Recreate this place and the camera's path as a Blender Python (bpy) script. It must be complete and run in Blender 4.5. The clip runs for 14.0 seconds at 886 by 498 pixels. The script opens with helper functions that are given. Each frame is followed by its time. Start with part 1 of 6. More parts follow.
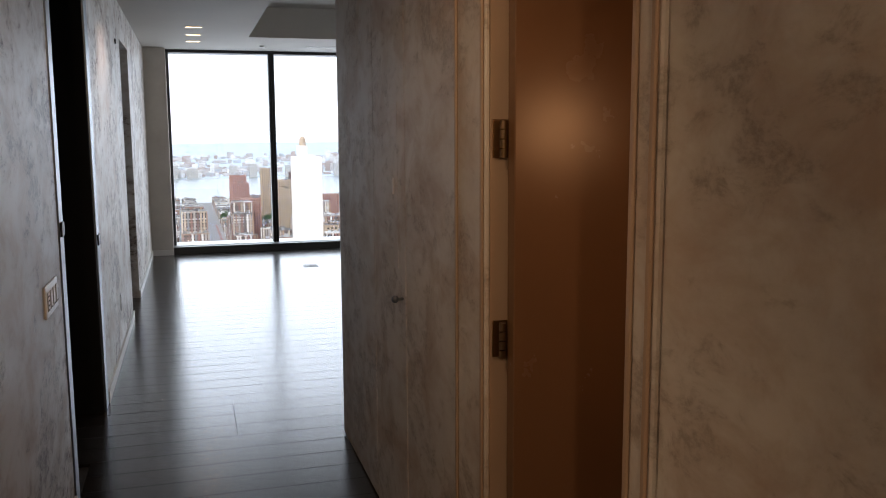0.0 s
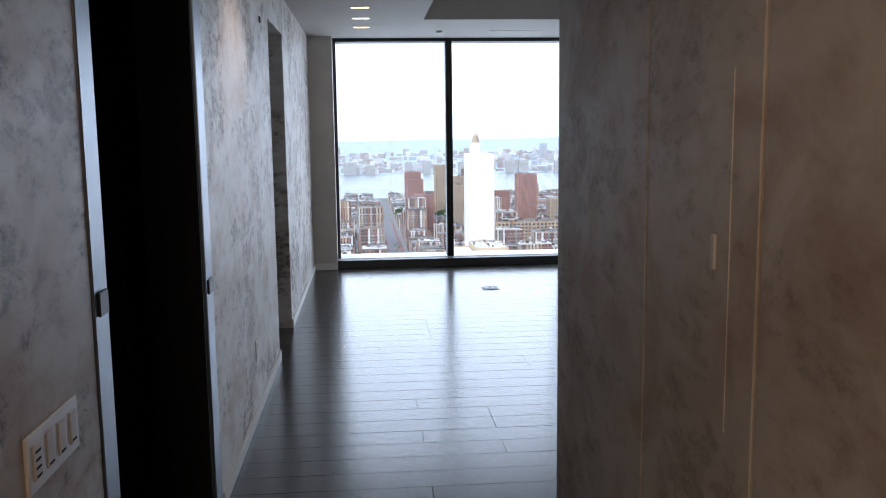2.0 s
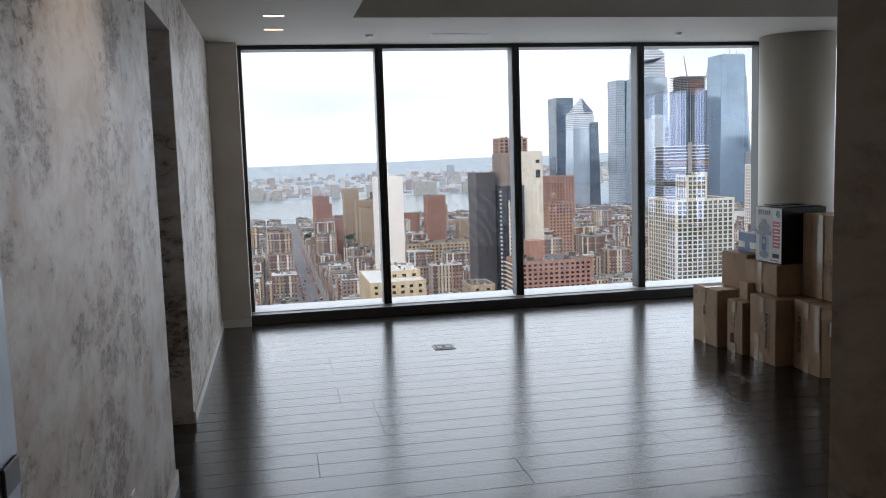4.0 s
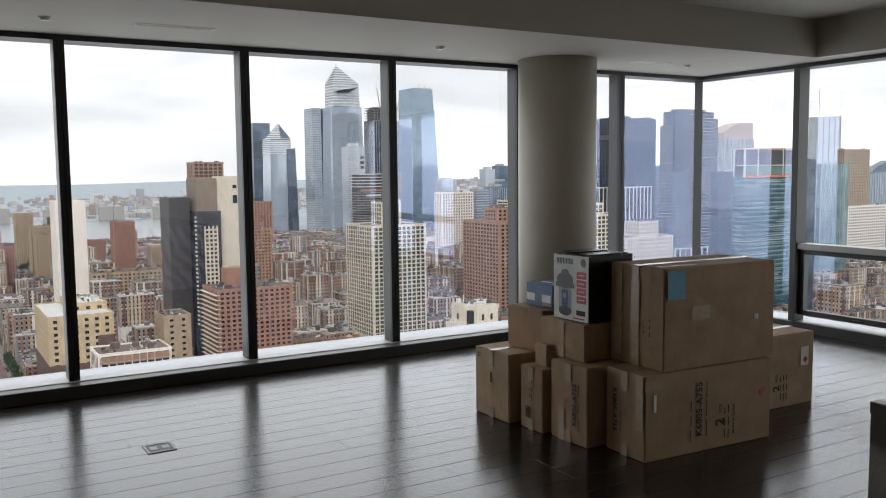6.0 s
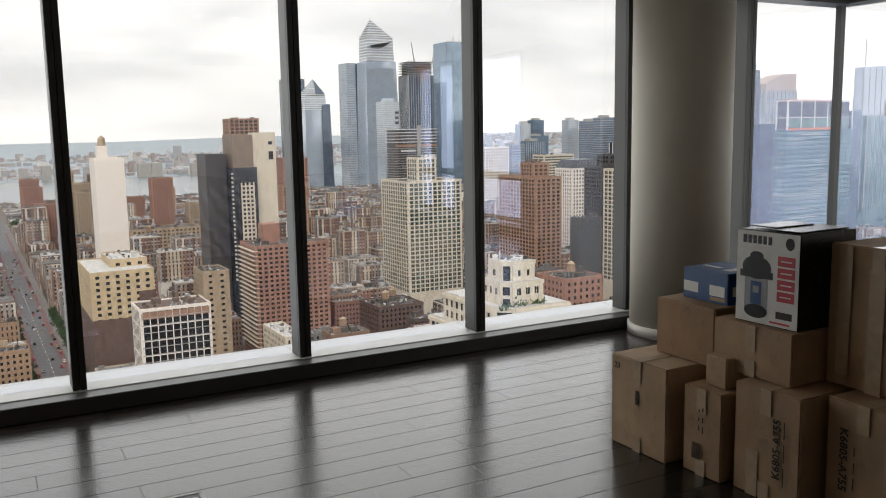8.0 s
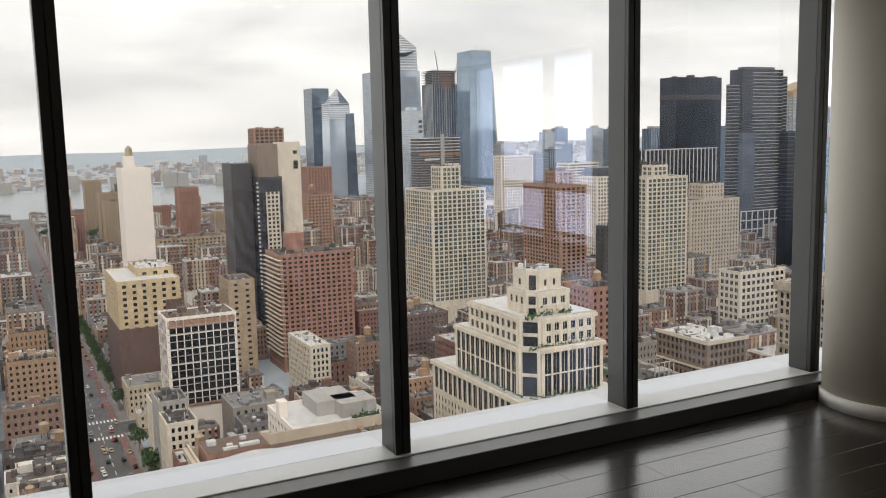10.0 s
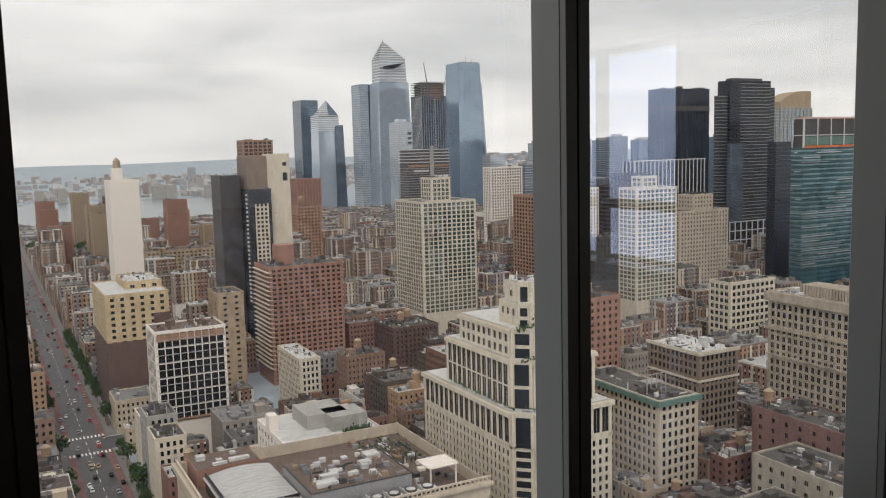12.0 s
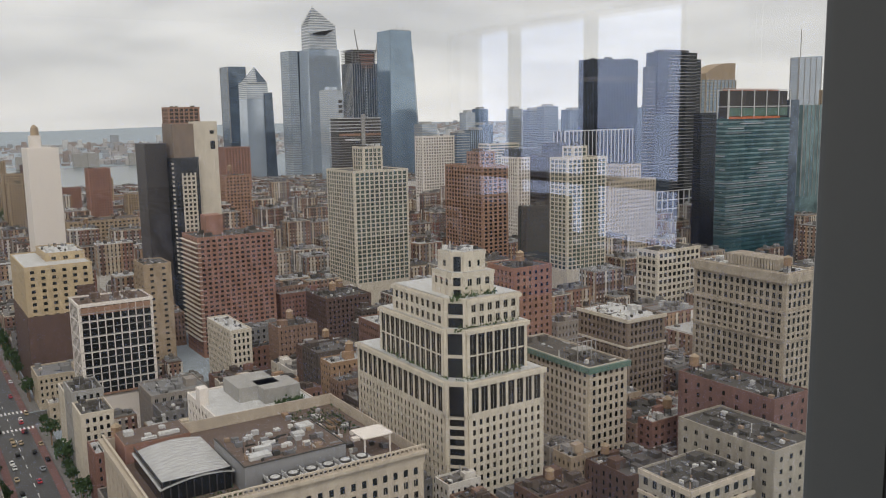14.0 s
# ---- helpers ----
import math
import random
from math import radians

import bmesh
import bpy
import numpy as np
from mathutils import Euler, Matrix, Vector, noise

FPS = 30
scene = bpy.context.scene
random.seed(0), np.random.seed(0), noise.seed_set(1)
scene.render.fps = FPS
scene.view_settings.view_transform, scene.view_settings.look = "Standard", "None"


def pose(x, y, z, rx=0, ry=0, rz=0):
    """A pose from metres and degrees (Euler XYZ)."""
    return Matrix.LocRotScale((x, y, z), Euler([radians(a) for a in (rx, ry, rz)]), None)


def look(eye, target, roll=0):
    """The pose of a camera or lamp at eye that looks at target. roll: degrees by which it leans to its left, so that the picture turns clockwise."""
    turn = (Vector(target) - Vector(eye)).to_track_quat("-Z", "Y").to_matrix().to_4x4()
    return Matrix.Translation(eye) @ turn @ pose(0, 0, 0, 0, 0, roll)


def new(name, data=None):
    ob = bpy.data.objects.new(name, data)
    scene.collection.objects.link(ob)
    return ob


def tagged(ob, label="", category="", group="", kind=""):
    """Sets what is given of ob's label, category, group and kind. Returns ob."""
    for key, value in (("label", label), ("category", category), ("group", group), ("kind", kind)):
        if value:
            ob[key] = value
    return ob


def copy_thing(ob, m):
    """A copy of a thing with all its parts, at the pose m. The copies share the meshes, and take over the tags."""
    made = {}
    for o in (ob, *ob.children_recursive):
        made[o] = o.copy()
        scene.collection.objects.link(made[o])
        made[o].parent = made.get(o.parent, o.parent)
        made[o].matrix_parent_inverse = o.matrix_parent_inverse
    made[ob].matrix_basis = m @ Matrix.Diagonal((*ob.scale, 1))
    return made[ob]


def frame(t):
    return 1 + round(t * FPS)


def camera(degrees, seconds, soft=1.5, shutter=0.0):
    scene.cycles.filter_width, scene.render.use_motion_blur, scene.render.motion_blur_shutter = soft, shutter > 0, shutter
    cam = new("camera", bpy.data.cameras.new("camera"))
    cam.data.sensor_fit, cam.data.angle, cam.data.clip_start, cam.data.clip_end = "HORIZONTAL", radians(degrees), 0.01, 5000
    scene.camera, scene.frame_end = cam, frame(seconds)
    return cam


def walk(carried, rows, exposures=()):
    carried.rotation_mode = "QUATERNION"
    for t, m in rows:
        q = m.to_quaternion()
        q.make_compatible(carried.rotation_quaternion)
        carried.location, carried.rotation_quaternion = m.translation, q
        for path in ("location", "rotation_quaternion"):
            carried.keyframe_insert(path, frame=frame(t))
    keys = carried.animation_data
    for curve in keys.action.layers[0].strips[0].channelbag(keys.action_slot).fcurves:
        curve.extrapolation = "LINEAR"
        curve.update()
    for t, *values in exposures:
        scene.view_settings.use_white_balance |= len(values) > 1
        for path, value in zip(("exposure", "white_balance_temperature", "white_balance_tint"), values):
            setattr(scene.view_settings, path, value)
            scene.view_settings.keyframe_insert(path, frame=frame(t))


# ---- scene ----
LENS = 54.2
cam = camera(LENS, 14.0, 1.0)
PATH = [
    (0, (1.748, -0.245, 1.558), (2.300, 1.658, 1.292), -0.3),
    (0.5, (1.816, 0.165, 1.570), (2.240, 2.097, 1.268), -0.2),
    (1, (1.908, 0.587, 1.563), (2.113, 2.551, 1.244), -0.2),
    (1.5, (1.909, 1.025, 1.565), (2.077, 2.996, 1.273), -0.4),
    (2, (1.878, 1.449, 1.575), (2.045, 3.424, 1.305), -0.7),
    (2.2, (1.888, 1.646, 1.550), (2.049, 3.621, 1.286), -1.6),
    (4.3, (1.776, 3.407, 1.606), (2.267, 5.333, 1.390), -1.8),
    (4.5, (1.785, 3.598, 1.615), (2.390, 5.492, 1.393), -1.9),
    (5, (1.824, 3.998, 1.600), (2.605, 5.826, 1.374), -2.0),
    (5.5, (1.894, 4.381, 1.612), (2.718, 6.190, 1.397), -2.4),
    (6, (1.960, 4.764, 1.625), (2.977, 6.477, 1.447), -0.6),
    (6.5, (2.061, 5.083, 1.602), (3.117, 6.772, 1.428), -0.8),
    (7, (2.216, 5.475, 1.603), (3.185, 7.212, 1.393), -1.2),
    (7.5, (2.266, 5.881, 1.590), (3.223, 7.619, 1.336), -0.6),
    (8, (2.388, 6.348, 1.571), (3.328, 8.092, 1.292), -1.0),
    (8.2, (2.427, 6.520, 1.569), (3.317, 8.289, 1.288), -1.0),
    (10.3, (2.676, 8.360, 1.550), (3.572, 10.131, 1.300), -1.4),
    (10.5, (2.693, 8.534, 1.548), (3.594, 10.304, 1.308), -1.4),
    (11, (2.766, 8.979, 1.525), (3.652, 10.759, 1.312), -2.0),
    (11.5, (2.793, 9.351, 1.531), (3.670, 11.134, 1.311), -1.5),
    (12, (2.824, 9.759, 1.537), (3.741, 11.521, 1.304), -1.4),
    (12.5, (2.880, 10.083, 1.543), (3.791, 11.848, 1.314), -2.0),
    (13, (2.924, 10.385, 1.549), (3.830, 12.148, 1.286), -2.4),
    (13.5, (2.920, 10.699, 1.555), (3.933, 12.398, 1.256), -1.0),
    (14, (2.985, 10.970, 1.561), (4.032, 12.646, 1.255), -1.0),
]
EXPOSURES = [(0.0, 1.5, 5700, 10), (0.5, 1.45, 5500, 10), (1.0, 1.42, 5400, 10), (1.5, 1.4, 5300, 10), (2.2, 1.42, 5250, 10), (4.3, 0.72, 5900, 10), (5.0, 0.6, 6000, 10), (6.5, 0.62, 6400, 10), (8.0, 0.55, 6600, 10), (10.5, 0.38, 6650, 10), (11.5, 0.12, 6650, 10), (12.5, 0.2, 6500, 10), (13.3, 0.06, 6500, 10), (14.0, 0.0, 6500, 10)]
walk(cam, [(t, look(eye, target, roll)) for t, eye, target, roll in PATH], EXPOSURES)

# ---- world, sun and exposure ----
world = bpy.data.worlds.new("overcast")
scene.world = world
world.use_nodes = True
wn, wl = world.node_tree.nodes, world.node_tree.links
wn.clear()
w_out, w_bg = wn.new("ShaderNodeOutputWorld"), wn.new("ShaderNodeBackground")
w_sky = wn.new("ShaderNodeTexSky")
w_sky.sky_type, w_sky.sun_disc = 'NISHITA', False
w_sky.sun_elevation, w_sky.sun_rotation = radians(50), radians(200)
w_co, w_map, w_noise = wn.new("ShaderNodeTexCoord"), wn.new("ShaderNodeMapping"), wn.new("ShaderNodeTexNoise")
w_ramp, w_mix = wn.new("ShaderNodeValToRGB"), wn.new("ShaderNodeMix")
w_map.inputs["Scale"].default_value = (1.6, 1.6, 7.0)
w_noise.inputs["Scale"].default_value, w_noise.inputs["Detail"].default_value = 1.6, 6.0
w_noise.inputs["Roughness"].default_value, w_noise.inputs["Distortion"].default_value = 0.5, 0.3
w_ramp.color_ramp.elements[0].position, w_ramp.color_ramp.elements[0].color = 0.34, (0.62, 0.61, 0.605, 1)
w_ramp.color_ramp.elements[1].position, w_ramp.color_ramp.elements[1].color = 0.64, (0.96, 0.93, 0.89, 1)
w_gain = wn.new("ShaderNodeVectorMath")
w_gain.operation = 'SCALE'
w_gain.inputs["Scale"].default_value = 11.5
w_mix.data_type = 'RGBA'
w_mix.inputs["Factor"].default_value = 0.93
wl.new(w_co.outputs["Generated"], w_map.inputs["Vector"])
wl.new(w_map.outputs["Vector"], w_noise.inputs["Vector"])
wl.new(w_noise.outputs["Fac"], w_ramp.inputs["Fac"])
wl.new(w_ramp.outputs["Color"], w_gain.inputs[0])
wl.new(w_sky.outputs["Color"], w_mix.inputs["A"])
wl.new(w_gain.outputs[0], w_mix.inputs["B"])
wl.new(w_mix.outputs["Result"], w_bg.inputs["Color"])
w_bg.inputs["Strength"].default_value = 0.1
wl.new(w_bg.outputs["Background"], w_out.inputs["Surface"])

sun_data = bpy.data.lights.new("sun", 'SUN')
sun_data.energy, sun_data.angle, sun_data.color = 1.5, radians(25), (1.0, 0.96, 0.9)
sun = new("sun", sun_data)
sun.matrix_world = look((-300, -600, 800), (0, 0, 0))


def spot(name, at, target, watts, colour, degrees, radius=0.05):
    data = bpy.data.lights.new(name, 'SPOT')
    data.energy, data.color, data.spot_size, data.spot_blend, data.shadow_soft_size = watts, colour, radians(degrees), 0.6, radius
    ob = new(name, data)
    ob.matrix_world = look(at, target)
    return ob


WARM = (1.0, 0.62, 0.32)
spot("entry_downlight", (1.5, -1.7, 2.58), (1.6, 1.6, 0.7), 19, WARM, 120)
# out-of-view spot added to warm and brighten the corridor walls
spot("corridor_downlight", (1.55, 1.0, 2.6), (1.6, 2.3, 0.3), 11.5, WARM, 115)
spot("wall_washer", (1.75, 5.9, 2.6), (1.3, 5.9, 0.6), 7, (1.0, 0.72, 0.5), 100)
sconce = bpy.data.lights.new("sconce_bulb", 'POINT')
sconce.energy, sconce.color, sconce.shadow_soft_size = 1.5, (1.0, 0.45, 0.16), 0.12
new("sconce_bulb", sconce).location = (3.04, 0.78, 1.57)



def daylight(name, at, target, width, height, watts):
    """An added area lamp outside a window wall, boosting the sky light that comes in."""
    data = bpy.data.lights.new(name, 'AREA')
    data.shape, data.size, data.size_y, data.energy, data.color = 'RECTANGLE', width, height, watts, (0.97, 0.99, 1.0)
    ob = new(name, data)
    ob.matrix_world = look(at, target)
    return ob


daylight("north_daylight", (5.5, 12.1, 1.36), (5.5, 0, 1.36), 7.9, 2.46, 42)
daylight("east_daylight", (9.8, 7.1, 1.36), (0, 7.1, 1.36), 8.9, 2.46, 42)

# ---- materials ----


class Mat:
    """A principled material with its nodes at hand."""

    def __init__(self, name, colour=(0.5, 0.5, 0.5), rough=0.6, metal=0.0):
        self.m = bpy.data.materials.new(name)
        self.m.use_nodes = True
        self.t = self.m.node_tree
        self.b = self.t.nodes["Principled BSDF"]
        self.b.inputs["Base Color"].default_value = (*colour, 1)
        self.b.inputs["Roughness"].default_value = rough
        self.b.inputs["Metallic"].default_value = metal

    def n(self, kind, **inputs):
        node = self.t.nodes.new("ShaderNode" + kind)
        for k, v in inputs.items():
            node.inputs[k.replace("_", " ")].default_value = v
        return node

    def l(self, a, b):
        self.t.links.new(a, b)

    def coords(self, scale=(1, 1, 1), world=False):
        c = self.n("TexCoord")
        mp = self.n("Mapping", Scale=scale)
        if world:
            g = self.n("NewGeometry")
            self.l(g.outputs["Position"], mp.inputs["Vector"])
        else:
            self.l(c.outputs["Object"], mp.inputs["Vector"])
        return mp.outputs["Vector"]

    def noise(self, vec, scale, detail=5.0, rough=0.55, dist=0.0):
        k = self.n("TexNoise", Scale=scale, Detail=detail, Roughness=rough, Distortion=dist)
        self.l(vec, k.inputs["Vector"])
        return k.outputs["Fac"]

    def ramp(self, fac, stops):
        r = self.n("ValToRGB")
        e = r.color_ramp.elements
        while len(e) < len(stops):
            e.new(0.5)
        for el, (p, c) in zip(e, stops):
            el.position, el.color = p, (*c, 1)
        self.l(fac, r.inputs["Fac"])
        return r.outputs["Color"]

    def mix(self, fac, a, b, blend='MIX'):
        k = self.n("Mix")
        k.data_type, k.blend_type = 'RGBA', blend
        for sock, v in ((k.inputs["Factor"], fac), (k.inputs["A"], a), (k.inputs["B"], b)):
            if isinstance(v, (int, float)):
                sock.default_value = v
            elif isinstance(v, tuple):
                sock.default_value = (*v, 1)
            else:
                self.l(v, sock)
        return k.outputs["Result"]

    def colour(self, sock):
        self.l(sock, self.b.inputs["Base Color"])
        return self

    def roughness(self, fac, lo, hi):
        r = self.n("MapRange")
        r.inputs["To Min"].default_value, r.inputs["To Max"].default_value = lo, hi
        self.l(fac, r.inputs["Value"])
        self.l(r.outputs["Result"], self.b.inputs["Roughness"])
        return self

    def bump(self, fac, strength, dist=0.01):
        k = self.n("Bump", Strength=strength, Distance=dist)
        self.l(fac, k.inputs["Height"])
        self.l(k.outputs["Normal"], self.b.inputs["Normal"])
        return self


def plaster_material(name="distressed_plaster", wear=1.0):
    """wear: how strongly the dark blots show."""
    q = Mat(name, rough=0.55)
    v = q.coords((0.8, 0.8, 1.1), world=True)
    big = q.noise(v, 1.1, 3, 0.5)
    cloud = q.noise(v, 4.0, 9, 0.62, 0.6)
    base = q.ramp(big, [(0.3, (0.54, 0.51, 0.47)), (0.7, (0.70, 0.665, 0.62))])
    warm = q.mix(q.ramp(cloud, [(0.46, (0, 0, 0)), (0.66, (0.85, 0.85, 0.85))]), base, (0.43, 0.335, 0.265))
    zone = q.noise(v, 2.6, 4, 0.6)
    blots = q.noise(q.coords((0.62, 0.62, 1.15), world=True), 15.0, 10, 0.7, 0.4)
    prod = q.n("Math")
    prod.operation = 'MULTIPLY'
    q.l(zone, prod.inputs[0]), q.l(blots, prod.inputs[1])
    soft = q.ramp(prod.outputs[0], [(0.20, (0, 0, 0)), (0.34, (0.75 * wear, 0.75 * wear, 0.75 * wear))])
    spots = q.ramp(prod.outputs[0], [(0.268, (0, 0, 0)), (0.33, (wear, wear, wear))])
    scr = q.ramp(q.noise(q.coords((0.7, 0.7, 1.1), world=True), 60.0, 5, 0.7), [(0.40, (0.1, 0.1, 0.1)), (0.6, (1, 1, 1))])
    tone = q.mix(soft, warm, (0.33, 0.26, 0.205))
    q.colour(q.mix(q.mix(1.0, spots, scr, 'MULTIPLY'), tone, (0.10, 0.068, 0.048)))
    q.roughness(cloud, 0.38, 0.62).bump(blots, 0.2, 0.003)
    return q.m


def plank_material():
    q = Mat("ebony_planks", rough=0.25)
    info = q.n("ObjectInfo")
    v = q.coords((1.2, 14, 14), world=True)
    grain = q.noise(v, 5.0, 8, 0.65, 0.4)
    fine = q.noise(q.coords((3, 60, 60), world=True), 6.0, 4, 0.6)
    a = q.ramp(grain, [(0.3, (0.010, 0.0085, 0.0075)), (0.7, (0.024, 0.020, 0.018))])
    tone = q.ramp(info.outputs["Random"], [(0.0, (0.7, 0.7, 0.7)), (1.0, (1.35, 1.3, 1.25))])
    q.colour(q.mix(1.0, a, tone, 'MULTIPLY'))
    q.roughness(grain, 0.13, 0.28).bump(fine, 0.10, 0.002)
    q.b.inputs["IOR"].default_value = 1.72
    return q.m


def painted(name, colour, rough=0.6, vary=0.08, scale=3.0, bump=0.05):
    q = Mat(name, colour, rough)
    v = q.coords((1, 1, 1), world=True)
    f = q.noise(v, scale, 6, 0.6)
    lo, hi = tuple(c * (1 - vary) for c in colour), tuple(min(1, c * (1 + vary)) for c in colour)
    q.colour(q.ramp(f, [(0.3, lo), (0.7, hi)]))
    q.roughness(f, max(0.02, rough - 0.08), min(1, rough + 0.08))
    if bump:
        q.bump(q.noise(v, scale * 40, 3), bump, 0.002)
    return q.m


def metal(name, colour, rough=0.35, metallic=1.0):
    q = Mat(name, colour, rough, metallic)
    f = q.noise(q.coords((1, 1, 0.2), world=True), 60, 4, 0.6)
    q.roughness(f, rough * 0.8, rough * 1.2)
    return q.m


def emitter(name, colour, strength):
    q = Mat(name, colour)
    q.b.inputs["Emission Color"].default_value = (*colour, 1)
    q.b.inputs["Emission Strength"].default_value = strength
    return q.m


def glass_material():
    m = bpy.data.materials.new("window_glass")
    m.use_nodes = True
    t = m.node_tree
    t.nodes.remove(t.nodes["Principled BSDF"])
    tr, gl, mx = t.nodes.new("ShaderNodeBsdfTransparent"), t.nodes.new("ShaderNodeBsdfGlossy"), t.nodes.new("ShaderNodeMixShader")
    lw, pw, ad = t.nodes.new("ShaderNodeLayerWeight"), t.nodes.new("ShaderNodeMath"), t.nodes.new("ShaderNodeMath")
    tr.inputs["Color"].default_value = (0.985, 0.99, 0.988, 1)
    gl.inputs["Roughness"].default_value = 0.0
    gl.inputs["Color"].default_value = (0.60, 0.70, 1.0, 1)
    lw.inputs["Blend"].default_value = 0.5
    pw.operation, pw.inputs[1].default_value = 'POWER', 5.0
    ad.operation, ad.inputs[1].default_value, ad.inputs[2].default_value = 'MULTIPLY_ADD', 0.5, 0.11
    t.links.new(lw.outputs["Facing"], pw.inputs[0])
    t.links.new(pw.outputs[0], ad.inputs[0])
    t.links.new(ad.outputs[0], mx.inputs["Fac"])
    t.links.new(tr.outputs[0], mx.inputs[1])
    t.links.new(gl.outputs[0], mx.inputs[2])
    t.links.new(mx.outputs[0], t.nodes["Material Output"].inputs["Surface"])
    return m


def cardboard_material(name, colour):
    q = Mat(name, colour, 0.75)
    v = q.coords()
    stain = q.noise(v, 5.0, 6, 0.6)
    ribs = q.noise(q.coords((1, 1, 40)), 9.0, 2)
    c0, c1 = tuple(c * 0.8 for c in colour), tuple(c * 1.12 for c in colour)
    scuff = q.noise(q.coords((1, 1, 2.5)), 14.0, 10, 0.75, 1.2)
    worn = q.ramp(scuff, [(0.60, (0, 0, 0)), (0.74, (0.55, 0.55, 0.55))])
    dark = q.ramp(q.noise(q.coords((3, 3, 1)), 6.0, 8, 0.7, 0.8), [(0.58, (0, 0, 0)), (0.75, (0.6, 0.6, 0.6))])
    col = q.mix(worn, q.ramp(stain, [(0.3, c0), (0.7, c1)]), tuple(min(1, c * 1.5) for c in colour))
    q.colour(q.mix(dark, col, tuple(c * 0.5 for c in colour)))
    q.roughness(stain, 0.6, 0.85).bump(ribs, 0.12, 0.003)
    return q.m


def marble_material():
    q = Mat("veined_marble", rough=0.25)
    v = q.coords((1, 1, 1))
    w = q.n("TexWave", Scale=2.2, Distortion=9.0, Detail=5.0, Detail_Scale=1.4)
    mp = q.n("Mapping", Rotation=(0.9, 0.2, 0.5))
    q.l(v, mp.inputs["Vector"]), q.l(mp.outputs["Vector"], w.inputs["Vector"])
    f = q.noise(v, 6, 8, 0.7, 1.0)
    base = q.ramp(w.outputs["Fac"], [(0.1, (0.16, 0.16, 0.14)), (0.5, (0.32, 0.32, 0.29)), (0.9, (0.45, 0.44, 0.41))])
    q.colour(q.mix(q.ramp(f, [(0.5, (0, 0, 0)), (0.7, (0.6, 0.6, 0.6))]), base, (0.12, 0.12, 0.10)))
    return q.m


def facade(name, colour, rough=0.8, vary=0.18, scale=0.35, random=0.0):
    """Masonry seen from afar: soot streaks, patches, and a tone for each building."""
    q = Mat(name, colour, rough)
    v = q.coords((1, 1, 0.35), world=True)
    f = q.noise(v, scale, 7, 0.65)
    g = q.noise(v, scale * 7, 4, 0.6)
    lo, hi = tuple(c * (1 - vary * 1.6) for c in colour), tuple(min(0.9, c * (1 + vary)) for c in colour)
    a = q.ramp(f, [(0.3, lo), (0.7, hi)])
    q.colour(q.mix(0.5, a, q.ramp(g, [(0.3, (0.72, 0.7, 0.68)), (0.7, (1.15, 1.13, 1.1))]), 'MULTIPLY'))
    q.bump(g, 0.3, 0.1)
    return q.m


def mixed_facade(name, stops):
    """One wall material whose colour is drawn for each building."""
    q = Mat(name, rough=0.85)
    info = q.n("ObjectInfo")
    r = q.n("ValToRGB")
    r.color_ramp.interpolation = 'CONSTANT'
    e = r.color_ramp.elements
    while len(e) < len(stops):
        e.new(0.5)
    for k, (el, c) in enumerate(zip(e, stops)):
        el.position, el.color = k / len(stops), (*c, 1)
    q.l(info.outputs["Random"], r.inputs["Fac"])
    v = q.coords((1, 1, 0.35), world=True)
    g = q.noise(v, 0.5, 8, 0.7)
    q.colour(q.mix(0.75, r.outputs["Color"], q.ramp(g, [(0.3, (0.6, 0.58, 0.56)), (0.7, (1.2, 1.18, 1.15))]), 'MULTIPLY'))
    return q.m


def island_facade(name, stops, windows=True):
    """For far fabric in one mesh: a colour for each house and a rough grid of dark windows."""
    q = Mat(name, rough=0.85)
    geo = q.n("NewGeometry")
    r = q.n("ValToRGB")
    r.color_ramp.interpolation = 'CONSTANT'
    e = r.color_ramp.elements
    while len(e) < len(stops):
        e.new(0.5)
    for k, (el, c) in enumerate(zip(e, stops)):
        el.position, el.color = k / len(stops), (*c, 1)
    q.l(geo.outputs["Random Per Island"], r.inputs["Fac"])
    col = r.outputs["Color"]
    v = q.coords((1, 1, 1), world=True)
    col = q.mix(0.6, col, q.ramp(q.noise(v, 0.12, 6, 0.7), [(0.3, (0.6, 0.6, 0.6)), (0.7, (1.25, 1.22, 1.2))]), 'MULTIPLY')
    q.colour(col)
    return q.m


def city_glass(name, colour, rough=0.12, metallic=0.0, vary=0.5, lines=0.0):
    q = Mat(name, colour, rough, metallic)
    v = q.coords((1, 1, 1), world=True)
    f = q.noise(v, 0.06, 4, 0.6)
    lo, hi = tuple(c * (1 - vary) for c in colour), tuple(min(1, c * (1 + vary)) for c in colour)
    col = q.ramp(f, [(0.35, lo), (0.65, hi)])
    if lines:
        w = q.n("TexWave", Scale=0.314 / lines)
        w.bands_direction = 'Z'
        q.l(v, w.inputs["Vector"])
        col = q.mix(1.0, col, q.ramp(w.outputs["Fac"], [(0.1, (0.62, 0.64, 0.66)), (0.45, (1.08, 1.07, 1.06))]), 'MULTIPLY')
    q.colour(col)
    q.b.inputs["Specular IOR Level"].default_value = 0.35
    return q.m


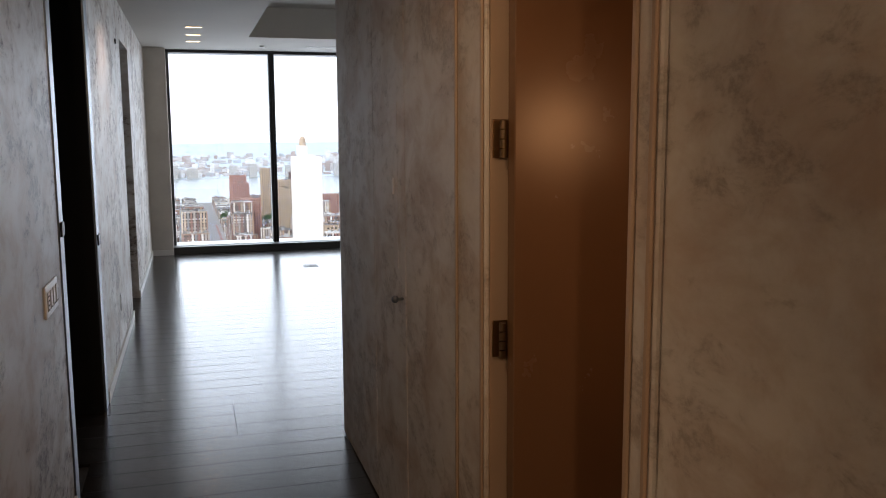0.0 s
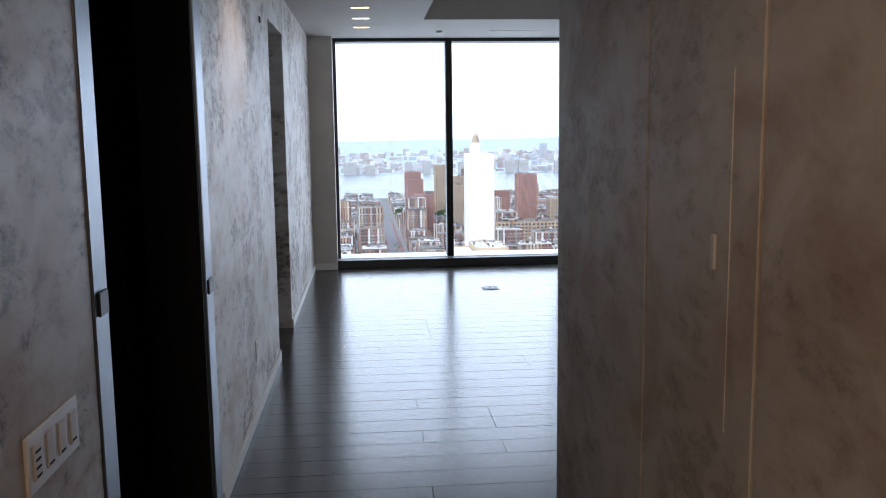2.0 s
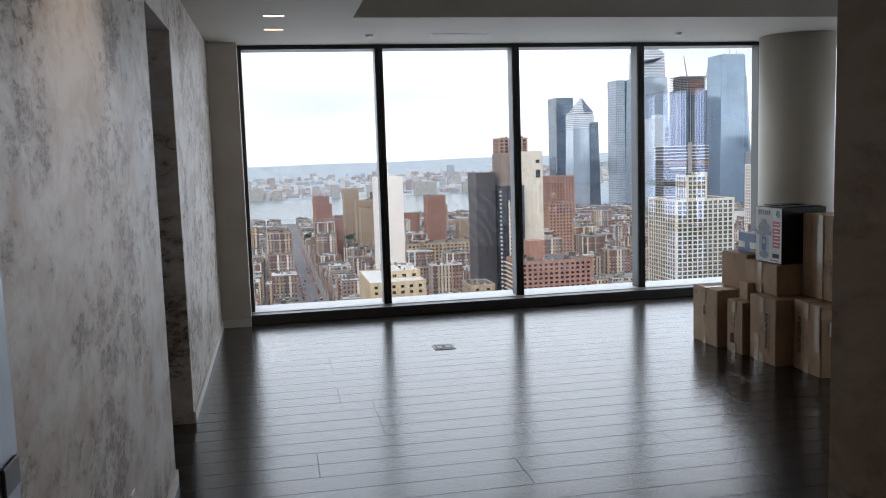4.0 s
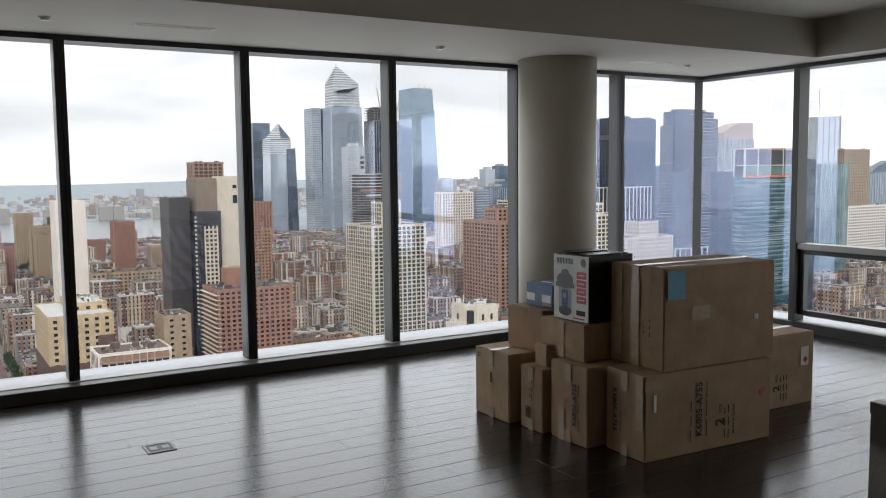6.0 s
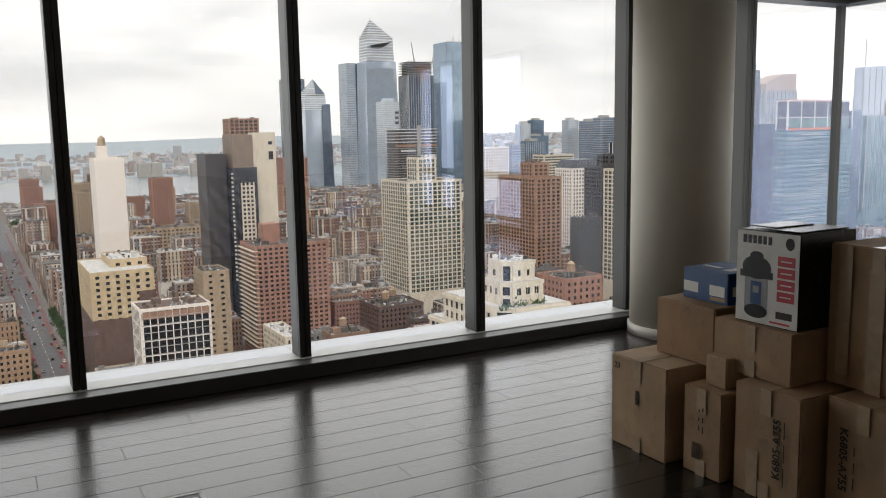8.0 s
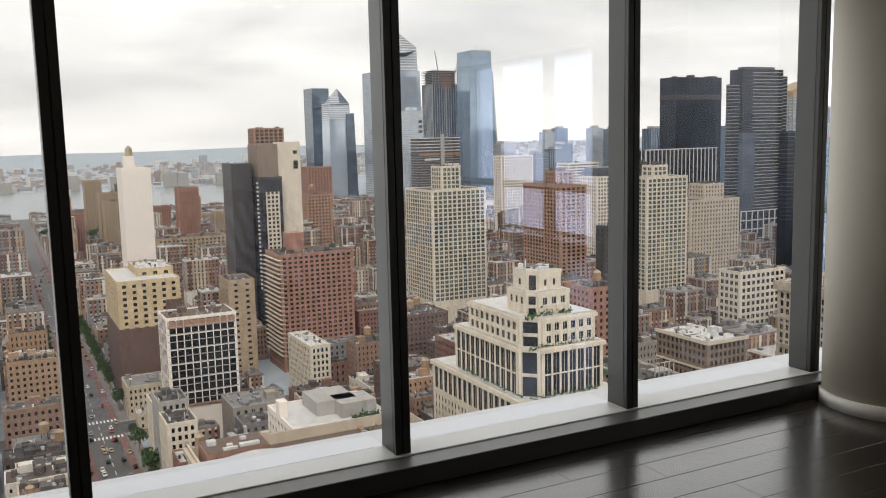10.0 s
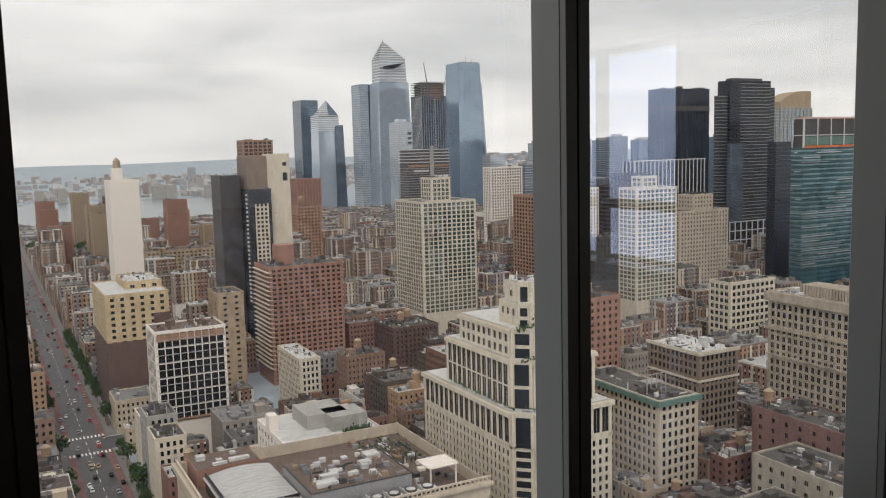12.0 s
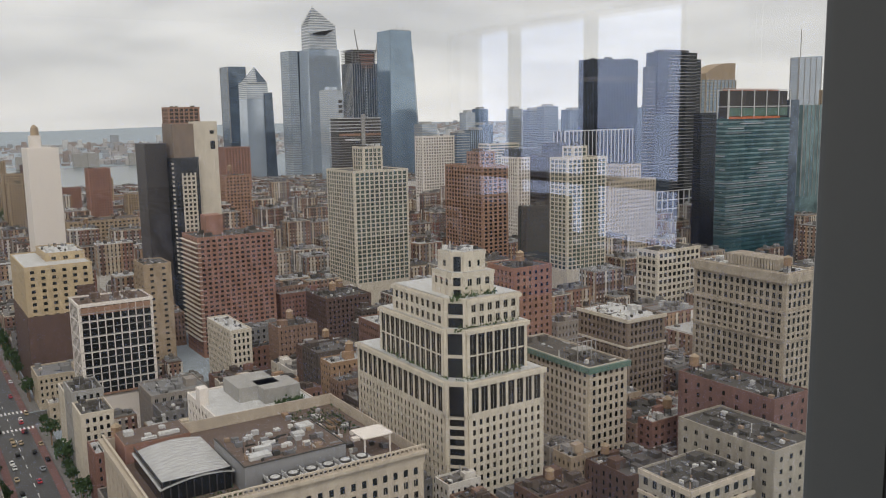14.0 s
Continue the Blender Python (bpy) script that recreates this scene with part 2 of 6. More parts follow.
PLASTER, PLASTER_SOFT, PLANK, GLASS = plaster_material(), plaster_material("smooth_plaster", 0.4), plank_material(), glass_material()
WHITE = painted("white_paint", (0.70, 0.68, 0.65), 0.6, 0.03)
# white ceiling lowered in colour: its lack of light is in the paint
CEILING = painted("dimmed_ceiling_paint", (0.43, 0.395, 0.345), 0.7, 0.03)
COLUMN = painted("column_paint", (0.42, 0.385, 0.32), 0.6, 0.05, 2.0)
PIER = painted("pier_plaster", (0.50, 0.465, 0.41), 0.6, 0.1, 3.0)
TRIM = painted("trim_paint", (0.62, 0.60, 0.56), 0.45, 0.03)
FRAME = painted("window_frame_paint", (0.042, 0.041, 0.038), 0.42, 0.06, 6.0)
FRAME_DARK = painted("window_gasket_black", (0.014, 0.0135, 0.013), 0.45, 0.1, 6.0)
SILL = painted("sill_paint", (0.50, 0.50, 0.49), 0.38, 0.04, 5.0)
# near-zero colour that carries the darkness of the unlit room
UNLIT_BLACK = painted("unlit_room_black", (0.003, 0.003, 0.003), 0.9, 0.2, 2.0, 0)
STEEL = metal("brushed_steel", (0.24, 0.26, 0.29), 0.38)
# trim tanned so that the side room's warm lamplight is in its colour
LAMPLIT_CASING = painted("lamplit_casing_paint", (0.40, 0.29, 0.20), 0.4, 0.04, 3.0)
DARK_BRASS = metal("aged_brass", (0.34, 0.23, 0.13), 0.32)
BRASS = metal("satin_nickel", (0.62, 0.55, 0.45), 0.3)
# brown darkened and reddened; the lamp's warm light is in the colour
LAMPLIT_DOOR = painted("lamplit_door_paint", (0.175, 0.095, 0.048), 0.26, 0.04, 3.0)
CARD = cardboard_material("cardboard", (0.40, 0.265, 0.155))
CARD_LIGHT = cardboard_material("pale_cardboard", (0.46, 0.325, 0.20))
CARD_DARK = cardboard_material("brown_cardboard", (0.33, 0.20, 0.105))
TAPE = painted("packing_tape", (0.46, 0.345, 0.225), 0.22, 0.1, 20)
INK = painted("print_ink", (0.035, 0.028, 0.022), 0.7, 0.1, 30, 0)
PLASTIC = painted("white_plastic", (0.72, 0.71, 0.69), 0.35, 0.02)
BLUE_TAPE = painted("blue_paper", (0.16, 0.38, 0.52), 0.6, 0.08, 30)
PAPER = painted("white_paper", (0.78, 0.77, 0.74), 0.6, 0.04, 20)
RED = painted("red_print", (0.52, 0.05, 0.07), 0.4, 0.05, 20, 0)
BLUE = painted("blue_print", (0.03, 0.09, 0.24), 0.45, 0.12, 20, 0)
PINK = painted("pink_marker", (0.75, 0.08, 0.25), 0.6, 0.05, 20, 0)
GLOSS_BLACK = painted("black_print", (0.008, 0.008, 0.009), 0.25, 0.2, 20, 0)
GREY_PRINT = painted("grey_print", (0.33, 0.34, 0.36), 0.4, 0.2, 30, 0)
MARBLE = marble_material()
LAMP_GLOW = emitter("lamp_glow", (1.0, 0.60, 0.28), 2.2)
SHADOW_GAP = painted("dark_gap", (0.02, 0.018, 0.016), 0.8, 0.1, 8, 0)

# ---- mesh helpers ----


def block(bm, x0, x1, y0, y1, z0, z1):
    m = Matrix.LocRotScale(((x0 + x1) / 2, (y0 + y1) / 2, (z0 + z1) / 2), None, (x1 - x0, y1 - y0, z1 - z0))
    return bmesh.ops.create_cube(bm, size=1.0, matrix=m)["verts"]


def rod(bm, x, y, z0, z1, r0, r1=None, seg=24):
    m = Matrix.Translation((x, y, (z0 + z1) / 2))
    return bmesh.ops.create_cone(bm, cap_ends=True, segments=seg, radius1=r0, radius2=r0 if r1 is None else r1, depth=z1 - z0, matrix=m)["verts"]


def bevelled(bm, width, seg=2):
    bmesh.ops.bevel(bm, geom=bm.edges[:], offset=width, segments=seg, affect='EDGES', clamp_overlap=True)
    return bm


def part(name, bm, material, parent=None, label="", smooth=False):
    me = bpy.data.meshes.new(name)
    if smooth:
        for f in bm.faces:
            f.smooth = True
    bm.to_mesh(me)
    bm.free()
    me.materials.append(material)
    ob = new(name, me)
    if parent is not None:
        ob.parent = parent
    if label:
        tagged(ob, label)
    return ob


def blocks(name, material, parent, *boxes, label="", bevel=0.0):
    bm = bmesh.new()
    for b in boxes:
        block(bm, *b)
    if bevel:
        bevelled(bm, bevel, 1)
    return part(name, bm, material, parent, label)


def thing(name, label, category, at=(0, 0, 0), rz=0.0, group="", kind=""):
    e = new(name)
    e.empty_display_size = 0.1
    e.matrix_world = pose(*at, 0, 0, rz)
    return tagged(e, label, category, group, kind)


def mesh_of(name, verts, faces, material):
    me = bpy.data.meshes.new(name)
    me.from_pydata(verts, [], faces)
    me.materials.append(material)
    return me


CUBE_FACES = ((0, 3, 2, 1), (4, 5, 6, 7), (0, 1, 5, 4), (1, 2, 6, 5), (2, 3, 7, 6), (3, 0, 4, 7))


class Heap:
    """Many boxes gathered in one mesh."""

    def __init__(self):
        self.v, self.f = [], []

    def box(self, x0, x1, y0, y1, z0, z1):
        n = len(self.v)
        self.v += [(x0, y0, z0), (x1, y0, z0), (x1, y1, z0), (x0, y1, z0), (x0, y0, z1), (x1, y0, z1), (x1, y1, z1), (x0, y1, z1)]
        self.f += [tuple(n + i for i in q) for q in CUBE_FACES]

    def prism(self, poly, z0, z1):
        n, k = len(self.v), len(poly)
        self.v += [(px, py, z0) for px, py in poly] + [(px, py, z1) for px, py in poly]
        self.f += [tuple(n + k - 1 - i for i in range(k)), tuple(n + k + i for i in range(k))]
        self.f += [(n + i, n + (i + 1) % k, n + k + (i + 1) % k, n + k + i) for i in range(k)]

    def object(self, name, material, parent=None, label=""):
        ob = new(name, mesh_of(name, self.v, self.f, material))
        if parent is not None:
            ob.parent = parent
        if label:
            tagged(ob, label)
        return ob


def writing(text, size, material, parent, m, name="writing"):
    """Flat lettering in the built-in font, standing on the local pose m."""
    cu = bpy.data.curves.new(name, 'FONT')
    cu.body, cu.size, cu.extrude, cu.align_x, cu.align_y = text, size, 0.0004, 'CENTER', 'CENTER'
    cu.offset = size * 0.022
    cu.resolution_u = 2
    tmp = bpy.data.objects.new("tmp", cu)
    me = bpy.data.meshes.new_from_object(tmp)
    bpy.data.objects.remove(tmp)
    bpy.data.curves.remove(cu)
    me.materials.clear()
    me.materials.append(material)
    ob = new(name, me)
    ob.parent = parent
    ob.matrix_local = m
    return ob


# ---- the apartment: walls, floor, ceiling ----
LEFT, RIGHT, ENDW = 1.228, 2.465, 11.43
GLASS_Y, GLASS_X = 11.768, 9.49
TOP, TRAY = 2.64, 2.98


def structure(name, material, label, *boxes, bevel=0.0):
    ob = blocks(name, material, None, *boxes, bevel=bevel)
    return tagged(ob, label, name.split("_")[0], kind="structure")


structure("wall_west", PLASTER, "distressed grey-beige plaster wall with brown scuffs",
          (LEFT - 0.2, LEFT, -2.0, 3.49, 0, 3), (LEFT - 0.2, LEFT, 3.49, 5.0, 2.52, 3), (LEFT - 0.2, LEFT, 5.0, 7.45, 0, 3),
          (LEFT - 0.2, LEFT, 7.45, 8.44, 2.335, 3), (LEFT - 0.2, LEFT, 8.44, ENDW, 0, 3))
structure("wall_north", PIER, "narrow plaster pier beside the tall window", (LEFT - 0.2, 1.497, ENDW, 11.95, 0, 3))
structure("wall_corridor", PLASTER_SOFT, "distressed plaster corridor wall with flush doors",
          (RIGHT, 2.61, -2.0, 1.03, 0, 3), (RIGHT, 2.61, 1.03, 1.828, 2.42, 3), (RIGHT, 2.61, 1.828, 1.9, 0, 3),
          (RIGHT + 0.022, 3.2, 1.9, 4.11, 0, 3))
structure("wall_south", COLUMN, "plain beige wall at the back of the room", (3.2, 9.9, 2.4, 2.6, 0, 3.2))
structure("wall_entry", PLASTER, "plain plaster wall closing the corridor", (LEFT - 0.2, 2.61, -2.2, -2.0, 0, 3))
structure("wall_powder_room", LAMPLIT_DOOR, "warm plain walls of the small side room",
          (2.61, 4.2, 0.45, 0.6, 0, 3), (4.2, 4.3, 0.45, 1.9, 0, 3), (3.4, 4.2, 1.78, 1.9, 0, 3), (2.61, 4.2, 0.6, 1.9, 2.7, 2.8))
structure("wall_bathroom", WHITE, "plain walls of the room behind the doorway",
          (-1.2, -1.1, 6.5, 9.6, 0, 3), (-1.1, 1.02, 6.4, 6.5, 0, 3), (-1.1, 1.02, 9.5, 9.6, 0, 3), (-1.2, 1.02, 6.4, 9.6, 2.7, 2.8))
structure("floor_base", SHADOW_GAP, "dark subfloor under the planks", (-1.2, 9.9, -2.2, 11.9, -0.3, -0.02))
structure("ceiling", CEILING, "white ceiling, dimmed in its colour, with a raised tray and a lower border along the windows",
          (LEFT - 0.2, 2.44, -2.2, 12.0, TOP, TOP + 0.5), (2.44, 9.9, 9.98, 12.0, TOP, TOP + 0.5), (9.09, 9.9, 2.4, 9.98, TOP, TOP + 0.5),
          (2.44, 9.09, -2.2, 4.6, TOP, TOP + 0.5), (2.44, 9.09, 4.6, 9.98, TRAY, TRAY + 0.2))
structure("baseboard", TRIM, "low painted baseboard along the walls", (LEFT, LEFT + 0.012, 5.005, 7.45, 0, 0.07), (LEFT, LEFT + 0.012, 8.44, ENDW - 0.012, 0, 0.07),
          (LEFT, 1.497, ENDW - 0.012, ENDW, 0, 0.07), (RIGHT + 0.010, RIGHT + 0.022, 3.25, 4.11, 0, 0.05), (LEFT, LEFT + 0.012, -2, 3.48, 0, 0.07))

# ---- windows ----
MULLIONS = (2.83, 4.20, 5.53, 6.91, 8.21)
HEAD, SILL_Z = 2.60, 0.10


def window_wall_north():
    w = thing("window_1", "tall grey-framed window wall looking over the city", "window", (0, 0, 0), kind="structure")
    blocks("window_sill", SILL, w, (1.497, 9.34, 11.60, 12.0, -0.02, SILL_Z), label="pale painted sill catching daylight", bevel=0.004)
    blocks("sill_front", FRAME, w, (1.497, 9.34, 11.47, 11.598, 0.0, SILL_Z - 0.006), bevel=0.004)
    blocks("head_frame", FRAME_DARK, w, (1.497, 9.56, 11.63, 11.86, HEAD, TOP - 0.002))
    blocks("side_frame", FRAME, w, (1.499, 1.53, 11.62, GLASS_Y + 0.012, SILL_Z, HEAD))
    for x in MULLIONS:
        mu = blocks("mullion", FRAME, w, (x - 0.039, x + 0.039, 11.645, GLASS_Y + 0.012, SILL_Z, HEAD), bevel=0.003)
        blocks("front_rail", FRAME_DARK, mu, (x - 0.038, x - 0.003, 11.62, 11.645, SILL_Z, HEAD), (x + 0.003, x + 0.038, 11.62, 11.645, SILL_Z, HEAD))
    blocks("corner_post", FRAME_DARK, w, (GLASS_X - 0.03, GLASS_X + 0.03, GLASS_Y - 0.03, GLASS_Y + 0.03, -0.02, HEAD))
    edges = (1.53,) + MULLIONS + (GLASS_X,)
    for a, b in zip(edges, edges[1:]):
        p = blocks("pane", GLASS, w, (a, b, GLASS_Y, GLASS_Y + 0.006, SILL_Z, HEAD))
        p.visible_shadow = False


def window_wall_east():
    w = thing("window_2", "grey-framed window wall with low opening vents", "window", (0, 0, 0), kind="structure")
    for y0, y1, ys in ((9.0, 11.60, (10.38, 9.035)), (2.6, 6.75, (6.715, 5.34, 3.97, 2.635))):
        blocks("window_sill", SILL, w, (9.37, 9.69, y0, y1, -0.02, SILL_Z), label="pale painted sill", bevel=0.004)
        blocks("sill_front", FRAME, w, (9.34, 9.368, y0, y1, 0.0, SILL_Z - 0.006))
        blocks("head_frame", FRAME_DARK, w, (9.37, 9.56, y0, y1, HEAD, TOP - 0.002))
        for y in ys:
            blocks("mullion", FRAME, w, (9.35, GLASS_X + 0.012, y - 0.035, y + 0.035, SILL_Z, HEAD), bevel=0.003)
        edges = ((GLASS_Y,) if y1 > 11 else ()) + ys
        for b, a in zip(edges, edges[1:]):
            p = blocks("pane", GLASS, w, (GLASS_X, GLASS_X + 0.006, a, b, SILL_Z, HEAD))
            p.visible_shadow = False
            if b < 11:
                vent = blocks("transom", SILL, w, (9.37, GLASS_X + 0.012, a + 0.036, b - 0.036, 0.82, 0.88), bevel=0.004)
                blocks("vent_frame", FRAME, vent, (9.41, 9.48, a + 0.036, a + 0.09, 0.16, 0.82), (9.41, 9.48, b - 0.09, b - 0.036, 0.16, 0.82),
                       (9.41, 9.48, a + 0.09, b - 0.09, 0.16, 0.21), (9.41, 9.48, a + 0.09, b - 0.09, 0.77, 0.82), bevel=0.004)
                blocks("handle", FRAME_DARK, vent, (9.38, 9.41, (a + b) / 2 - 0.06, (a + b) / 2 + 0.06, 0.17, 0.19), bevel=0.004)


structure("wall_east", COLUMN, "plain painted wall between the windows", (9.36, 9.69, 6.75, 9.0, -0.02, TOP))
window_wall_north()
window_wall_east()

col = thing("column", "round pale painted concrete column beside the window", "column", (7.03, 11.2, 0), kind="structure")
bm = bmesh.new()
rod(bm, 0, 0, 0.0, TOP, 0.362, seg=64)
part("shaft", bm, COLUMN, col, smooth=False)
bm = bmesh.new()
rod(bm, 0, 0, 0.0, 0.075, 0.378, seg=64)
part("base_ring", bm, TRIM, col, "thin painted ring at the foot")
for ob in col.children:
    for f in ob.data.polygons:
        f.use_smooth = abs(f.normal.z) < 0.5

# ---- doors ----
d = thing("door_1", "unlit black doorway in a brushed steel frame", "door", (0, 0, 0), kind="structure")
# recess walls and both edge liners are coloured black to read as unlit
blocks("dark_recess", UNLIT_BLACK, d, (-0.3, -0.2, 3.3, 5.1, 0, 2.7), (-0.2, 1.02, 3.3, 3.4, 0, 2.7), (-0.2, 1.02, 5.0, 5.1, 0, 2.7), (-0.2, 1.02, 3.4, 5.0, 2.55, 2.7), (1.02, LEFT - 0.004, 3.602, 3.625, 0, 2.5), (1.02, LEFT - 0.004, 4.83, 4.858, 0, 2.5))
for y0, y1, z in ((3.492, 3.60, 1.178), (4.86, 4.998, 0.975)):
    j = blocks("jamb", STEEL, d, (LEFT - 0.09, LEFT + 0.006, y0 + 0.002, y1, 0, 2.5), label="brushed steel jamb", bevel=0.003)
    blocks("latch_plate", FRAME_DARK, j, (LEFT + 0.006, LEFT + 0.014, y0 + 0.02, y1 - 0.02, z - 0.03, z + 0.03), bevel=0.003)
blocks("head", STEEL, d, (LEFT - 0.09, LEFT + 0.006, 3.60, 4.86, 2.42, 2.5), bevel=0.003)
blocks("floor_stop", BRASS, d, (LEFT - 0.088, LEFT - 0.06, 3.72, 3.78, 0.22, 0.235))

d = thing("door_2", "open brown painted door swung into a side room", "door", (0, 0, 0), kind="structure")
leaf = blocks("door_leaf", LAMPLIT_DOOR, d, (2.505, 3.17, 1.735, 1.783, 0.01, 2.40), bevel=0.003)
bm = bmesh.new()
rod(bm, 3.1, 1.70, 0.97, 1.0, 0.025)
part("handle", bm, BRASS, leaf)
for y0, y1 in ((1.80, 2.045), (0.965, 1.055)):
    c = blocks("casing", PLASTER_SOFT, d, (RIGHT - 0.014, RIGHT, y0, y1, 0, 2.5), bevel=0.004)
    blocks("casing_bead", LAMPLIT_CASING, c, (RIGHT - 0.022, RIGHT - 0.0141, y0 + 0.006, y0 + 0.022, 0, 2.5), (RIGHT - 0.022, RIGHT - 0.0141, y1 - 0.022, y1 - 0.006, 0, 2.5), bevel=0.003)
blocks("jamb", LAMPLIT_CASING, d, (RIGHT, 2.61, 1.80, 1.828, 0, 2.42))
# solid dark strip standing in for the shade behind the leaf
blocks("hinge_gap", SHADOW_GAP, d, (2.52, 2.56, 1.785, 1.7998, 0, 2.40))
blocks("jamb", LAMPLIT_CASING, d, (RIGHT, 2.61, 1.03, 1.055, 0, 2.42))
blocks("head", LAMPLIT_CASING, d, (RIGHT, 2.61, 1.055, 1.80, 2.40, 2.42))
for z in (0.52, 1.035, 1.543, 2.05):
    h = blocks("hinge", DARK_BRASS, d, (2.470, 2.516, 1.7955, 1.7998, z - 0.047, z + 0.047), bevel=0.001)
    bm = bmesh.new()
    for k in range(4):
        rod(bm, 2.490, 1.776, z - 0.046 + k * 0.0235, z - 0.026 + k * 0.0235, 0.009, seg=12)
    part("knuckle", bm, DARK_BRASS, h)


def closet_door(y0, y1, knob_y):
    c = thing("closet_door", "flush closet door finished in the wall's distressed plaster", "door", (RIGHT, y0, 0), group="corridor closet doors")
    blocks("door_leaf", PLASTER_SOFT, c, (0.0, 0.021, 0.004, y1 - y0 - 0.004, 0.01, 2.5), bevel=0.002)
    if knob_y is not None:
        bm = bmesh.new()
        m = Matrix.Translation((-0.012, knob_y - y0, 0.965)) @ Matrix.Rotation(radians(90), 4, 'Y')
        bmesh.ops.create_cone(bm, cap_ends=True, segments=16, radius1=0.005, radius2=0.006, depth=0.024, matrix=m)
        bmesh.ops.create_uvsphere(bm, u_segments=16, v_segments=10, radius=0.014, matrix=Matrix.Translation((-0.03, knob_y - y0, 0.965)))
        part("knob", bm, STEEL, c, "small round nickel knob", smooth=True)
    return c


closet_door(2.06, 2.70, None)
closet_door(2.705, 3.24, 2.745)
closet_door(3.245, 4.108, None)
pn = thing("access_panel", "flush plaster access panel with a small white catch", "panel", (RIGHT - 0.002, 2.81, 1.065))
blocks("panel", PLASTER_SOFT, pn, (0.0, 0.002, 0, 0.28, 0, 0.605))
blocks("catch", PLASTIC, pn, (-0.006, 0.0, 0.05, 0.062, 0.27, 0.33), bevel=0.001)

# ---- wall and ceiling fittings ----


def outlet(y, z, name="wall_outlet", label="small white wall outlet plate"):
    o = thing(name, label, "outlet", (LEFT, y, z))
    blocks("plate", PLASTIC, o, (0, 0.006, -0.036, 0.036, -0.058, 0.058), bevel=0.002)
    blocks("socket", TRIM, o, (0.006, 0.008, -0.017, 0.017, 0.008, 0.04), (0.006, 0.008, -0.017, 0.017, -0.04, -0.008))


outlet(6.25, 0.37)
outlet(10.1, 0.36)
th = thing("wall_sensor", "tiny black square sensor high on the plaster wall", "sensor", (LEFT, 6.98, 2.267))
blocks("body", GLOSS_BLACK, th, (0, 0.01, -0.02, 0.02, -0.02, 0.02), bevel=0.003)
sw = thing("light_switch", "white four-gang light switch plate with a vent of slots", "switch", (LEFT, 3.185, 0.963))
blocks("plate", PLASTIC, sw, (0, 0.009, -0.14, 0.14, -0.058, 0.058), bevel=0.003)
for k in range(4):
    y = -0.1 + k * 0.066
    g = blocks("rocker", TRIM, sw, (0.009, 0.013, y - 0.018, y + 0.018, -0.035, 0.035), bevel=0.002)
    for i in range(4 if k == 0 else 1):
        blocks("slot", SHADOW_GAP, g, (0.013, 0.0135, y - 0.013, y + 0.013, -0.03 + i * 0.016, -0.025 + i * 0.016))


def downlight(x, y, z, long_x=0.085, long_y=0.05, glow=LAMP_GLOW):
    o = thing("recessed_light", "square recessed ceiling spot, warm and lit", "ceiling light", (x, y, z), group="recessed ceiling lights")
    blocks("trim_ring", TRIM, o, (-long_x, long_x, -long_y, -long_y + 0.012, -0.004, 0), (-long_x, long_x, long_y - 0.012, long_y, -0.004, 0),
           (-long_x, -long_x + 0.012, -long_y + 0.012, long_y - 0.012, -0.004, 0), (long_x - 0.012, long_x, -long_y + 0.012, long_y - 0.012, -0.004, 0))
    blocks("lens", glow, o, (-long_x + 0.012, long_x - 0.012, -long_y + 0.012, long_y - 0.012, -0.003, -0.001))
    return o


for y in (9.15, 9.87, 10.58):
    downlight(1.838, y, TOP)
# the fitting at (1.55, 1.0) is added, unseen, to go with the corridor spot
for x, y in ((1.5, -1.7), (1.55, 1.0), (1.75, 5.9)):
    downlight(x, y, TOP)
for x in (4.55, 5.0, 5.45):
    downlight(x, 6.1, TRAY, 0.06, 0.06)


def sprinkler(x, y):
    o = thing("sprinkler", "small white flush sprinkler cap on the ceiling", "sprinkler", (x, y, TOP), group="ceiling sprinklers")
    bm = bmesh.new()
    rod(bm, 0, 0, -0.012, 0.0, 0.036, 0.042, 24)
    rod(bm, 0, 0, -0.022, -0.012, 0.03, 0.03, 24)
    part("cap", bm, TRIM, o)


for x in (2.67, 5.61, 8.42):
    sprinkler(x, 10.93)


def slot_vent(x0, x1, y):
    o = thing("slot_diffuser", "long narrow white air slot in the ceiling", "vent", ((x0 + x1) / 2, y, TOP))
    h = (x1 - x0) / 2
    blocks("frame", TRIM, o, (-h, h, -0.05, -0.035, -0.004, 0), (-h, h, 0.035, 0.05, -0.004, 0), (-h, -h + 0.012, -0.035, 0.035, -0.004, 0), (h - 0.012, h, -0.035, 0.035, -0.004, 0))
    blocks("backing", SHADOW_GAP, o, (-h + 0.012, h - 0.012, -0.035, 0.035, -0.002, -0.0005))
    for k in range(3):
        blocks("slat", TRIM, o, (-h + 0.012, h - 0.012, -0.026 + k * 0.022, -0.018 + k * 0.022, -0.004, -0.002))


slot_vent(3.22, 3.76, 10.93)
slot_vent(7.72, 8.19, 10.95)
sp = thing("ceiling_vent", "square white ceiling vent grille in the tray", "vent", (3.55, 9.1, TRAY))
blocks("frame", TRIM, sp, (-0.17, 0.17, -0.12, -0.1, -0.006, 0), (-0.17, 0.17, 0.1, 0.12, -0.006, 0), (-0.17, -0.15, -0.1, 0.1, -0.006, 0), (0.15, 0.17, -0.1, 0.1, -0.006, 0))
for k in range(7):
    blocks("slat", TRIM, sp, (-0.15, 0.15, -0.095 + k * 0.028, -0.083 + k * 0.028, -0.005, -0.0005))

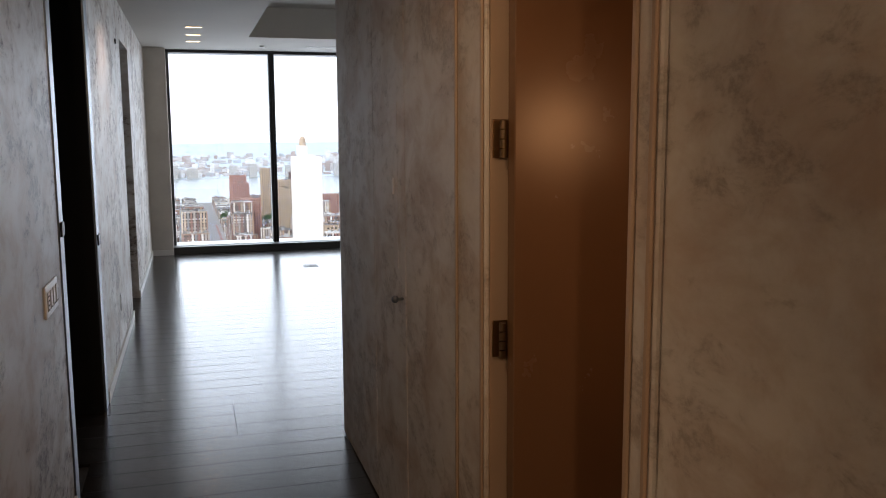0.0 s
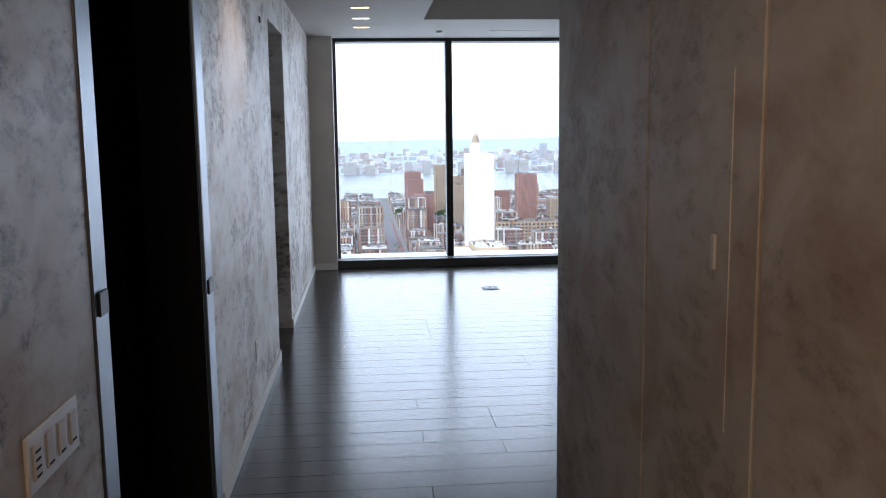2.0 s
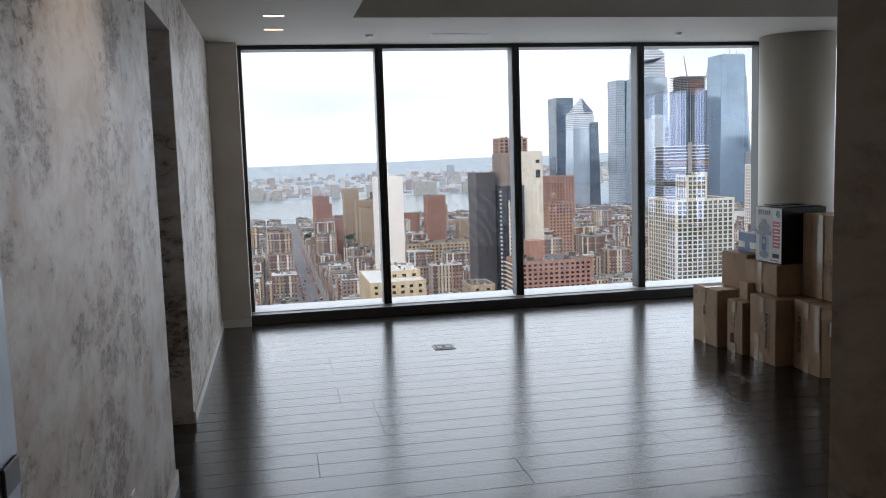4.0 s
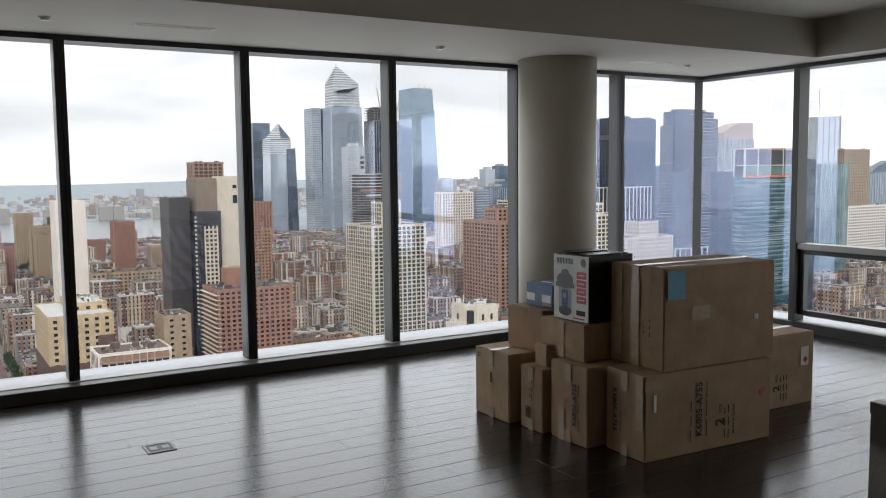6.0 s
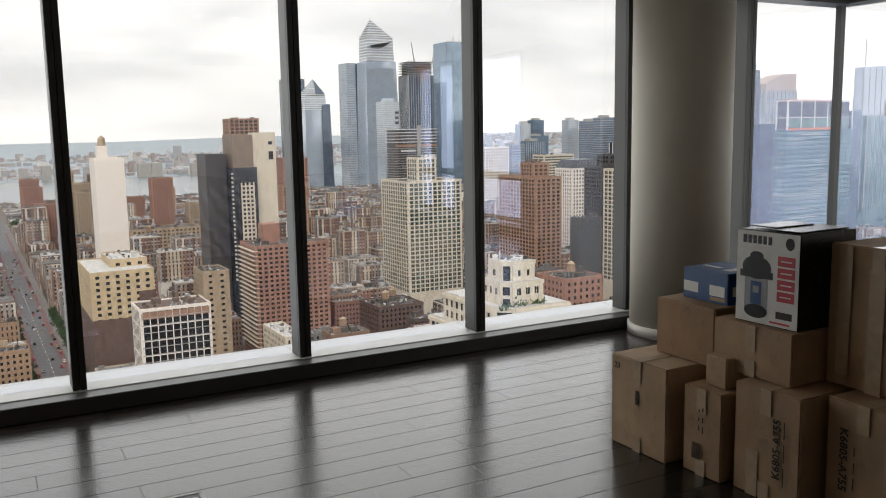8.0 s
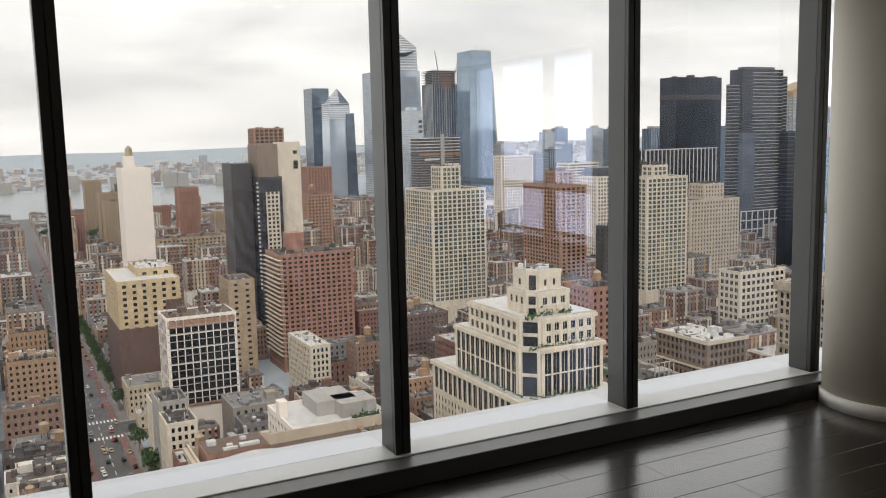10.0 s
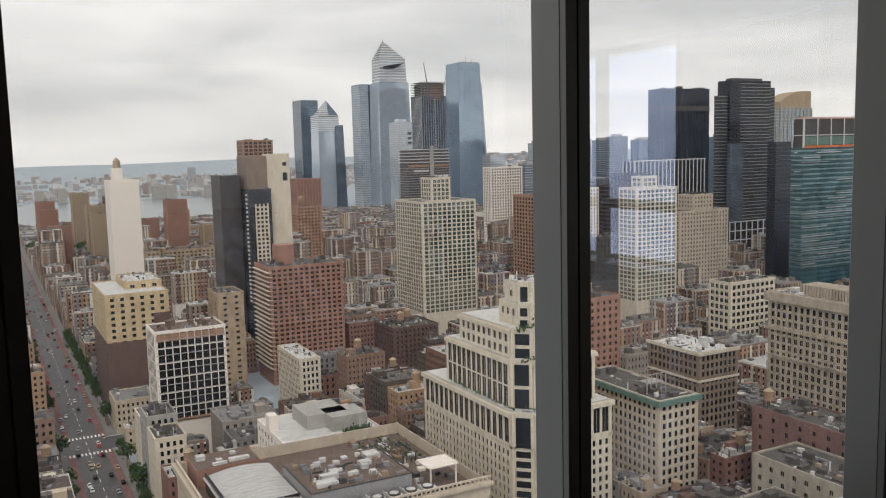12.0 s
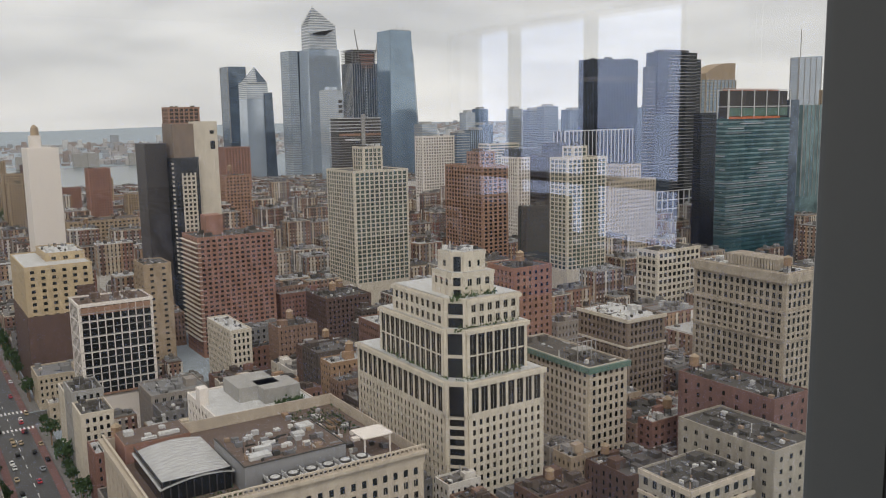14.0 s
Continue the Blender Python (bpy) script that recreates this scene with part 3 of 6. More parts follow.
fb = thing("floor_box", "square metal floor outlet with two sockets set in the planks", "floor outlet", (3.069, 9.968, 0.0))
blocks("plate", GREY_PRINT, fb, (-0.085, 0.085, -0.085, -0.07, 0.001, 0.005), (-0.085, 0.085, 0.07, 0.085, 0.001, 0.005), (-0.085, -0.07, -0.07, 0.07, 0.001, 0.005), (0.07, 0.085, -0.07, 0.07, 0.001, 0.005), bevel=0.001)
blocks("lid", FRAME_DARK, fb, (-0.07, 0.07, -0.07, 0.07, 0.001, 0.003))
for x in (-0.035, 0.035):
    blocks("socket", GREY_PRINT, fb, (x - 0.022, x + 0.022, -0.03, 0.03, 0.003, 0.0055), bevel=0.001)

wl_ = thing("wall_lamp", "small glowing wall lamp in the side room", "wall lamp", (3.04, 0.6, 1.57))
blocks("back_plate", BRASS, wl_, (-0.05, 0.05, 0.0, 0.02, -0.06, 0.06), bevel=0.004)
blocks("arm", BRASS, wl_, (-0.01, 0.01, 0.02, 0.06, -0.01, 0.01))
bm = bmesh.new()
rod(bm, 0, 0.085, -0.05, 0.05, 0.025, seg=20)
part("shade", bm, LAMP_GLOW, wl_, smooth=True)

# ---- kitchen island ----
isl = thing("kitchen_island", "island clad in grey-green veined marble with a pale top", "kitchen island", (4.445, 3.855, 0))
blocks("side_panel", MARBLE, isl, (0, 0.03, 0, 2.50, 0, 0.86), bevel=0.002)
blocks("end_panel", MARBLE, isl, (0.03, 1.05, 2.47, 2.50, 0, 0.86), bevel=0.002)
blocks("body", GLOSS_BLACK, isl, (0.031, 1.03, 0.0, 2.469, 0.0, 0.855))
blocks("countertop", MARBLE, isl, (-0.002, 1.06, -0.01, 2.503, 0.861, 0.90), bevel=0.003)

# ---- cartons ----


def carton(name, label, x, y, z, w, d, h, card, rz=0.0, tape="x", sag=0.006, flaps=True, group="stacked moving cartons"):
    """A carton with its near left lower corner at (x, y, z): w along x, d along y."""
    c = thing(name, label, "box", (x, y - 0.028, z), rz, group)
    bm = bmesh.new()
    block(bm, 0, w, 0, d, 0, h)
    bmesh.ops.subdivide_edges(bm, edges=bm.edges[:], cuts=3, use_grid_fill=True)
    for v in bm.verts:
        p = v.co
        u = Vector((p.x / w - 0.5, p.y / d - 0.5, p.z / h - 0.5))
        bul = (0.25 - u.x ** 2) * (0.25 - u.y ** 2) * 16, (0.25 - u.y ** 2) * (0.25 - u.z ** 2) * 16, (0.25 - u.x ** 2) * (0.25 - u.z ** 2) * 16
        j = noise.noise(Vector((p.x * 7 + x * 3, p.y * 7 + y * 5, p.z * 7)))
        if u.x == -0.5 or u.x == 0.5:
            p.x += sag * bul[1] * (1 if u.x > 0 else -1) * (0.6 + j)
        if u.y == -0.5 or u.y == 0.5:
            p.y += sag * bul[2] * (1 if u.y > 0 else -1) * (0.6 + j)
        if u.z == 0.5:
            p.z -= sag * 0.6 * bul[0] * (0.6 + j) - 0.003 * j
    sharp = [e for e in bm.edges if len(e.link_faces) == 2 and e.link_faces[0].normal.angle(e.link_faces[1].normal) > 1.0]
    bmesh.ops.bevel(bm, geom=sharp, offset=0.006, segments=2, affect='EDGES')
    part("body", bm, card, c)
    if flaps:
        if tape == "x":
            blocks("flap_seam", SHADOW_GAP, c, (0.01, w - 0.01, d / 2 - 0.0015, d / 2 + 0.0015, h - 0.002, h + 0.0008))
            t = blocks("tape", TAPE, c, (-0.0075, w + 0.0075, d / 2 - 0.027, d / 2 + 0.027, h + 0.001, h + 0.0022))
            blocks("tape_end", TAPE, t, (-0.0078, -0.0066, d / 2 - 0.027, d / 2 + 0.027, h - 0.11, h + 0.001))
            blocks("tape_end", TAPE, t, (-0.0078, -0.0066, d / 2 - 0.027, d / 2 + 0.027, 0.0, 0.075))
        else:
            blocks("flap_seam", SHADOW_GAP, c, (w / 2 - 0.0015, w / 2 + 0.0015, 0.01, d - 0.01, h - 0.002, h + 0.0008))
            t = blocks("tape", TAPE, c, (w / 2 - 0.027, w / 2 + 0.027, -0.0075, d + 0.0075, h + 0.001, h + 0.0022))
            blocks("tape_end", TAPE, t, (w / 2 - 0.027, w / 2 + 0.027, -0.0078, -0.0066, h - 0.09, h + 0.001))
    return c


# faces for printing: on the side that faces -x, and the side that faces -y; a is the turn of the line of writing
def on_x(y, z, a=0.0, lift=0.0085):
    return Matrix.Translation((-lift, y, z)) @ Matrix(((0, 0, -1, 0), (-1, 0, 0, 0), (0, 1, 0, 0), (0, 0, 0, 1))) @ Matrix.Rotation(radians(a), 4, 'Z')


def on_y(x, z, a=0.0, lift=0.0085):
    return Matrix.Translation((x, -lift, z)) @ Matrix.Rotation(radians(90), 4, 'X') @ Matrix.Rotation(radians(a), 4, 'Z')


def bar(parent, m, length, height, material=INK, name="print_line"):
    bm = bmesh.new()
    block(bm, -length / 2, length / 2, -height / 2, height / 2, -0.0004, 0.0004)
    ob = part(name, bm, material, parent)
    ob.matrix_local = m
    return ob


def print_lines(parent, place, u, z, lengths, height=0.011, step=0.02, a=90.0):
    for k, n in enumerate(lengths):
        for i in range(3):
            bar(parent, place(u + k * step, z - n / 3 + i * n / 3 - 0.01, a), n / 3 - 0.016 - 0.006 * i, height * 0.6)


low = carton("carton", "long low brown carton printed K6805-A755, taped and scuffed", 5.298, 8.249, 0, 0.99, 0.335, 0.487, CARD, -2.3)
writing("K6805-A755", 0.062, INK, low, on_y(0.40, 0.255, 90))
writing("2", 0.095, INK, low, on_y(0.565, 0.155, 90))
writing("PCS", 0.028, INK, low, on_y(0.565, 0.235, 90))
writing("MADE IN CHINA", 0.024, INK, low, on_y(0.672, 0.16, 90))
print_lines(low, on_y, 0.335, 0.20, (0.26,), 0.011)
print_lines(low, on_y, 0.455, 0.26, (0.34,), 0.010)
print_lines(low, on_y, 0.60, 0.16, (0.20, 0.22), 0.012, 0.03)
writing("K6805-A755", 0.05, INK, low, on_x(0.25, 0.25, -90))
print_lines(low, on_x, 0.20, 0.24, (0.2,), 0.008)
blocks("tape", TAPE, low, (-0.0078, -0.0066, 0.01, 0.07, 0.18, 0.485), (-0.0078, 0.11, -0.0078, -0.0066, 0.40, 0.46))
bar(low, on_y(0.91, 0.30, 20), 0.05, 0.018, PINK, "marker_stroke")
bar(low, on_y(0.90, 0.29, 110), 0.035, 0.016, PINK, "marker_stroke")
blocks("label", PAPER, low, (0.055, 0.075, -0.0085, -0.0076, 0.28, 0.38))

top = carton("carton", "large brown carton with a blue paper square on its side", 5.445, 8.262, 0.49, 0.885, 0.455, 0.585, CARD, -2.0, "x", 0.012)
blocks("blue_label", BLUE_TAPE, top, (0.012, 0.145, -0.0155, -0.0145, 0.41, 0.57))
blocks("paper_strip", PAPER, top, (0.02, 0.30, 0.05, 0.10, 0.5865, 0.5875))
blocks("tape", TAPE, top, (0.20, 0.34, -0.0135, -0.0125, 0.28, 0.36))
blocks("label", PAPER, top, (0.70, 0.735, -0.0125, -0.0115, 0.24, 0.275))
blocks("tape", TAPE, top, (-0.0125, -0.0115, 0.19, 0.26, 0.0, 0.5), (-0.0125, -0.0115, 0.34, 0.40, 0.05, 0.58))
print_lines(top, lambda u, z, a: on_x(u, z, a, 0.0125), 0.10, 0.25, (0.12, 0.09), 0.012, 0.05)

ca = carton("carton", "square taped carton standing on the dark floor", 5.105, 9.278, 0, 0.50, 0.385, 0.45, CARD_LIGHT, 0.8)
writing("23", 0.04, INK, ca, on_x(0.33, 0.40, 0))
bar(ca, on_x(0.19, 0.27, 90), 0.07, 0.018, INK)
cb = carton("carton", "narrow upright carton with a printed barcode", 5.155, 8.99, 0, 0.45, 0.225, 0.40, CARD, 1.0)
for k in range(9):
    bar(cb, on_x(0.16 - 0.006 * k, 0.11, 90), 0.075, 0.003, INK, "barcode_bar")
print_lines(cb, on_x, 0.10, 0.27, (0.14, 0.12), 0.009, 0.022)
cc = carton("carton", "upright brown carton printed K6805-A755", 5.195, 8.615, 0, 0.45, 0.335, 0.477, CARD, 1.0)
writing("K6805-A755", 0.05, INK, cc, on_x(0.105, 0.24, 90))
print_lines(cc, on_x, 0.07, 0.24, (0.30,), 0.008)
blocks("tape", TAPE, cc, (-0.0078, -0.0066, 0.13, 0.30, 0.27, 0.275), (-0.0078, -0.0066, 0.20, 0.26, 0.0, 0.20))
cd = carton("carton", "small taped carton lying across two others", 5.275, 8.735, 0.479, 0.40, 0.425, 0.225, CARD, 0.5, "x", 0.006)
ce = carton("carton", "plain unmarked brown carton on a lower box", 5.30, 9.185, 0.452, 0.45, 0.38, 0.275, CARD_DARK, 0, "x", 0.004, False)
cf = carton("carton", "small open tan box in the gap between cartons", 5.22, 9.03, 0.402, 0.16, 0.125, 0.14, CARD_LIGHT, 0, "x", 0.002, False)
cr = carton("carton", "pale carton with a white shipping label, behind the stack", 6.36, 8.60, 0, 0.845, 0.40, 0.50, CARD_LIGHT, -1.0)
blocks("label", PAPER, cr, (0.70, 0.78, -0.0095, -0.0085, 0.27, 0.40))
bar(cr, on_y(0.745, 0.31, 45, 0.0105), 0.035, 0.035, RED, "label_mark")
writing("2", 0.085, INK, cr, on_y(0.46, 0.14, 90))
writing("PCS", 0.028, INK, cr, on_y(0.46, 0.21, 90))
print_lines(cr, on_y, 0.50, 0.15, (0.18, 0.2, 0.2), 0.012, 0.03)

pot = thing("cooker_box", "black and white appliance box with a picture of a pressure cooker", "box", (5.315, 8.717, 0.708), 2.0)
bm = bmesh.new()
block(bm, 0, 0.36, 0, 0.325, 0, 0.405)
part("body", bevelled(bm, 0.004), GLOSS_BLACK, pot)
blocks("front_print", PAPER, pot, (-0.0015, 0.0, 0.004, 0.321, 0.004, 0.401))
blocks("crumpled_top", GLOSS_BLACK, pot, (0.02, 0.34, 0.02, 0.17, 0.406, 0.412), (0.05, 0.30, 0.16, 0.30, 0.4125, 0.418), bevel=0.003)


def disc(parent, name, y, z, ry, rz, material, lift):
    bm = bmesh.new()
    bmesh.ops.create_circle(bm, cap_ends=True, segments=28, radius=1.0, matrix=on_x(y, z, 0, lift) @ Matrix.Diagonal((ry, rz, 1, 1)))
    return part(name, bm, material, parent)


picture = blocks("cooker_picture", GREY_PRINT, pot, (-0.0022, -0.0016, 0.155, 0.275, 0.055, 0.22))
disc(picture, "pot_base", 0.215, 0.055, 0.06, 0.03, GLOSS_BLACK, 0.0026)
disc(picture, "lid", 0.215, 0.245, 0.075, 0.05, GLOSS_BLACK, 0.0028)
disc(picture, "lid_knob", 0.215, 0.295, 0.035, 0.02, GLOSS_BLACK, 0.0030)
bar(picture, on_x(0.215, 0.215, 0, 0.0031), 0.17, 0.03, GLOSS_BLACK, "rim")
bar(picture, on_x(0.215, 0.135, 0, 0.0032), 0.055, 0.10, BLUE, "control_panel")
bar(picture, on_x(0.215, 0.15, 0, 0.0038), 0.03, 0.03, GREY_PRINT, "display")
for k in range(4):
    bar(pot, on_x(0.065, 0.285 - 0.05 * k, 0, 0.0022), 0.085, 0.042, RED, "red_panel")
    bar(pot, on_x(0.065, 0.285 - 0.05 * k, 0, 0.0028), 0.055, 0.006, PAPER, "print_line")
for k in range(6):
    bar(pot, on_x(0.28 - 0.026 * k, 0.365, 0, 0.0022), 0.018, 0.035, GLOSS_BLACK, "title_mark")
disc(pot, "number_disc", 0.05, 0.36, 0.022, 0.026, GLOSS_BLACK, 0.0023)
bar(pot, on_x(0.07, 0.055, 0, 0.0022), 0.08, 0.03, INK, "code_block")
bar(pot, on_x(0.09, 0.02, 0, 0.0022), 0.10, 0.008, RED, "print_line")

bl = thing("blue_box", "small blue and cream product box on a carton", "box", (5.40, 9.177, 0.728), -1.0)
bm = bmesh.new()
block(bm, 0, 0.26, 0, 0.29, 0, 0.15)
part("body", bevelled(bm, 0.003), BLUE, bl)
for q in ((-0.0012, 0.0, 0.02, 0.115, 0.035, 0.085), (-0.0012, 0.0, 0.19, 0.285, 0.035, 0.085), (0.03, 0.17, -0.0012, 0.0, 0.04, 0.085)):
    blocks("cream_print", PAPER, bl, q)
blocks("lower_print", CARD_LIGHT, bl, (-0.0014, 0.0, 0.015, 0.11, 0.012, 0.03))
blocks("top_print", PAPER, bl, (0.06, 0.2, 0.05, 0.10, 0.1502, 0.1512), (0.09, 0.12, 0.15, 0.26, 0.1502, 0.1512))

before_city = set(bpy.data.objects)

# ---- the city outside ----
GROUND = -150.0
STONES = ((0.21, 0.12, 0.092), (0.13, 0.08, 0.063), (0.38, 0.30, 0.22), (0.25, 0.165, 0.125), (0.50, 0.43, 0.33), (0.10, 0.08, 0.07), (0.31, 0.28, 0.25), (0.56, 0.51, 0.43), (0.23, 0.125, 0.10), (0.20, 0.195, 0.195), (0.62, 0.59, 0.54), (0.36, 0.24, 0.155))
HOUSES = mixed_facade("row_house_walls", STONES)
FAR_HOUSES = island_facade("far_house_walls", STONES)
ROOFS = mixed_facade("tar_and_silver_roofs", ((0.06, 0.056, 0.052), (0.22, 0.22, 0.22), (0.11, 0.10, 0.095), (0.45, 0.45, 0.44), (0.09, 0.07, 0.06), (0.16, 0.15, 0.145), (0.30, 0.29, 0.28)))
FAR_ROOFS = island_facade("far_roofs", ((0.07, 0.066, 0.06), (0.22, 0.22, 0.22), (0.13, 0.12, 0.11), (0.4, 0.4, 0.39), (0.17, 0.16, 0.15)))
ROOF_GEAR = island_facade("roof_gear_metal", ((0.5, 0.5, 0.5), (0.05, 0.048, 0.045), (0.26, 0.26, 0.27), (0.62, 0.61, 0.58), (0.10, 0.09, 0.085), (0.33, 0.24, 0.17), (0.18, 0.18, 0.185)))
BRICK = facade("red_brick_wall", (0.32, 0.175, 0.13))
DARK_BRICK = facade("brown_brick_wall", (0.125, 0.08, 0.066))
ORANGE = facade("orange_brick_wall", (0.34, 0.205, 0.14))
CREAM = facade("cream_stone", (0.62, 0.56, 0.46), vary=0.12)
LIMESTONE = facade("limestone", (0.52, 0.45, 0.36), vary=0.14)
WHITE_STONE = facade("white_render", (0.78, 0.72, 0.66), vary=0.05)
YELLOW = facade("yellow_brick_wall", (0.52, 0.41, 0.26))
TAN = facade("tan_brick_wall", (0.37, 0.285, 0.195))
# stone darkened in colour for the shadow on the low near blocks
DIM_STONE = facade("dimmed_stone", (0.36, 0.325, 0.27))
# streaky limestone, its base darker than LIMESTONE to hold the shadow
SHADED_LIMESTONE = facade("shaded_limestone", (0.40, 0.345, 0.275), vary=0.25)
BROWNSTONE = facade("brown_loft_brick", (0.23, 0.18, 0.14))
# red brick taken down to maroon; the block's shadow is in the colour
SHADED_MAROON = facade("shaded_maroon_brick", (0.20, 0.115, 0.10))
GREY_CONCRETE = facade("grey_concrete", (0.36, 0.35, 0.33))
CHARCOAL = facade("charcoal_cladding", (0.055, 0.05, 0.048), 0.5)
GREEN_TRIM = facade("green_copper", (0.12, 0.20, 0.165), 0.6)
ROOF_GREY = facade("smooth_grey_render", (0.26, 0.26, 0.265), vary=0.06)
SILVER_ROOF = facade("silver_roof_coating", (0.55, 0.55, 0.54), 0.5)
TAR = facade("tar_roof", (0.085, 0.078, 0.07), 0.9)
RED_ROOF = facade("brown_roof_membrane", (0.145, 0.105, 0.085), 0.9)
WINDOW_DARK = city_glass("dark_window_glass", (0.016, 0.018, 0.02))
WINDOW_GREEN = city_glass("green_window_glass", (0.045, 0.07, 0.065))
TOWER_BLUE = city_glass("blue_curtain_glass", (0.19, 0.25, 0.32), 0.14, 0.35, 0.12, 4.4)
TOWER_PALE = city_glass("pale_curtain_glass", (0.36, 0.43, 0.50), 0.16, 0.35, 0.1, 4.6)
TOWER_GREEN = city_glass("teal_curtain_glass", (0.045, 0.10, 0.115), 0.16, 0.1, 0.3, 4.0)
GLASS_PALE = city_glass("pale_reflective_glass", (0.47, 0.53, 0.60), 0.12, 0.5, 0.1)
GLASS_SILVER = city_glass("silver_reflective_glass", (0.52, 0.56, 0.60), 0.14, 0.5, 0.12, 6.0)
GLASS_STEEL = city_glass("steel_blue_reflective_glass", (0.28, 0.36, 0.44), 0.1, 0.6, 0.15)
GLASS_DEEP = city_glass("dark_blue_reflective_glass", (0.115, 0.145, 0.185), 0.1, 0.5, 0.4)
GLASS_BLACK = city_glass("black_office_glass", (0.022, 0.025, 0.03), 0.18, 0.2, 0.4)
GLASS_TEAL = city_glass("pale_teal_spandrel_glass", (0.16, 0.24, 0.25), 0.2, 0.2, 0.35)
CONCRETE_PALE = facade("pale_concrete_bands", (0.58, 0.58, 0.57), vary=0.08)
ORANGE_PANEL = facade("orange_hoarding", (0.50, 0.16, 0.07), vary=0.2)
TOWER_GREY = city_glass("grey_curtain_glass", (0.05, 0.054, 0.062), 0.2, 0.1, 0.4)
FOLIAGE = facade("street_tree_leaves", (0.055, 0.10, 0.035), 0.9, 0.4, 0.8)
WOOD_TANK = facade("weathered_tank_wood", (0.30, 0.20, 0.13), 0.9)
ASPHALT = facade("asphalt", (0.075, 0.074, 0.074), 0.5, 0.15, 0.1)
PAVING = facade("concrete_pavement", (0.21, 0.20, 0.19), 0.9, 0.12, 0.2)
RIVER = city_glass("river_water", (0.17, 0.20, 0.21), 0.25, 0.0, 0.1)
FOOTPRINTS = []


def unit_window(material, cache={}):
    """One pane with its frame bar, 1 m wide and 1 m high, facing -y; scaled where it is set."""
    if material.name not in cache:
        h = Heap()
        h.box(-0.5, 0.5, -0.05, 0.0, 0.0, 1.0)
        h.box(-0.5, 0.5, -0.09, -0.05, 0.48, 0.53)
        cache[material.name] = mesh_of("window", h.v, h.f, material)
    return cache[material.name]


def faces_of(x, y, w, d):
    """The two sides that look towards the apartment: start, direction along, outward, length."""
    return (((x, y), (1, 0), (0, -1), w), ((x, y + d), (0, -1), (-1, 0), d))


def put(heap, start, along, out, a0, a1, o0, o1, z0, z1):
    xs = [start[0] + along[0] * a + out[0] * o for a in (a0, a1) for o in (o0, o1)]
    ys = [start[1] + along[1] * a + out[1] * o for a in (a0, a1) for o in (o0, o1)]
    heap.box(min(xs), max(xs), min(ys), max(ys), z0, z1)


def storeys(wall, glass, single, x, y, w, d, z0, z1, storey, bay, fill_w, fill_h, proud, limit=0, glass_mat=None, corner=1.0, sides=(0, 1), only_from=None, trim=0.0):
    """Piers, spandrels and recessed windows on the two sides. Up to limit windows of the upper storeys come singly into the list single."""
    rows = max(1, int((z1 - z0) / storey))
    for k in sides:
        start, along, out, length = faces_of(x, y, w, d)[k]
        length -= trim
        if k == 0:
            start = (start[0] + trim, start[1])
        n = max(1, round((length - 2 * corner) / bay))
        step = (length - 2 * corner) / n
        ww = step * fill_w
        put(wall, start, along, out, 0, corner + (step - ww) / 2, 0, proud, z0, z1)
        put(wall, start, along, out, length - corner - (step - ww) / 2, length, 0, proud, z0, z1)
        for i in range(1, n):
            a = corner + i * step
            put(wall, start, along, out, a - (step - ww) / 2, a + (step - ww) / 2, 0, proud, z0, z1)
        for r in range(rows):
            zb = z1 - (r + 1) * storey
            if only_from is not None and zb < only_from:
                break
            wh = storey * fill_h
            sill = zb + (storey - wh) * 0.45
            put(wall, start, along, out, 0.02, length - 0.02, 0, proud * 0.85, zb + 0.001, sill)
            put(wall, start, along, out, 0.02, length - 0.02, 0, proud * 0.85, sill + wh, zb + storey - 0.001)
            for i in range(n):
                a = corner + (i + 0.5) * step
                if len(single) < limit:
                    single.append((start[0] + along[0] * a + out[0] * 0.02, start[1] + along[1] * a + out[1] * 0.02, sill, ww, wh, 0 if k == 0 else -90))
                else:
                    put(glass, start, along, out, a - ww / 2, a + ww / 2, 0.0, 0.06, sill, sill + wh)
                    if ww > 1.3:
                        put(wall, start, along, out, a - 0.05, a + 0.05, 0.06, 0.1, sill, sill + wh)


def roof_clutter(heap, x, y, w, d, z, rng, n):
    for _ in range(n):
        a, b = rng.uniform(1.2, 4.5), rng.uniform(1.2, 4.5)
        px, py = rng.uniform(x + 0.6, max(x + 0.7, x + w - a - 0.6)), rng.uniform(y + 0.6, max(y + 0.7, y + d - b - 0.6))
        heap.box(px, min(px + a, x + w - 0.5), py, min(py + b, y + d - 0.5), z, z + rng.uniform(0.6, 3.2))


def roof_plant(e, x, y, w, d, z, rng, n):
    """Small rooftop gear: fan units, hatches, ducts, vent pipes."""
    h = Heap()
    for _ in range(n):
        k = rng.random()
        a, b, c = (rng.uniform(0.6, 1.8), rng.uniform(0.6, 1.8), rng.uniform(0.5, 1.6)) if k < 0.5 else (rng.uniform(0.25, 0.4), rng.uniform(2, 6), 0.5) if k < 0.75 else (rng.uniform(2, 6), rng.uniform(0.25, 0.4), 0.5) if k < 0.85 else (0.3, 0.3, rng.uniform(1.5, 3.5))
        px, py = rng.uniform(x + 0.5, max(x + 0.6, x + w - a - 0.5)), rng.uniform(y + 0.5, max(y + 0.6, y + d - b - 0.5))
        h.box(px, min(px + a, x + w - 0.4), py, min(py + b, y + d - 0.4), z, z + c)
    h.v = [tuple(Vector(v) - e.matrix_world.translation) for v in h.v]
    tagged(h.object("roof_gear", ROOF_GEAR, e), "small roof units and pipes", kind="stuff")


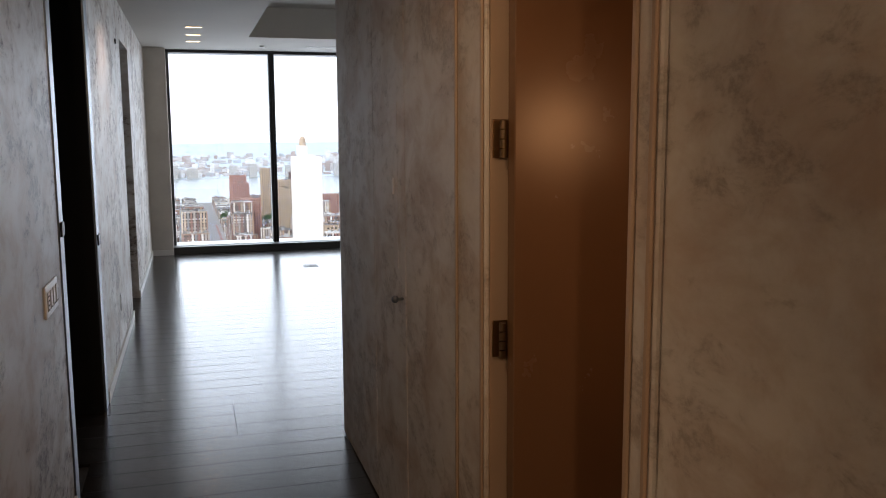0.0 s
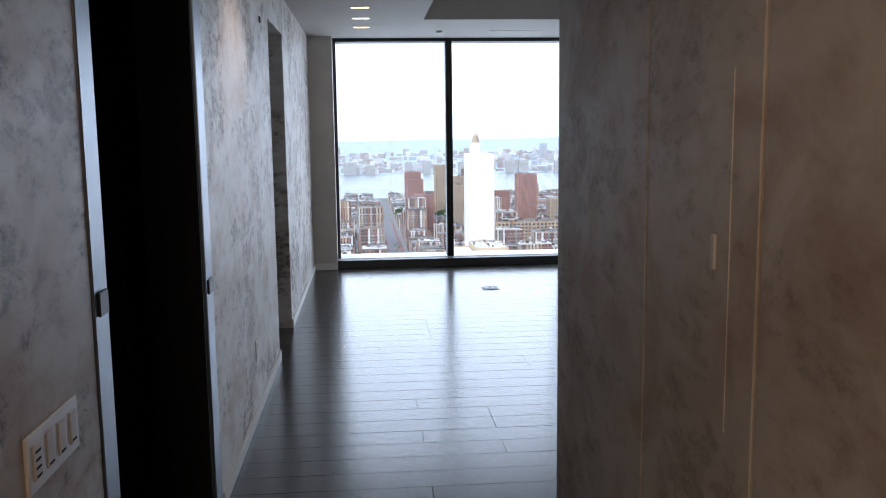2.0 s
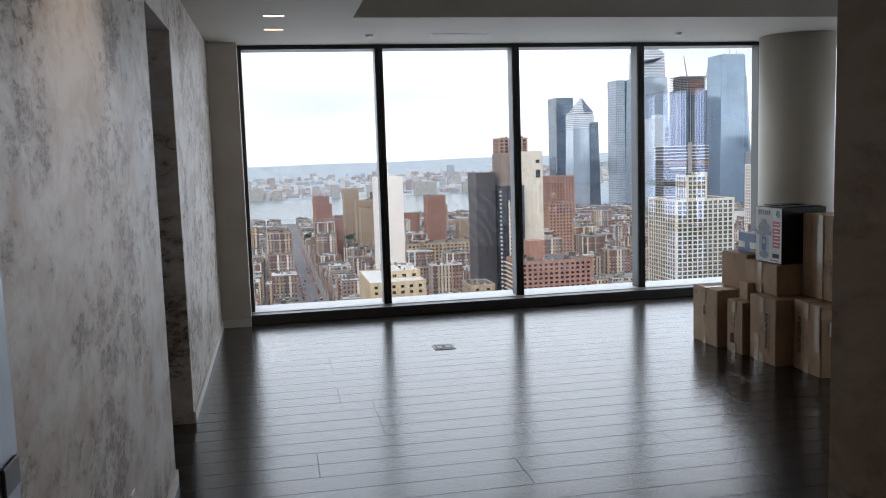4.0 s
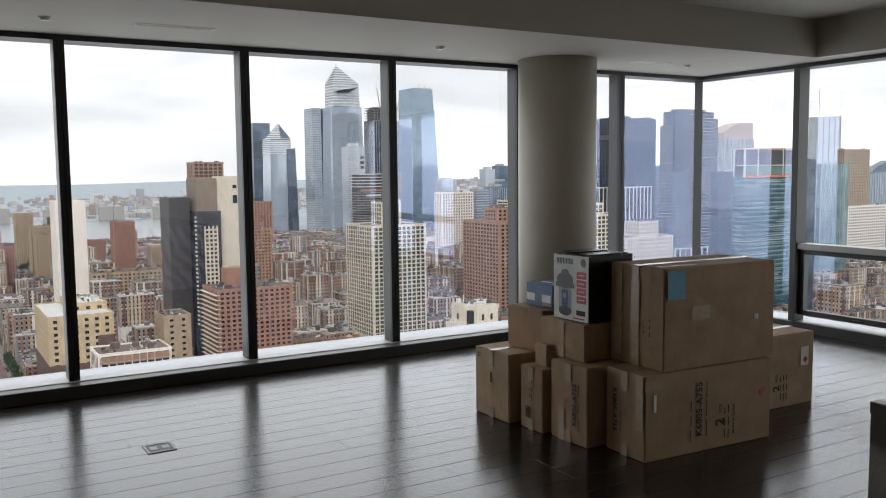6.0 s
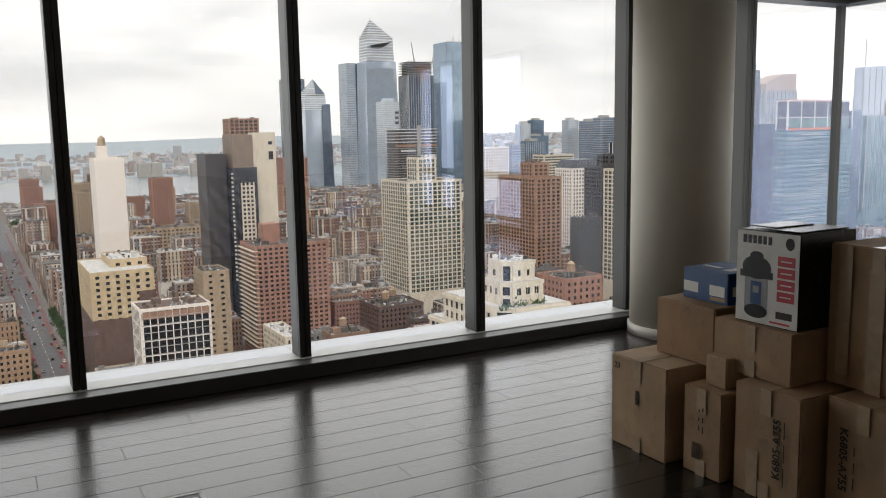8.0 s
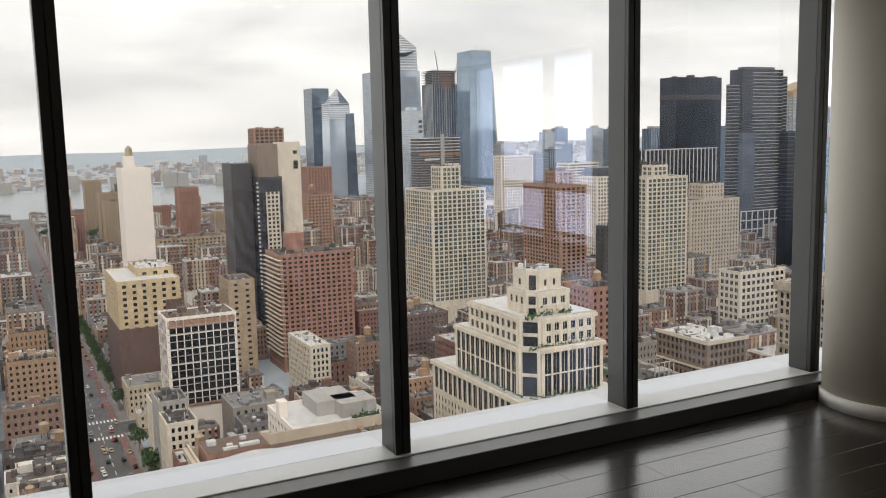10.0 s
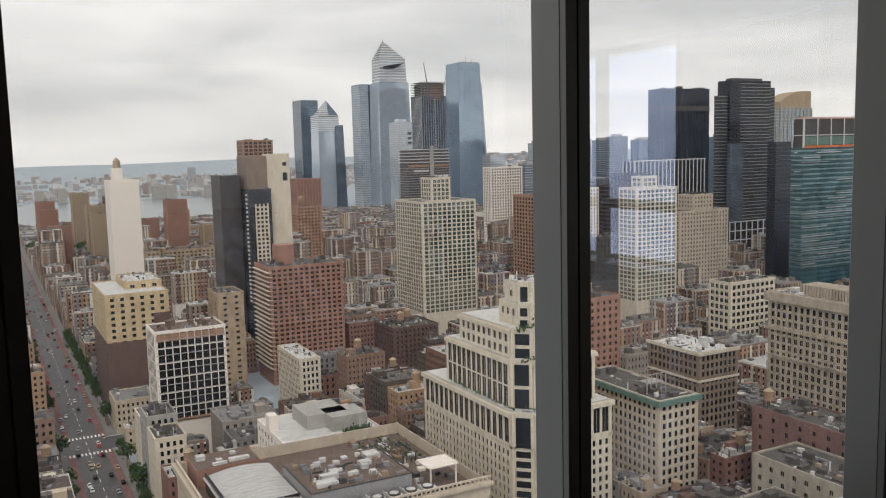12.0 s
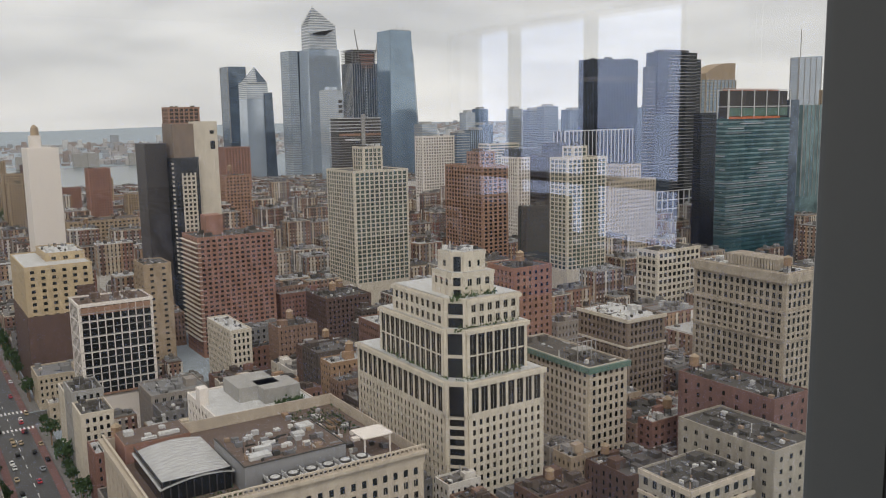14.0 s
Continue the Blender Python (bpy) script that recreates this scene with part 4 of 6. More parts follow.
def finish(e, wall, glass, single, roof, wall_mat, glass_mat, roof_mat, stuff_label="rows of dark windows"):
    for heap, name, mat in ((wall, "wall", wall_mat), (glass, "windows", glass_mat), (roof, "roof", roof_mat)):
        if heap.v:
            heap.v = [tuple(Vector(v) - e.matrix_world.translation) for v in heap.v]
            ob = heap.object(name, mat, e)
            if name == "windows":
                tagged(ob, stuff_label, kind="stuff")
    me = unit_window(glass_mat)
    for px, py, pz, ww, wh, turn in single:
        ob = new("window", me)
        ob.parent = e
        ob.matrix_local = Matrix.Translation(Vector((px, py, pz)) - e.matrix_world.translation) @ Matrix.Rotation(radians(turn), 4, 'Z') @ Matrix.Diagonal((ww, 1, wh, 1))


def building(label, x, y, w, d, top, wall_mat, glass_mat, storey=3.3, bay=3.2, fill_w=0.55, fill_h=0.55, proud=0.3, limit=0, roof_mat=None, clutter=4, base=GROUND, tiers=(), parapet=0.9, category="building", seed=1, window_floor=None, keep=True, chamfer=0.0):
    """A city building: its near left corner at (x, y). tiers: further blocks on top as (dx, dy, w, d, top)."""
    e = thing("city_building", label, category, (x, y, GROUND), group="")
    rng = random.Random(seed + int(x * 7 + y))
    wall, glass, roof, single = Heap(), Heap(), Heap(), []
    low = base
    for dx, dy, tw, td, tt, *shape in ((0, 0, w, d, top),) + tuple(tiers):
        st, by_, fw, fh = shape or (storey, bay, fill_w, fill_h)
        bx, by = x + dx, y + dy
        ch = chamfer if tw > 20 else chamfer * 0.5
        if ch:
            wall.prism(((bx + ch, by), (bx + tw, by), (bx + tw, by + td), (bx, by + td), (bx, by + ch)), low, tt + parapet)
            n = max(1, int((tt - low) / st))
            for r in range(n):
                zb, u, o = low + r * (tt - low) / n, ch * 0.18, 0.12
                glass.prism(((bx + u - o, by + ch - u - o), (bx + ch - u - o, by + u - o), (bx + ch - u, by + u), (bx + u, by + ch - u)), zb + 0.7, zb + (tt - low) / n - 0.7)
            for u in (0.02, 0.86):
                a0, a1 = ch * u, ch * (u + 0.12)
                wall.prism(((bx + a0 - 0.5, by + ch - a0 - 0.5), (bx + a1 - 0.5, by + ch - a1 - 0.5), (bx + a1, by + ch - a1), (bx + a0, by + ch - a0)), low, tt + parapet)
        else:
            wall.box(bx, bx + tw, by, by + td, low, tt)
        cut = max(low, tt - 85) if window_floor is None else max(low, window_floor)
        storeys(wall, glass, single, bx, by, tw, td, cut, tt - 0.4, st, by_, fw, fh, proud, limit, trim=ch)
        if parapet:
            for a0, a1, b0, b1 in ((ch - proud, tw + proud, -proud, 0.35), (-proud, tw + proud, td - 0.35, td), (-proud, 0.35, max(0.35, ch), td - 0.35), (tw - 0.35, tw, 0.35, td - 0.35)):
                wall.box(bx + a0, bx + a1, by + b0, by + b1, tt - 0.39, tt + parapet)
        roof.prism(((bx + 0.36 + ch, by + 0.36), (bx + tw - 0.36, by + 0.36), (bx + tw - 0.36, by + td - 0.36), (bx + 0.36, by + td - 0.36), (bx + 0.36, by + 0.37 + ch)), tt + 0.004 + (parapet if ch else 0), tt + 0.15 + (parapet if ch else 0))
        low = tt
    dx, dy, tw, td, tt = (0, 0, w, d, top) if not tiers else tiers[-1][:5]
    roof_clutter(roof, x + dx, y + dy, tw, td, tt + 0.15, rng, clutter)
    if y < 700 and clutter:
        roof_plant(e, x + dx, y + dy, tw, td, tt + 0.15 + (parapet if chamfer else 0), rng, 10 + clutter * 3)
    finish(e, wall, glass, single, roof, wall_mat, glass_mat, roof_mat or TAR)
    if keep:
        FOOTPRINTS.append((x - 1, x + w + 1, y - 1, y + d + 1))
    return e


def heap_part(e, name, heap, material, label=""):
    o = e.matrix_world.translation
    heap.v = [tuple(Vector(v) - o) for v in heap.v]
    return heap.object(name, material, e, label)


def extra(e, name, material, *boxes, label=""):
    """Further parts of a building, in world metres."""
    h = Heap()
    for b in boxes:
        h.box(*b)
    h.v = [tuple(Vector(v) - e.matrix_world.translation) for v in h.v]
    return h.object(name, material, e, label)


# near blocks
b = building("cream stone stepped tower with dark window bays and planted terraces", 167, 263, 41, 76, -108.6, CREAM, WINDOW_DARK, 3.6, 3.0, 0.46, 0.62, 0.4, 150, SILVER_ROOF, 6,
             tiers=((0, 0, 41, 76, -96, 11.4, 4.3, 0.74, 0.84), (2.6, 4.5, 34, 55, -77.5, 8.8, 3.8, 0.8, 0.94), (4.0, 6.0, 30, 44, -66.5, 4.6, 4.0, 0.55, 0.62), (8, 10, 17, 16, -57.5, 4.4, 4.0, 0.5, 0.6), (9.5, 12, 13, 12, -50, 6, 5, 0.3, 0.4)), parapet=1.1, chamfer=6.0)
extra(b, "cornice", CREAM, (172.6, 209, 261.9, 263.2, -97, -95.2), (165.9, 167.2, 268.6, 340, -97, -95.2), (175, 204.6, 266.5, 267.8, -78.4, -76.9), (168.6, 169.8, 273, 323, -78.4, -76.9), (176.5, 202, 268.3, 269.2, -67.4, -66), (170.2, 171.2, 275, 314, -67.4, -66))


def planting(e, name, label, x0, x1, y0, y1, z, n, size, seed):
    """Loose leaf clumps along a terrace, in world metres."""
    r = random.Random(seed)
    bm = bmesh.new()
    o = e.matrix_world.translation
    for _ in range(n):
        c = Vector((r.uniform(x0, x1), r.uniform(y0, y1), z + abs(r.gauss(0, 0.8)) * size)) - o
        q = Euler((r.uniform(0, 3), r.uniform(0, 3), r.uniform(0, 3))).to_matrix()
        g = r.uniform(0.25, 0.6) * size
        bm.faces.new([bm.verts.new(c + q @ Vector(p) * g) for p in ((-1, 0, 0.1), (0, -0.6, -0.1), (1, 0, 0.1), (0, 0.6, -0.1))])
    ob = part(name, bm, FOLIAGE, e, label)
    return tagged(ob, kind="stuff")


planting(b, "terrace_plants", "green shrubs on the terraces", 170, 200, 264, 267.2, -95, 200, 1.2, 3)
planting(b, "terrace_plants", "green shrubs on the terraces", 171, 200, 267.6, 268.8, -77, 200, 1.3, 4)
planting(b, "terrace_plants", "green shrubs on the terraces", 168, 169.5, 268, 318, -95, 160, 1.2, 5)
planting(b, "terrace_plants", "green shrubs on the terraces", 172, 192, 270, 273, -66, 240, 1.4, 6)
b = building("red brick apartment slab with pale balcony bands", 162, 548, 50, 34, -73, BRICK, WINDOW_DARK, 3.0, 3.6, 0.55, 0.5, 0.15, 150, TAR, 6)
extra(b, "bulkhead", BRICK, (172, 183, 561, 573, -73, -60))
extra(b, "balcony_slab", CREAM, *[(160.2, 163.5, 547.2, 583, -76 - 3.0 * k, -75.6 - 3.0 * k) for k in range(22)])
b = building("dark glass apartment tower with a cream window bay", 172, 629, 18, 40, -26, TOWER_GREY, WINDOW_DARK, 3.1, 2.9, 0.6, 0.6, 0.3, 60, TAR, 2, category="skyscraper")
extra(b, "upper_block", BROWNSTONE, (174, 189, 633, 660, -26, -1.5))
extra(b, "cream_slab", CREAM, (188, 206.5, 634, 641, -150, 0), (190, 208, 641, 662, -150, -4))
extra(b, "slab_window", WINDOW_DARK, (201, 204, 633.8, 634, -9, -6.5), (201, 204.4, 633.8, 634, -20, -14))
extra(b, "dark_wing", CHARCOAL, (156, 171, 641, 668, -150, -15))
extra(b, "cream_bay", CREAM, *[(177.5 + 3.0 * k, 178.6 + 3.0 * k, 628.2, 628.9, -100, -36) for k in range(4)], *[(177.5, 187.6, 628.3, 628.8, -39.2 - 3.1 * k, -38 - 3.1 * k) for k in range(20)])
extra(b, "corner_balcony", CREAM, *[(171.2, 172.2, 628.4, 630.5, -30 - 3.1 * k, -28.6 - 3.1 * k) for k in range(26)])
b = building("blank white rendered tower with a small turret", 96, 765, 23, 34, -20, WHITE_STONE, WHITE_STONE, 60, 30, 0.02, 0.02, 0.05, 0, WHITE_STONE, 0, category="skyscraper")
extra(b, "turret", WHITE_STONE, (99, 107, 768, 778, -20, -9))
bm = bmesh.new()
rod(bm, 7.5, 8, 141, 147, 3.2, 2.9, 16)
rod(bm, 7.5, 8, 147, 149.5, 3.0, 0.4, 16)
part("tank", bm, TAN, b, "tan turret tank")
b = building("cream and glass apartment tower with window bays", 290, 583, 46, 46, -39, CREAM, WINDOW_GREEN, 3.2, 4.0, 0.74, 0.74, 0.35, 150, TAR, 4, category="skyscraper", tiers=((10, 3, 16, 17, -21.5),))
building("orange brick apartment tower with corner balconies", 406, 584, 26, 55, -41, ORANGE, WINDOW_DARK, 3.2, 4.4, 0.58, 0.6, 0.3, 130, RED_ROOF, 3, category="skyscraper", tiers=((3, 8, 16, 18, -29.5),))
building("cream apartment tower with wide glazed bays", 427, 504, 39, 20, -32.5, CREAM, WINDOW_GREEN, 3.2, 4.0, 0.72, 0.7, 0.3, 120, TAR, 4, category="skyscraper", tiers=((8, 3, 14, 12, -24),))
building("dark clad mid-rise with pale window strips", 348, 452, 19, 9, -59, CHARCOAL, WINDOW_GREEN, 3.3, 3.0, 0.4, 0.5, 0.2, 40, TAR, 2)
b = building("ornate limestone office block with a deep cornice and netting", 312, 232, 18, 48.5, -66.5, SHADED_LIMESTONE, WINDOW_DARK, 3.6, 3.1, 0.52, 0.66, 0.3, 150, SILVER_ROOF, 9)
extra(b, "cornice", SHADED_LIMESTONE, (310.5, 331, 230.4, 231.6, -70, -66), (310.4, 311.6, 231.6, 282, -70, -66), (311.2, 330.6, 231.1, 231.6, -83, -82), (311.1, 311.6, 231.6, 281, -83, -82), (311.2, 330.6, 231.1, 231.6, -95, -94), (311.1, 311.6, 231.6, 281, -95, -94))
extra(b, "roof_screen", SHADED_LIMESTONE, *[(315, 327, 240 + k * 1.5, 241 + k * 1.5, -66, -61.5) for k in range(18)])
b = building("brown brick loft building with an arched white crown", 285.4, 296, 24, 34, -95, BROWNSTONE, WINDOW_DARK, 3.6, 2.9, 0.56, 0.62, 0.3, 120, SILVER_ROOF, 8)
extra(b, "cornice", CREAM, (284.6, 310.2, 295.1, 295.6, -95.6, -94), (284.5, 285, 295.6, 331, -95.6, -94), (284.8, 310, 295.2, 295.6, -108, -107), (284.6, 285, 295.6, 330, -108, -107))
b = building("cream corner block with a green copper cornice", 226.3, 257, 20, 53, -98, LIMESTONE, WINDOW_DARK, 3.7, 2.9, 0.52, 0.62, 0.3, 130, TAR, 7)
extra(b, "cornice", GREEN_TRIM, (225.1, 247.5, 255.6, 256.6, -99.5, -97.3), (225, 225.9, 256.6, 311, -99.5, -97.3))
extra(b, "roof_frame", GREY_CONCRETE, *[(230 + k * 2.4, 230.3 + k * 2.4, 268, 268.3, -98, -90) for k in range(5)], (230, 240, 268, 268.3, -90.3, -90), (230, 240, 274, 274.3, -90.3, -90), (231, 239, 268.4, 274, -94, -93.7))
b = building("yellow brick block with a bare brown side wall", 60, 528, 35, 62, -78, YELLOW, WINDOW_DARK, 3.6, 5.5, 0.38, 0.5, 0.2, 80, SILVER_ROOF, 6, tiers=((14, 20, 21, 38, -74),))
extra(b, "brown_base", DARK_BRICK, (59.4, 95.5, 527.4, 527.9, -150, -105), (59.4, 59.9, 527.9, 590, -150, -105), (86, 95.4, 527.4, 527.9, -104.9, -90))
building("tan brick tower slab with few windows", 123, 527, 16, 24, -83, TAN, WINDOW_DARK, 3.6, 7, 0.3, 0.4, 0.2, 20, TAR, 2)
b = building("new office block with a white grid facade and orange netting", 71, 436, 34, 23, -84, WHITE_STONE, WINDOW_DARK, 7.4, 3.7, 0.86, 0.93, 0.25, 100, RED_ROOF, 6, window_floor=-132)
extra(b, "floor_bands", GREY_CONCRETE, *[(71.3, 104.7, 435.6, 435.95, -87.9 - 3.7 * k, -87.5 - 3.7 * k) for k in range(12)])
extra(b, "orange_netting", ORANGE, (71.5, 104.5, 435.75, 435.9, -88.5, -85), (72, 104, 434.9, 435.2, -128, -127))
for k, (dx, top) in enumerate(((0, -116), (7, -112), (14, -118))):
    building("narrow pale stone loft on the avenue", 58.5 + k * 0.3, 372 + k * 20, 12.5, 19, top, CREAM if k != 1 else GREY_CONCRETE, WINDOW_DARK, 3.6, 2.6, 0.5, 0.55, 0.3, 30, TAR, 3)
b = building("white terrace building with a grey roof house", 97.5, 321, 40, 36, -110, WHITE_STONE, WINDOW_DARK, 4.0, 4.2, 0.45, 0.5, 0.25, 40, SILVER_ROOF, 0)
extra(b, "roof_house", GREY_CONCRETE, (111, 128, 333, 352, -109.9, -104), (119, 134, 326, 340, -109.9, -104))
extra(b, "stair_tower", WHITE_STONE, (96.9, 100.5, 338, 343, -110, -103))
planting(b, "roof_planting", "tall grasses and shrubs on the roof", 122, 134, 321.8, 324, -109.8, 300, 1.2, 8)
b = building("old limestone block with a balustrade and a crowded brown roof", 57, 246, 86, 71, -112, LIMESTONE, WINDOW_DARK, 4.2, 3.8, 0.45, 0.6, 0.45, 40, RED_ROOF, 0, parapet=4.4)
extra(b, "balustrade", LIMESTONE, *[(57 + 1.6 * k, 57.5 + 1.6 * k, 245.0, 245.5, -107.5, -106.2) for k in range(54)], (56.2, 143.5, 244.9, 245.6, -106.2, -105.7))
extra(b, "balustrade", LIMESTONE, *[(56.2, 56.7, 246 + 1.6 * k, 246.5 + 1.6 * k, -107.5, -106.2) for k in range(44)], (56.1, 56.8, 245.6, 317, -106.2, -105.7))
extra(b, "cornice", LIMESTONE, (55.2, 144, 243.9, 245.5, -108.6, -107.6), (55.1, 56.5, 245.5, 318, -108.6, -107.6))
ph = extra(b, "plant_house", ROOF_GREY, (85, 119, 254, 283, -111.84, -103), label="smooth grey rendered roof house")
extra(b, "plant_house_roof", RED_ROOF, (85.5, 118.5, 254.5, 282.5, -102.999, -102.85))
extra(b, "coping", TAR, (84.8, 119.2, 253.8, 254.2, -103, -102.6), (84.8, 85.2, 254.2, 283, -103, -102.6), (118.8, 119.2, 254.2, 283, -103, -102.6))
for x0, x1, y0, y1, z in ((88, 95, 257, 261, 1.2), (91, 97, 262, 264, 1.8), (96, 99, 266, 269, 0.9), (102, 104, 262, 264, 1.0), (107, 111, 268, 271, 1.2), (111, 116, 272, 277, 1.6), (100, 102, 274, 276, 0.8), (104, 106, 277, 279, 0.7)):
    extra(b, "roof_unit", SILVER_ROOF, (x0, x1, y0, y1, -102.85, -102.85 + z))
bm = bmesh.new()
bmesh.ops.create_cone(bm, cap_ends=True, segments=14, radius1=0.7, radius2=0.7, depth=7, matrix=Matrix.Translation((40, 22, 6.2 - 0.3 + 0.0 + 41.0 - 0.0)) @ Matrix.Rotation(radians(80), 4, 'Y'))
part("duct", bm, SILVER_ROOF, b)
extra(b, "fan_tray", CHARCOAL, (90, 126, 247, 252.8, -111.84, -107.4))
for k in range(6):
    f = extra(b, "cooling_fan", SILVER_ROOF, (90.4 + 5.9 * k, 95.6 + 5.9 * k, 247.2, 252.6, -107.39, -106.8))
    bm = bmesh.new()
    rod(bm, 36.0 + 5.9 * k, 3.9, 43.21, 43.75, 2.1, 2.1, 20)
    part("fan_ring", bm, CHARCOAL, f)
    bm = bmesh.new()
    rod(bm, 36.0 + 5.9 * k, 3.9, 43.76, 43.9, 1.5, 1.2, 16)
    part("fan_grille", bm, SILVER_ROOF, f)
    extra(f.parent, "guard_rail", SILVER_ROOF, (90.2 + 5.9 * k, 90.35 + 5.9 * k, 247, 252.8, -106.8, -105.9))
for k in range(26):
    r0 = random.Random(k + 400)
    x0, y0 = r0.uniform(120, 138), r0.uniform(270, 312)
    extra(b, "deck_box", (SILVER_ROOF, WOOD_TANK, CHARCOAL, WHITE_STONE)[k % 4], (x0, x0 + r0.uniform(0.8, 3), y0, y0 + r0.uniform(0.8, 4), -111.84, -111.84 + r0.uniform(0.5, 1.8)))
extra(b, "pergola_beam", CHARCOAL, *[(122 + 2.2 * k, 122.3 + 2.2 * k, 285, 300, -108.6, -108.3) for k in range(7)], *[(121.8 + 13.6 * k, 122.2 + 13.6 * k, yy, yy + 0.4, -111.84, -108.6) for k in (0, 1) for yy in (285, 299.5)])
extra(b, "white_canopy", WHITE_STONE, (127, 138, 257, 267, -104.6, -104.2), (127.5, 128, 257.5, 258, -111.84, -104.6), (137, 137.5, 257.5, 258, -111.84, -104.6))
extra(b, "pool_deck", WINDOW_DARK, (130, 139, 250, 256, -111.84, -110.6))
gl = extra(b, "glazed_front", WINDOW_DARK, (62.2, 83.8, 262, 262.4, -111.84, -105.0), (62, 62.4, 262.4, 296, -111.84, -105.0))
for k in range(10):
    extra(b, "glazing_bar", CHARCOAL, (62.2 + 2.35 * k, 62.5 + 2.35 * k, 261.6, 262, -111.84, -104.9))
bm = bmesh.new()
for k in range(12):
    a0, a1 = k / 12, (k + 1) / 12
    hgt = lambda u: 42.9 + 3.0 * math.sin(math.pi * (0.12 + 0.66 * u)) - 1.1
    v = [bm.verts.new((4.4 + 23 * a, yy, hgt(a))) for yy in (15.4, 50.5) for a in (a0, a1)]
    bm.faces.new((v[0], v[1], v[3], v[2]))
bmesh.ops.remove_doubles(bm, verts=bm.verts[:], dist=0.001)
bmesh.ops.solidify(bm, geom=bm.faces[:], thickness=0.3)
part("barrel_roof", bm, SILVER_ROOF, b, "pale ribbed curved metal roof")
for k in range(14):
    bm = bmesh.new()
    for i in range(12):
        a0, a1 = i / 12, (i + 1) / 12
        v = [bm.verts.new((4.4 + 23 * a, yy, hgt(a) + 0.25)) for yy in (15.6 + 2.65 * k, 15.85 + 2.65 * k) for a in (a0, a1)]
        bm.faces.new((v[0], v[1], v[3], v[2]))
    bmesh.ops.solidify(bm, geom=bm.faces[:], thickness=0.25)
    part("roof_rib", bm, GREY_CONCRETE, b)
extra(b, "back_block", BRICK, (60, 82, 300, 315, -111.84, -105.4))
extra(b, "back_block_roof", RED_ROOF, (60.3, 81.7, 300.3, 314.7, -105.399, -105.25))
for x0, x1, y0, y1, z in ((62, 65, 308, 311, 1.6), (68, 70, 304, 306, 0.8), (72, 79, 302, 304, 1.0), (74, 76, 309, 311, 0.9), (66, 71, 301, 302.5, 0.8)):
    extra(b, "roof_unit", SILVER_ROOF, (x0, x1, y0, y1, -105.25, -105.25 + z))
rg = random.Random(77)
gear = Heap()
for _ in range(120):
    a, q, c = rg.choice(((0.8, 0.8, 0.8), (1.6, 1.2, 1.2), (0.3, 4.0, 0.5), (3.5, 0.3, 0.5), (0.3, 0.3, 2.0), (2.2, 1.4, 1.5)))
    if rg.random() < 0.45:
        gx, gy, gz = rg.uniform(86, 115), rg.uniform(255, 278), -102.85
    else:
        gx, gy, gz = rg.uniform(120, 138), rg.uniform(258, 312), -111.84
    gear.box(gx, gx + a, gy, gy + q, gz, gz + c)
tagged(heap_part(b, "roof_gear", gear, ROOF_GEAR), "small roof units and pipes", kind="stuff")
planting(b, "roof_garden", "reddish shrubs and planters on the roof", 64, 84, 247.5, 259, -111.8, 500, 1.0, 12)
planting(b, "roof_garden", "green planting beside the roof deck", 122, 140, 284, 312, -111.8, 300, 1.4, 13)
building("red brick block with a plain party wall", 258, 196, 20, 44, -100.5, SHADED_MAROON, WINDOW_DARK, 4.0, 6.0, 0.22, 0.42, 0.15, 40, TAR, 12)
building("low white-painted block with a dark roof", 233, 177, 22, 40, -107.5, DIM_STONE, WINDOW_DARK, 4.2, 5.0, 0.3, 0.4, 0.2, 20, TAR, 12)
b = building("low grey stone building with a ledge and rooftop plant", 196.5, 179, 28, 21, -112, DIM_STONE, WINDOW_DARK, 4.4, 4.0, 0.5, 0.6, 0.3, 30, TAR, 14)
extra(b, "ledge", LIMESTONE, (195.6, 225, 177.6, 178.6, -119, -118), (195.4, 196.1, 178.6, 200, -119, -118), (195.8, 225, 178, 178.6, -113, -111.2), (195.6, 196.1, 178.6, 200, -113, -111.2))
building("narrow cream loft with many windows", 153, 467, 12, 41, -115, CREAM, WINDOW_DARK, 3.6, 2.6, 0.5, 0.6, 0.25, 60, SILVER_ROOF, 3)
b = building("brown brick mid-rise with a water tank", 236, 521, 33, 32, -117, DARK_BRICK, WINDOW_DARK, 3.4, 3.0, 0.42, 0.5, 0.25, 60, TAR, 8)
building("wide tan brick block with regular windows", 142, 900, 68, 33, -95, TAN, WINDOW_DARK, 3.6, 4.0, 0.5, 0.5, 0.3, 0, ROOFS, 8)
building("red brick mid-rise with a flat roof", 257, 346, 24, 22, -74.5, BRICK, WINDOW_DARK, 3.5, 3.6, 0.4, 0.5, 0.2, 60, TAR, 4)
building("pale mid-rise with large grid windows", 439, 424, 42, 19, -93.5, CREAM, WINDOW_DARK, 4.6, 4.6, 0.66, 0.6, 0.4, 50, TAR, 6)
building("orange brick mid-rise with a roof tank", 287, 865, 27, 25, -56, ORANGE, WINDOW_DARK, 3.4, 3.4, 0.5, 0.5, 0.3, 0, TAR, 3)
building("red brick slab by the river", 479, 1434, 44, 44, -47, BRICK, WINDOW_DARK, 3.4, 5, 0.5, 0.5, 0.3, 0, TAR, 2)
building("white grid office block", 625, 1037, 52, 20, -28, WHITE_STONE, WINDOW_DARK, 4.0, 4.2, 0.6, 0.6, 0.5, 0, TAR, 3)
b = building("dark brick apartment block", 700, 720, 40, 20, -70, DARK_BRICK, WINDOW_DARK, 3.4, 3.4, 0.5, 0.5, 0.3, 0, TAR, 3)

# skyscrapers


